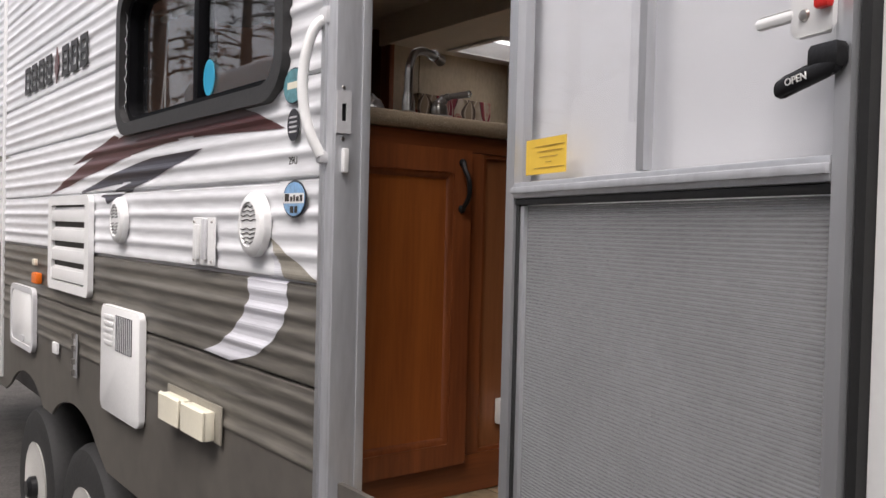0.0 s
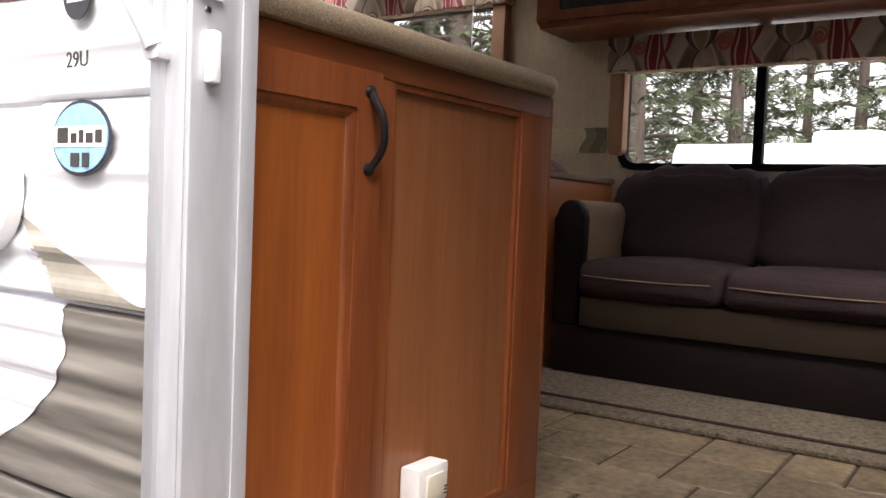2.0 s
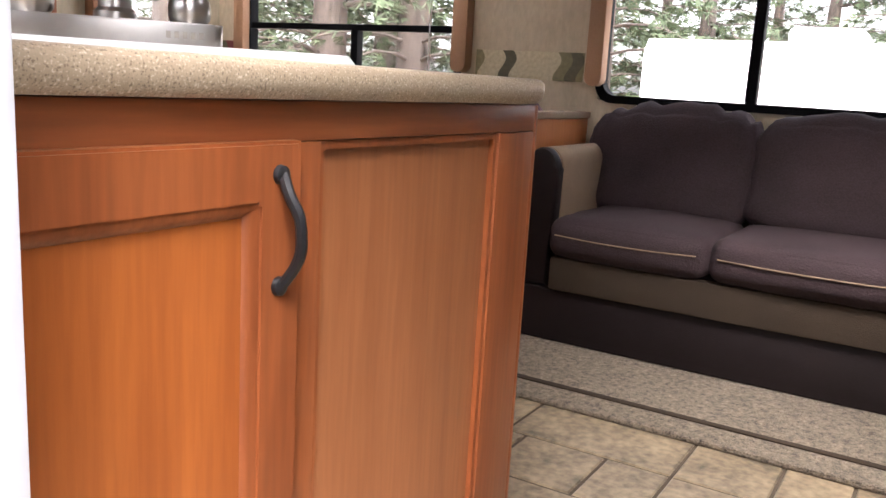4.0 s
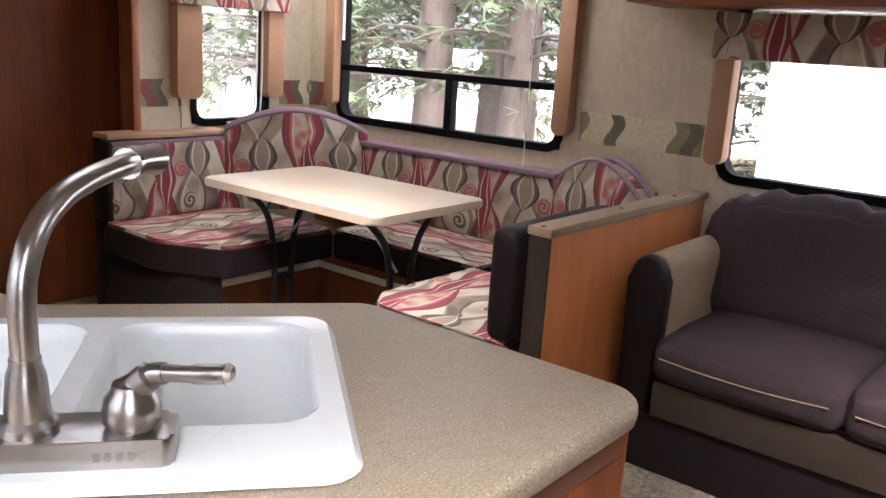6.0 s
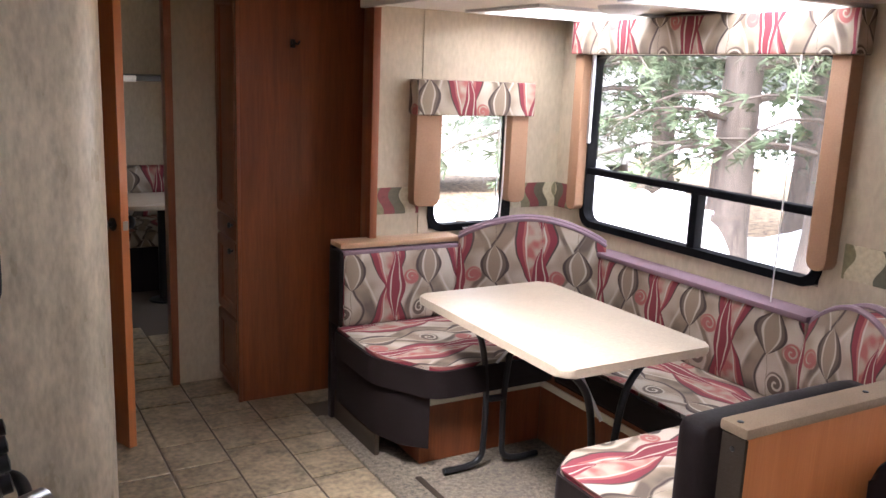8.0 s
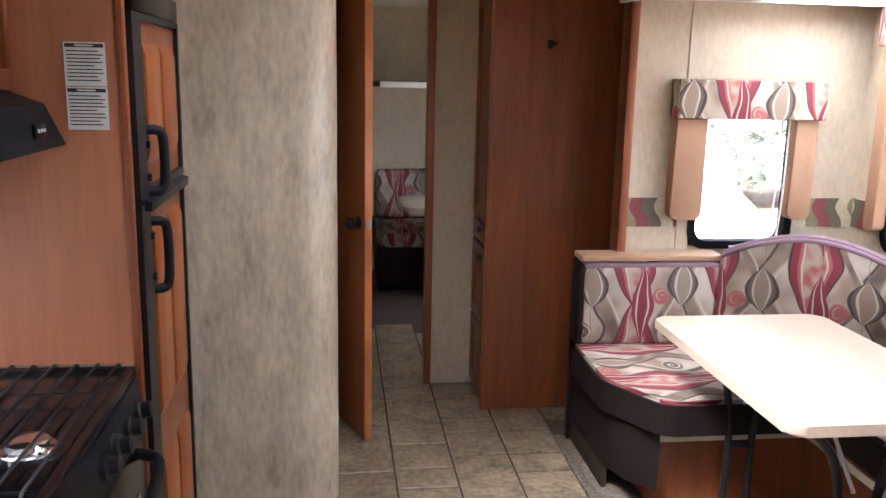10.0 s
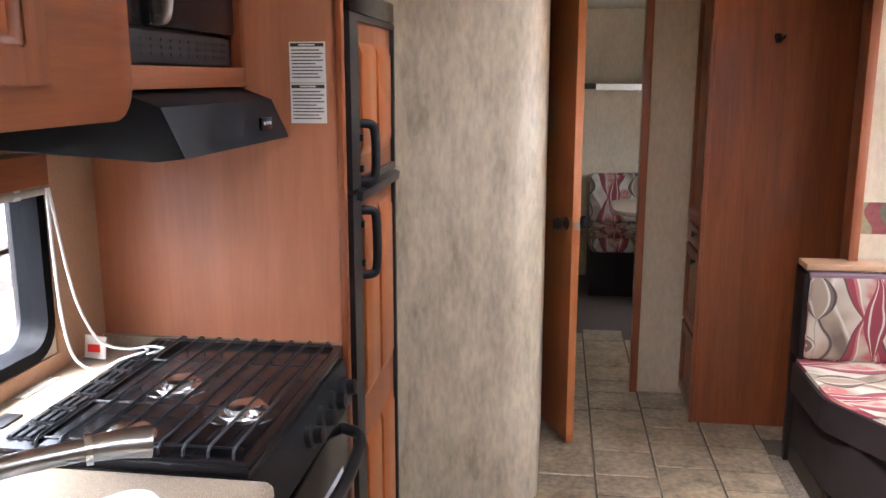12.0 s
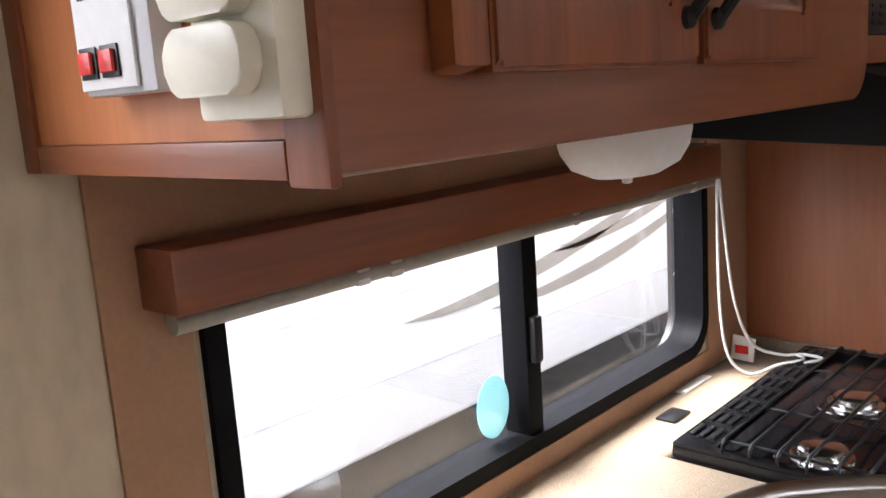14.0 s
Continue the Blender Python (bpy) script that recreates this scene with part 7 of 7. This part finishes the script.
for x, y in ((14.2, 3.4), (15.5, 0.5), (14.8, -2.2), (16.0, -5.0), (17.5, 2.0), (18.5, 5.5), (18.0, -2.5), (19.0, 9.5), (13.6, -7.5), (16.5, 11.5), (20.5, 3.5), (21.0, -1.0), (21.0, -6.0), (15.0, 16.0), (9.5, 18.5), (4.0, 19.0)):
    copy_thing(youngp, pose(x, y, 0, 0, 0, rnd.uniform(0, 360)) @ Matrix.Scale(1.0, 4))
for x, y in ((-9.5, 7.5), (-11.5, 10.0), (-10.0, -1.5), (-12.0, 5.5), (-9.0, 12.5), (-4.2, 13.5), (-6.5, 15.0), (-1.5, 16.5), (-13.0, -5.0)):
    copy_thing(barep, pose(x, y, 0, 0, 0, rnd.uniform(0, 360)))

# ---- floor tiles ----
floor_ob = bpy.data.objects["floor"]
tile_mesh = {}


def tile(x0, x1, y0, y1):
    w, h = round(x1 - x0 - 0.009, 4), round(y1 - y0 - 0.009, 4)
    if (w, h) not in tile_mesh:
        bm = add_box(bmesh.new(), (0, 0, 0), (w, h, 0.0042))
        top = [e for e in bm.edges if all(v.co.z > 0.004 for v in e.verts)]
        bmesh.ops.bevel(bm, geom=top, offset=0.0034, segments=1, affect="EDGES")
        me = bpy.data.meshes.new("tile")
        bm.to_mesh(me)
        bm.free()
        me.materials.append(TILE)
        tile_mesh[(w, h)] = me
    ob = new("tile", tile_mesh[(w, h)])
    ob.parent = floor_ob
    ob.location = (x0 + 0.0045, y0 + 0.0045, F - 0.0039)


W = 0.235
cols = [1.236 + W * k for k in range(-5, 5)]
for k, x0 in enumerate(cols):
    y = 2.712 - 4.4 + (0, 0.22, 0.5, 0.72)[k % 4] - (0.22 if k == 5 else 0)
    heights = (0.16, 0.22, 0.44, 0.22)
    i = (0, 1, 3, 2)[k % 4]
    if k == 5:
        y, i = 2.712 - 1.04 * 4, 0
    while y < 4.6:
        h = heights[i % 4]
        x1 = min(x0 + W, 2.395)
        if not (y < 3.1 and x0 > 1.93):
            xa, xb = max(x0, 0.056), x1 if y + h > 3.12 else min(x1, 1.945)
            if xb - xa > 0.03:
                tile(xa, xb, y, y + h)
        y += h
        i += 1
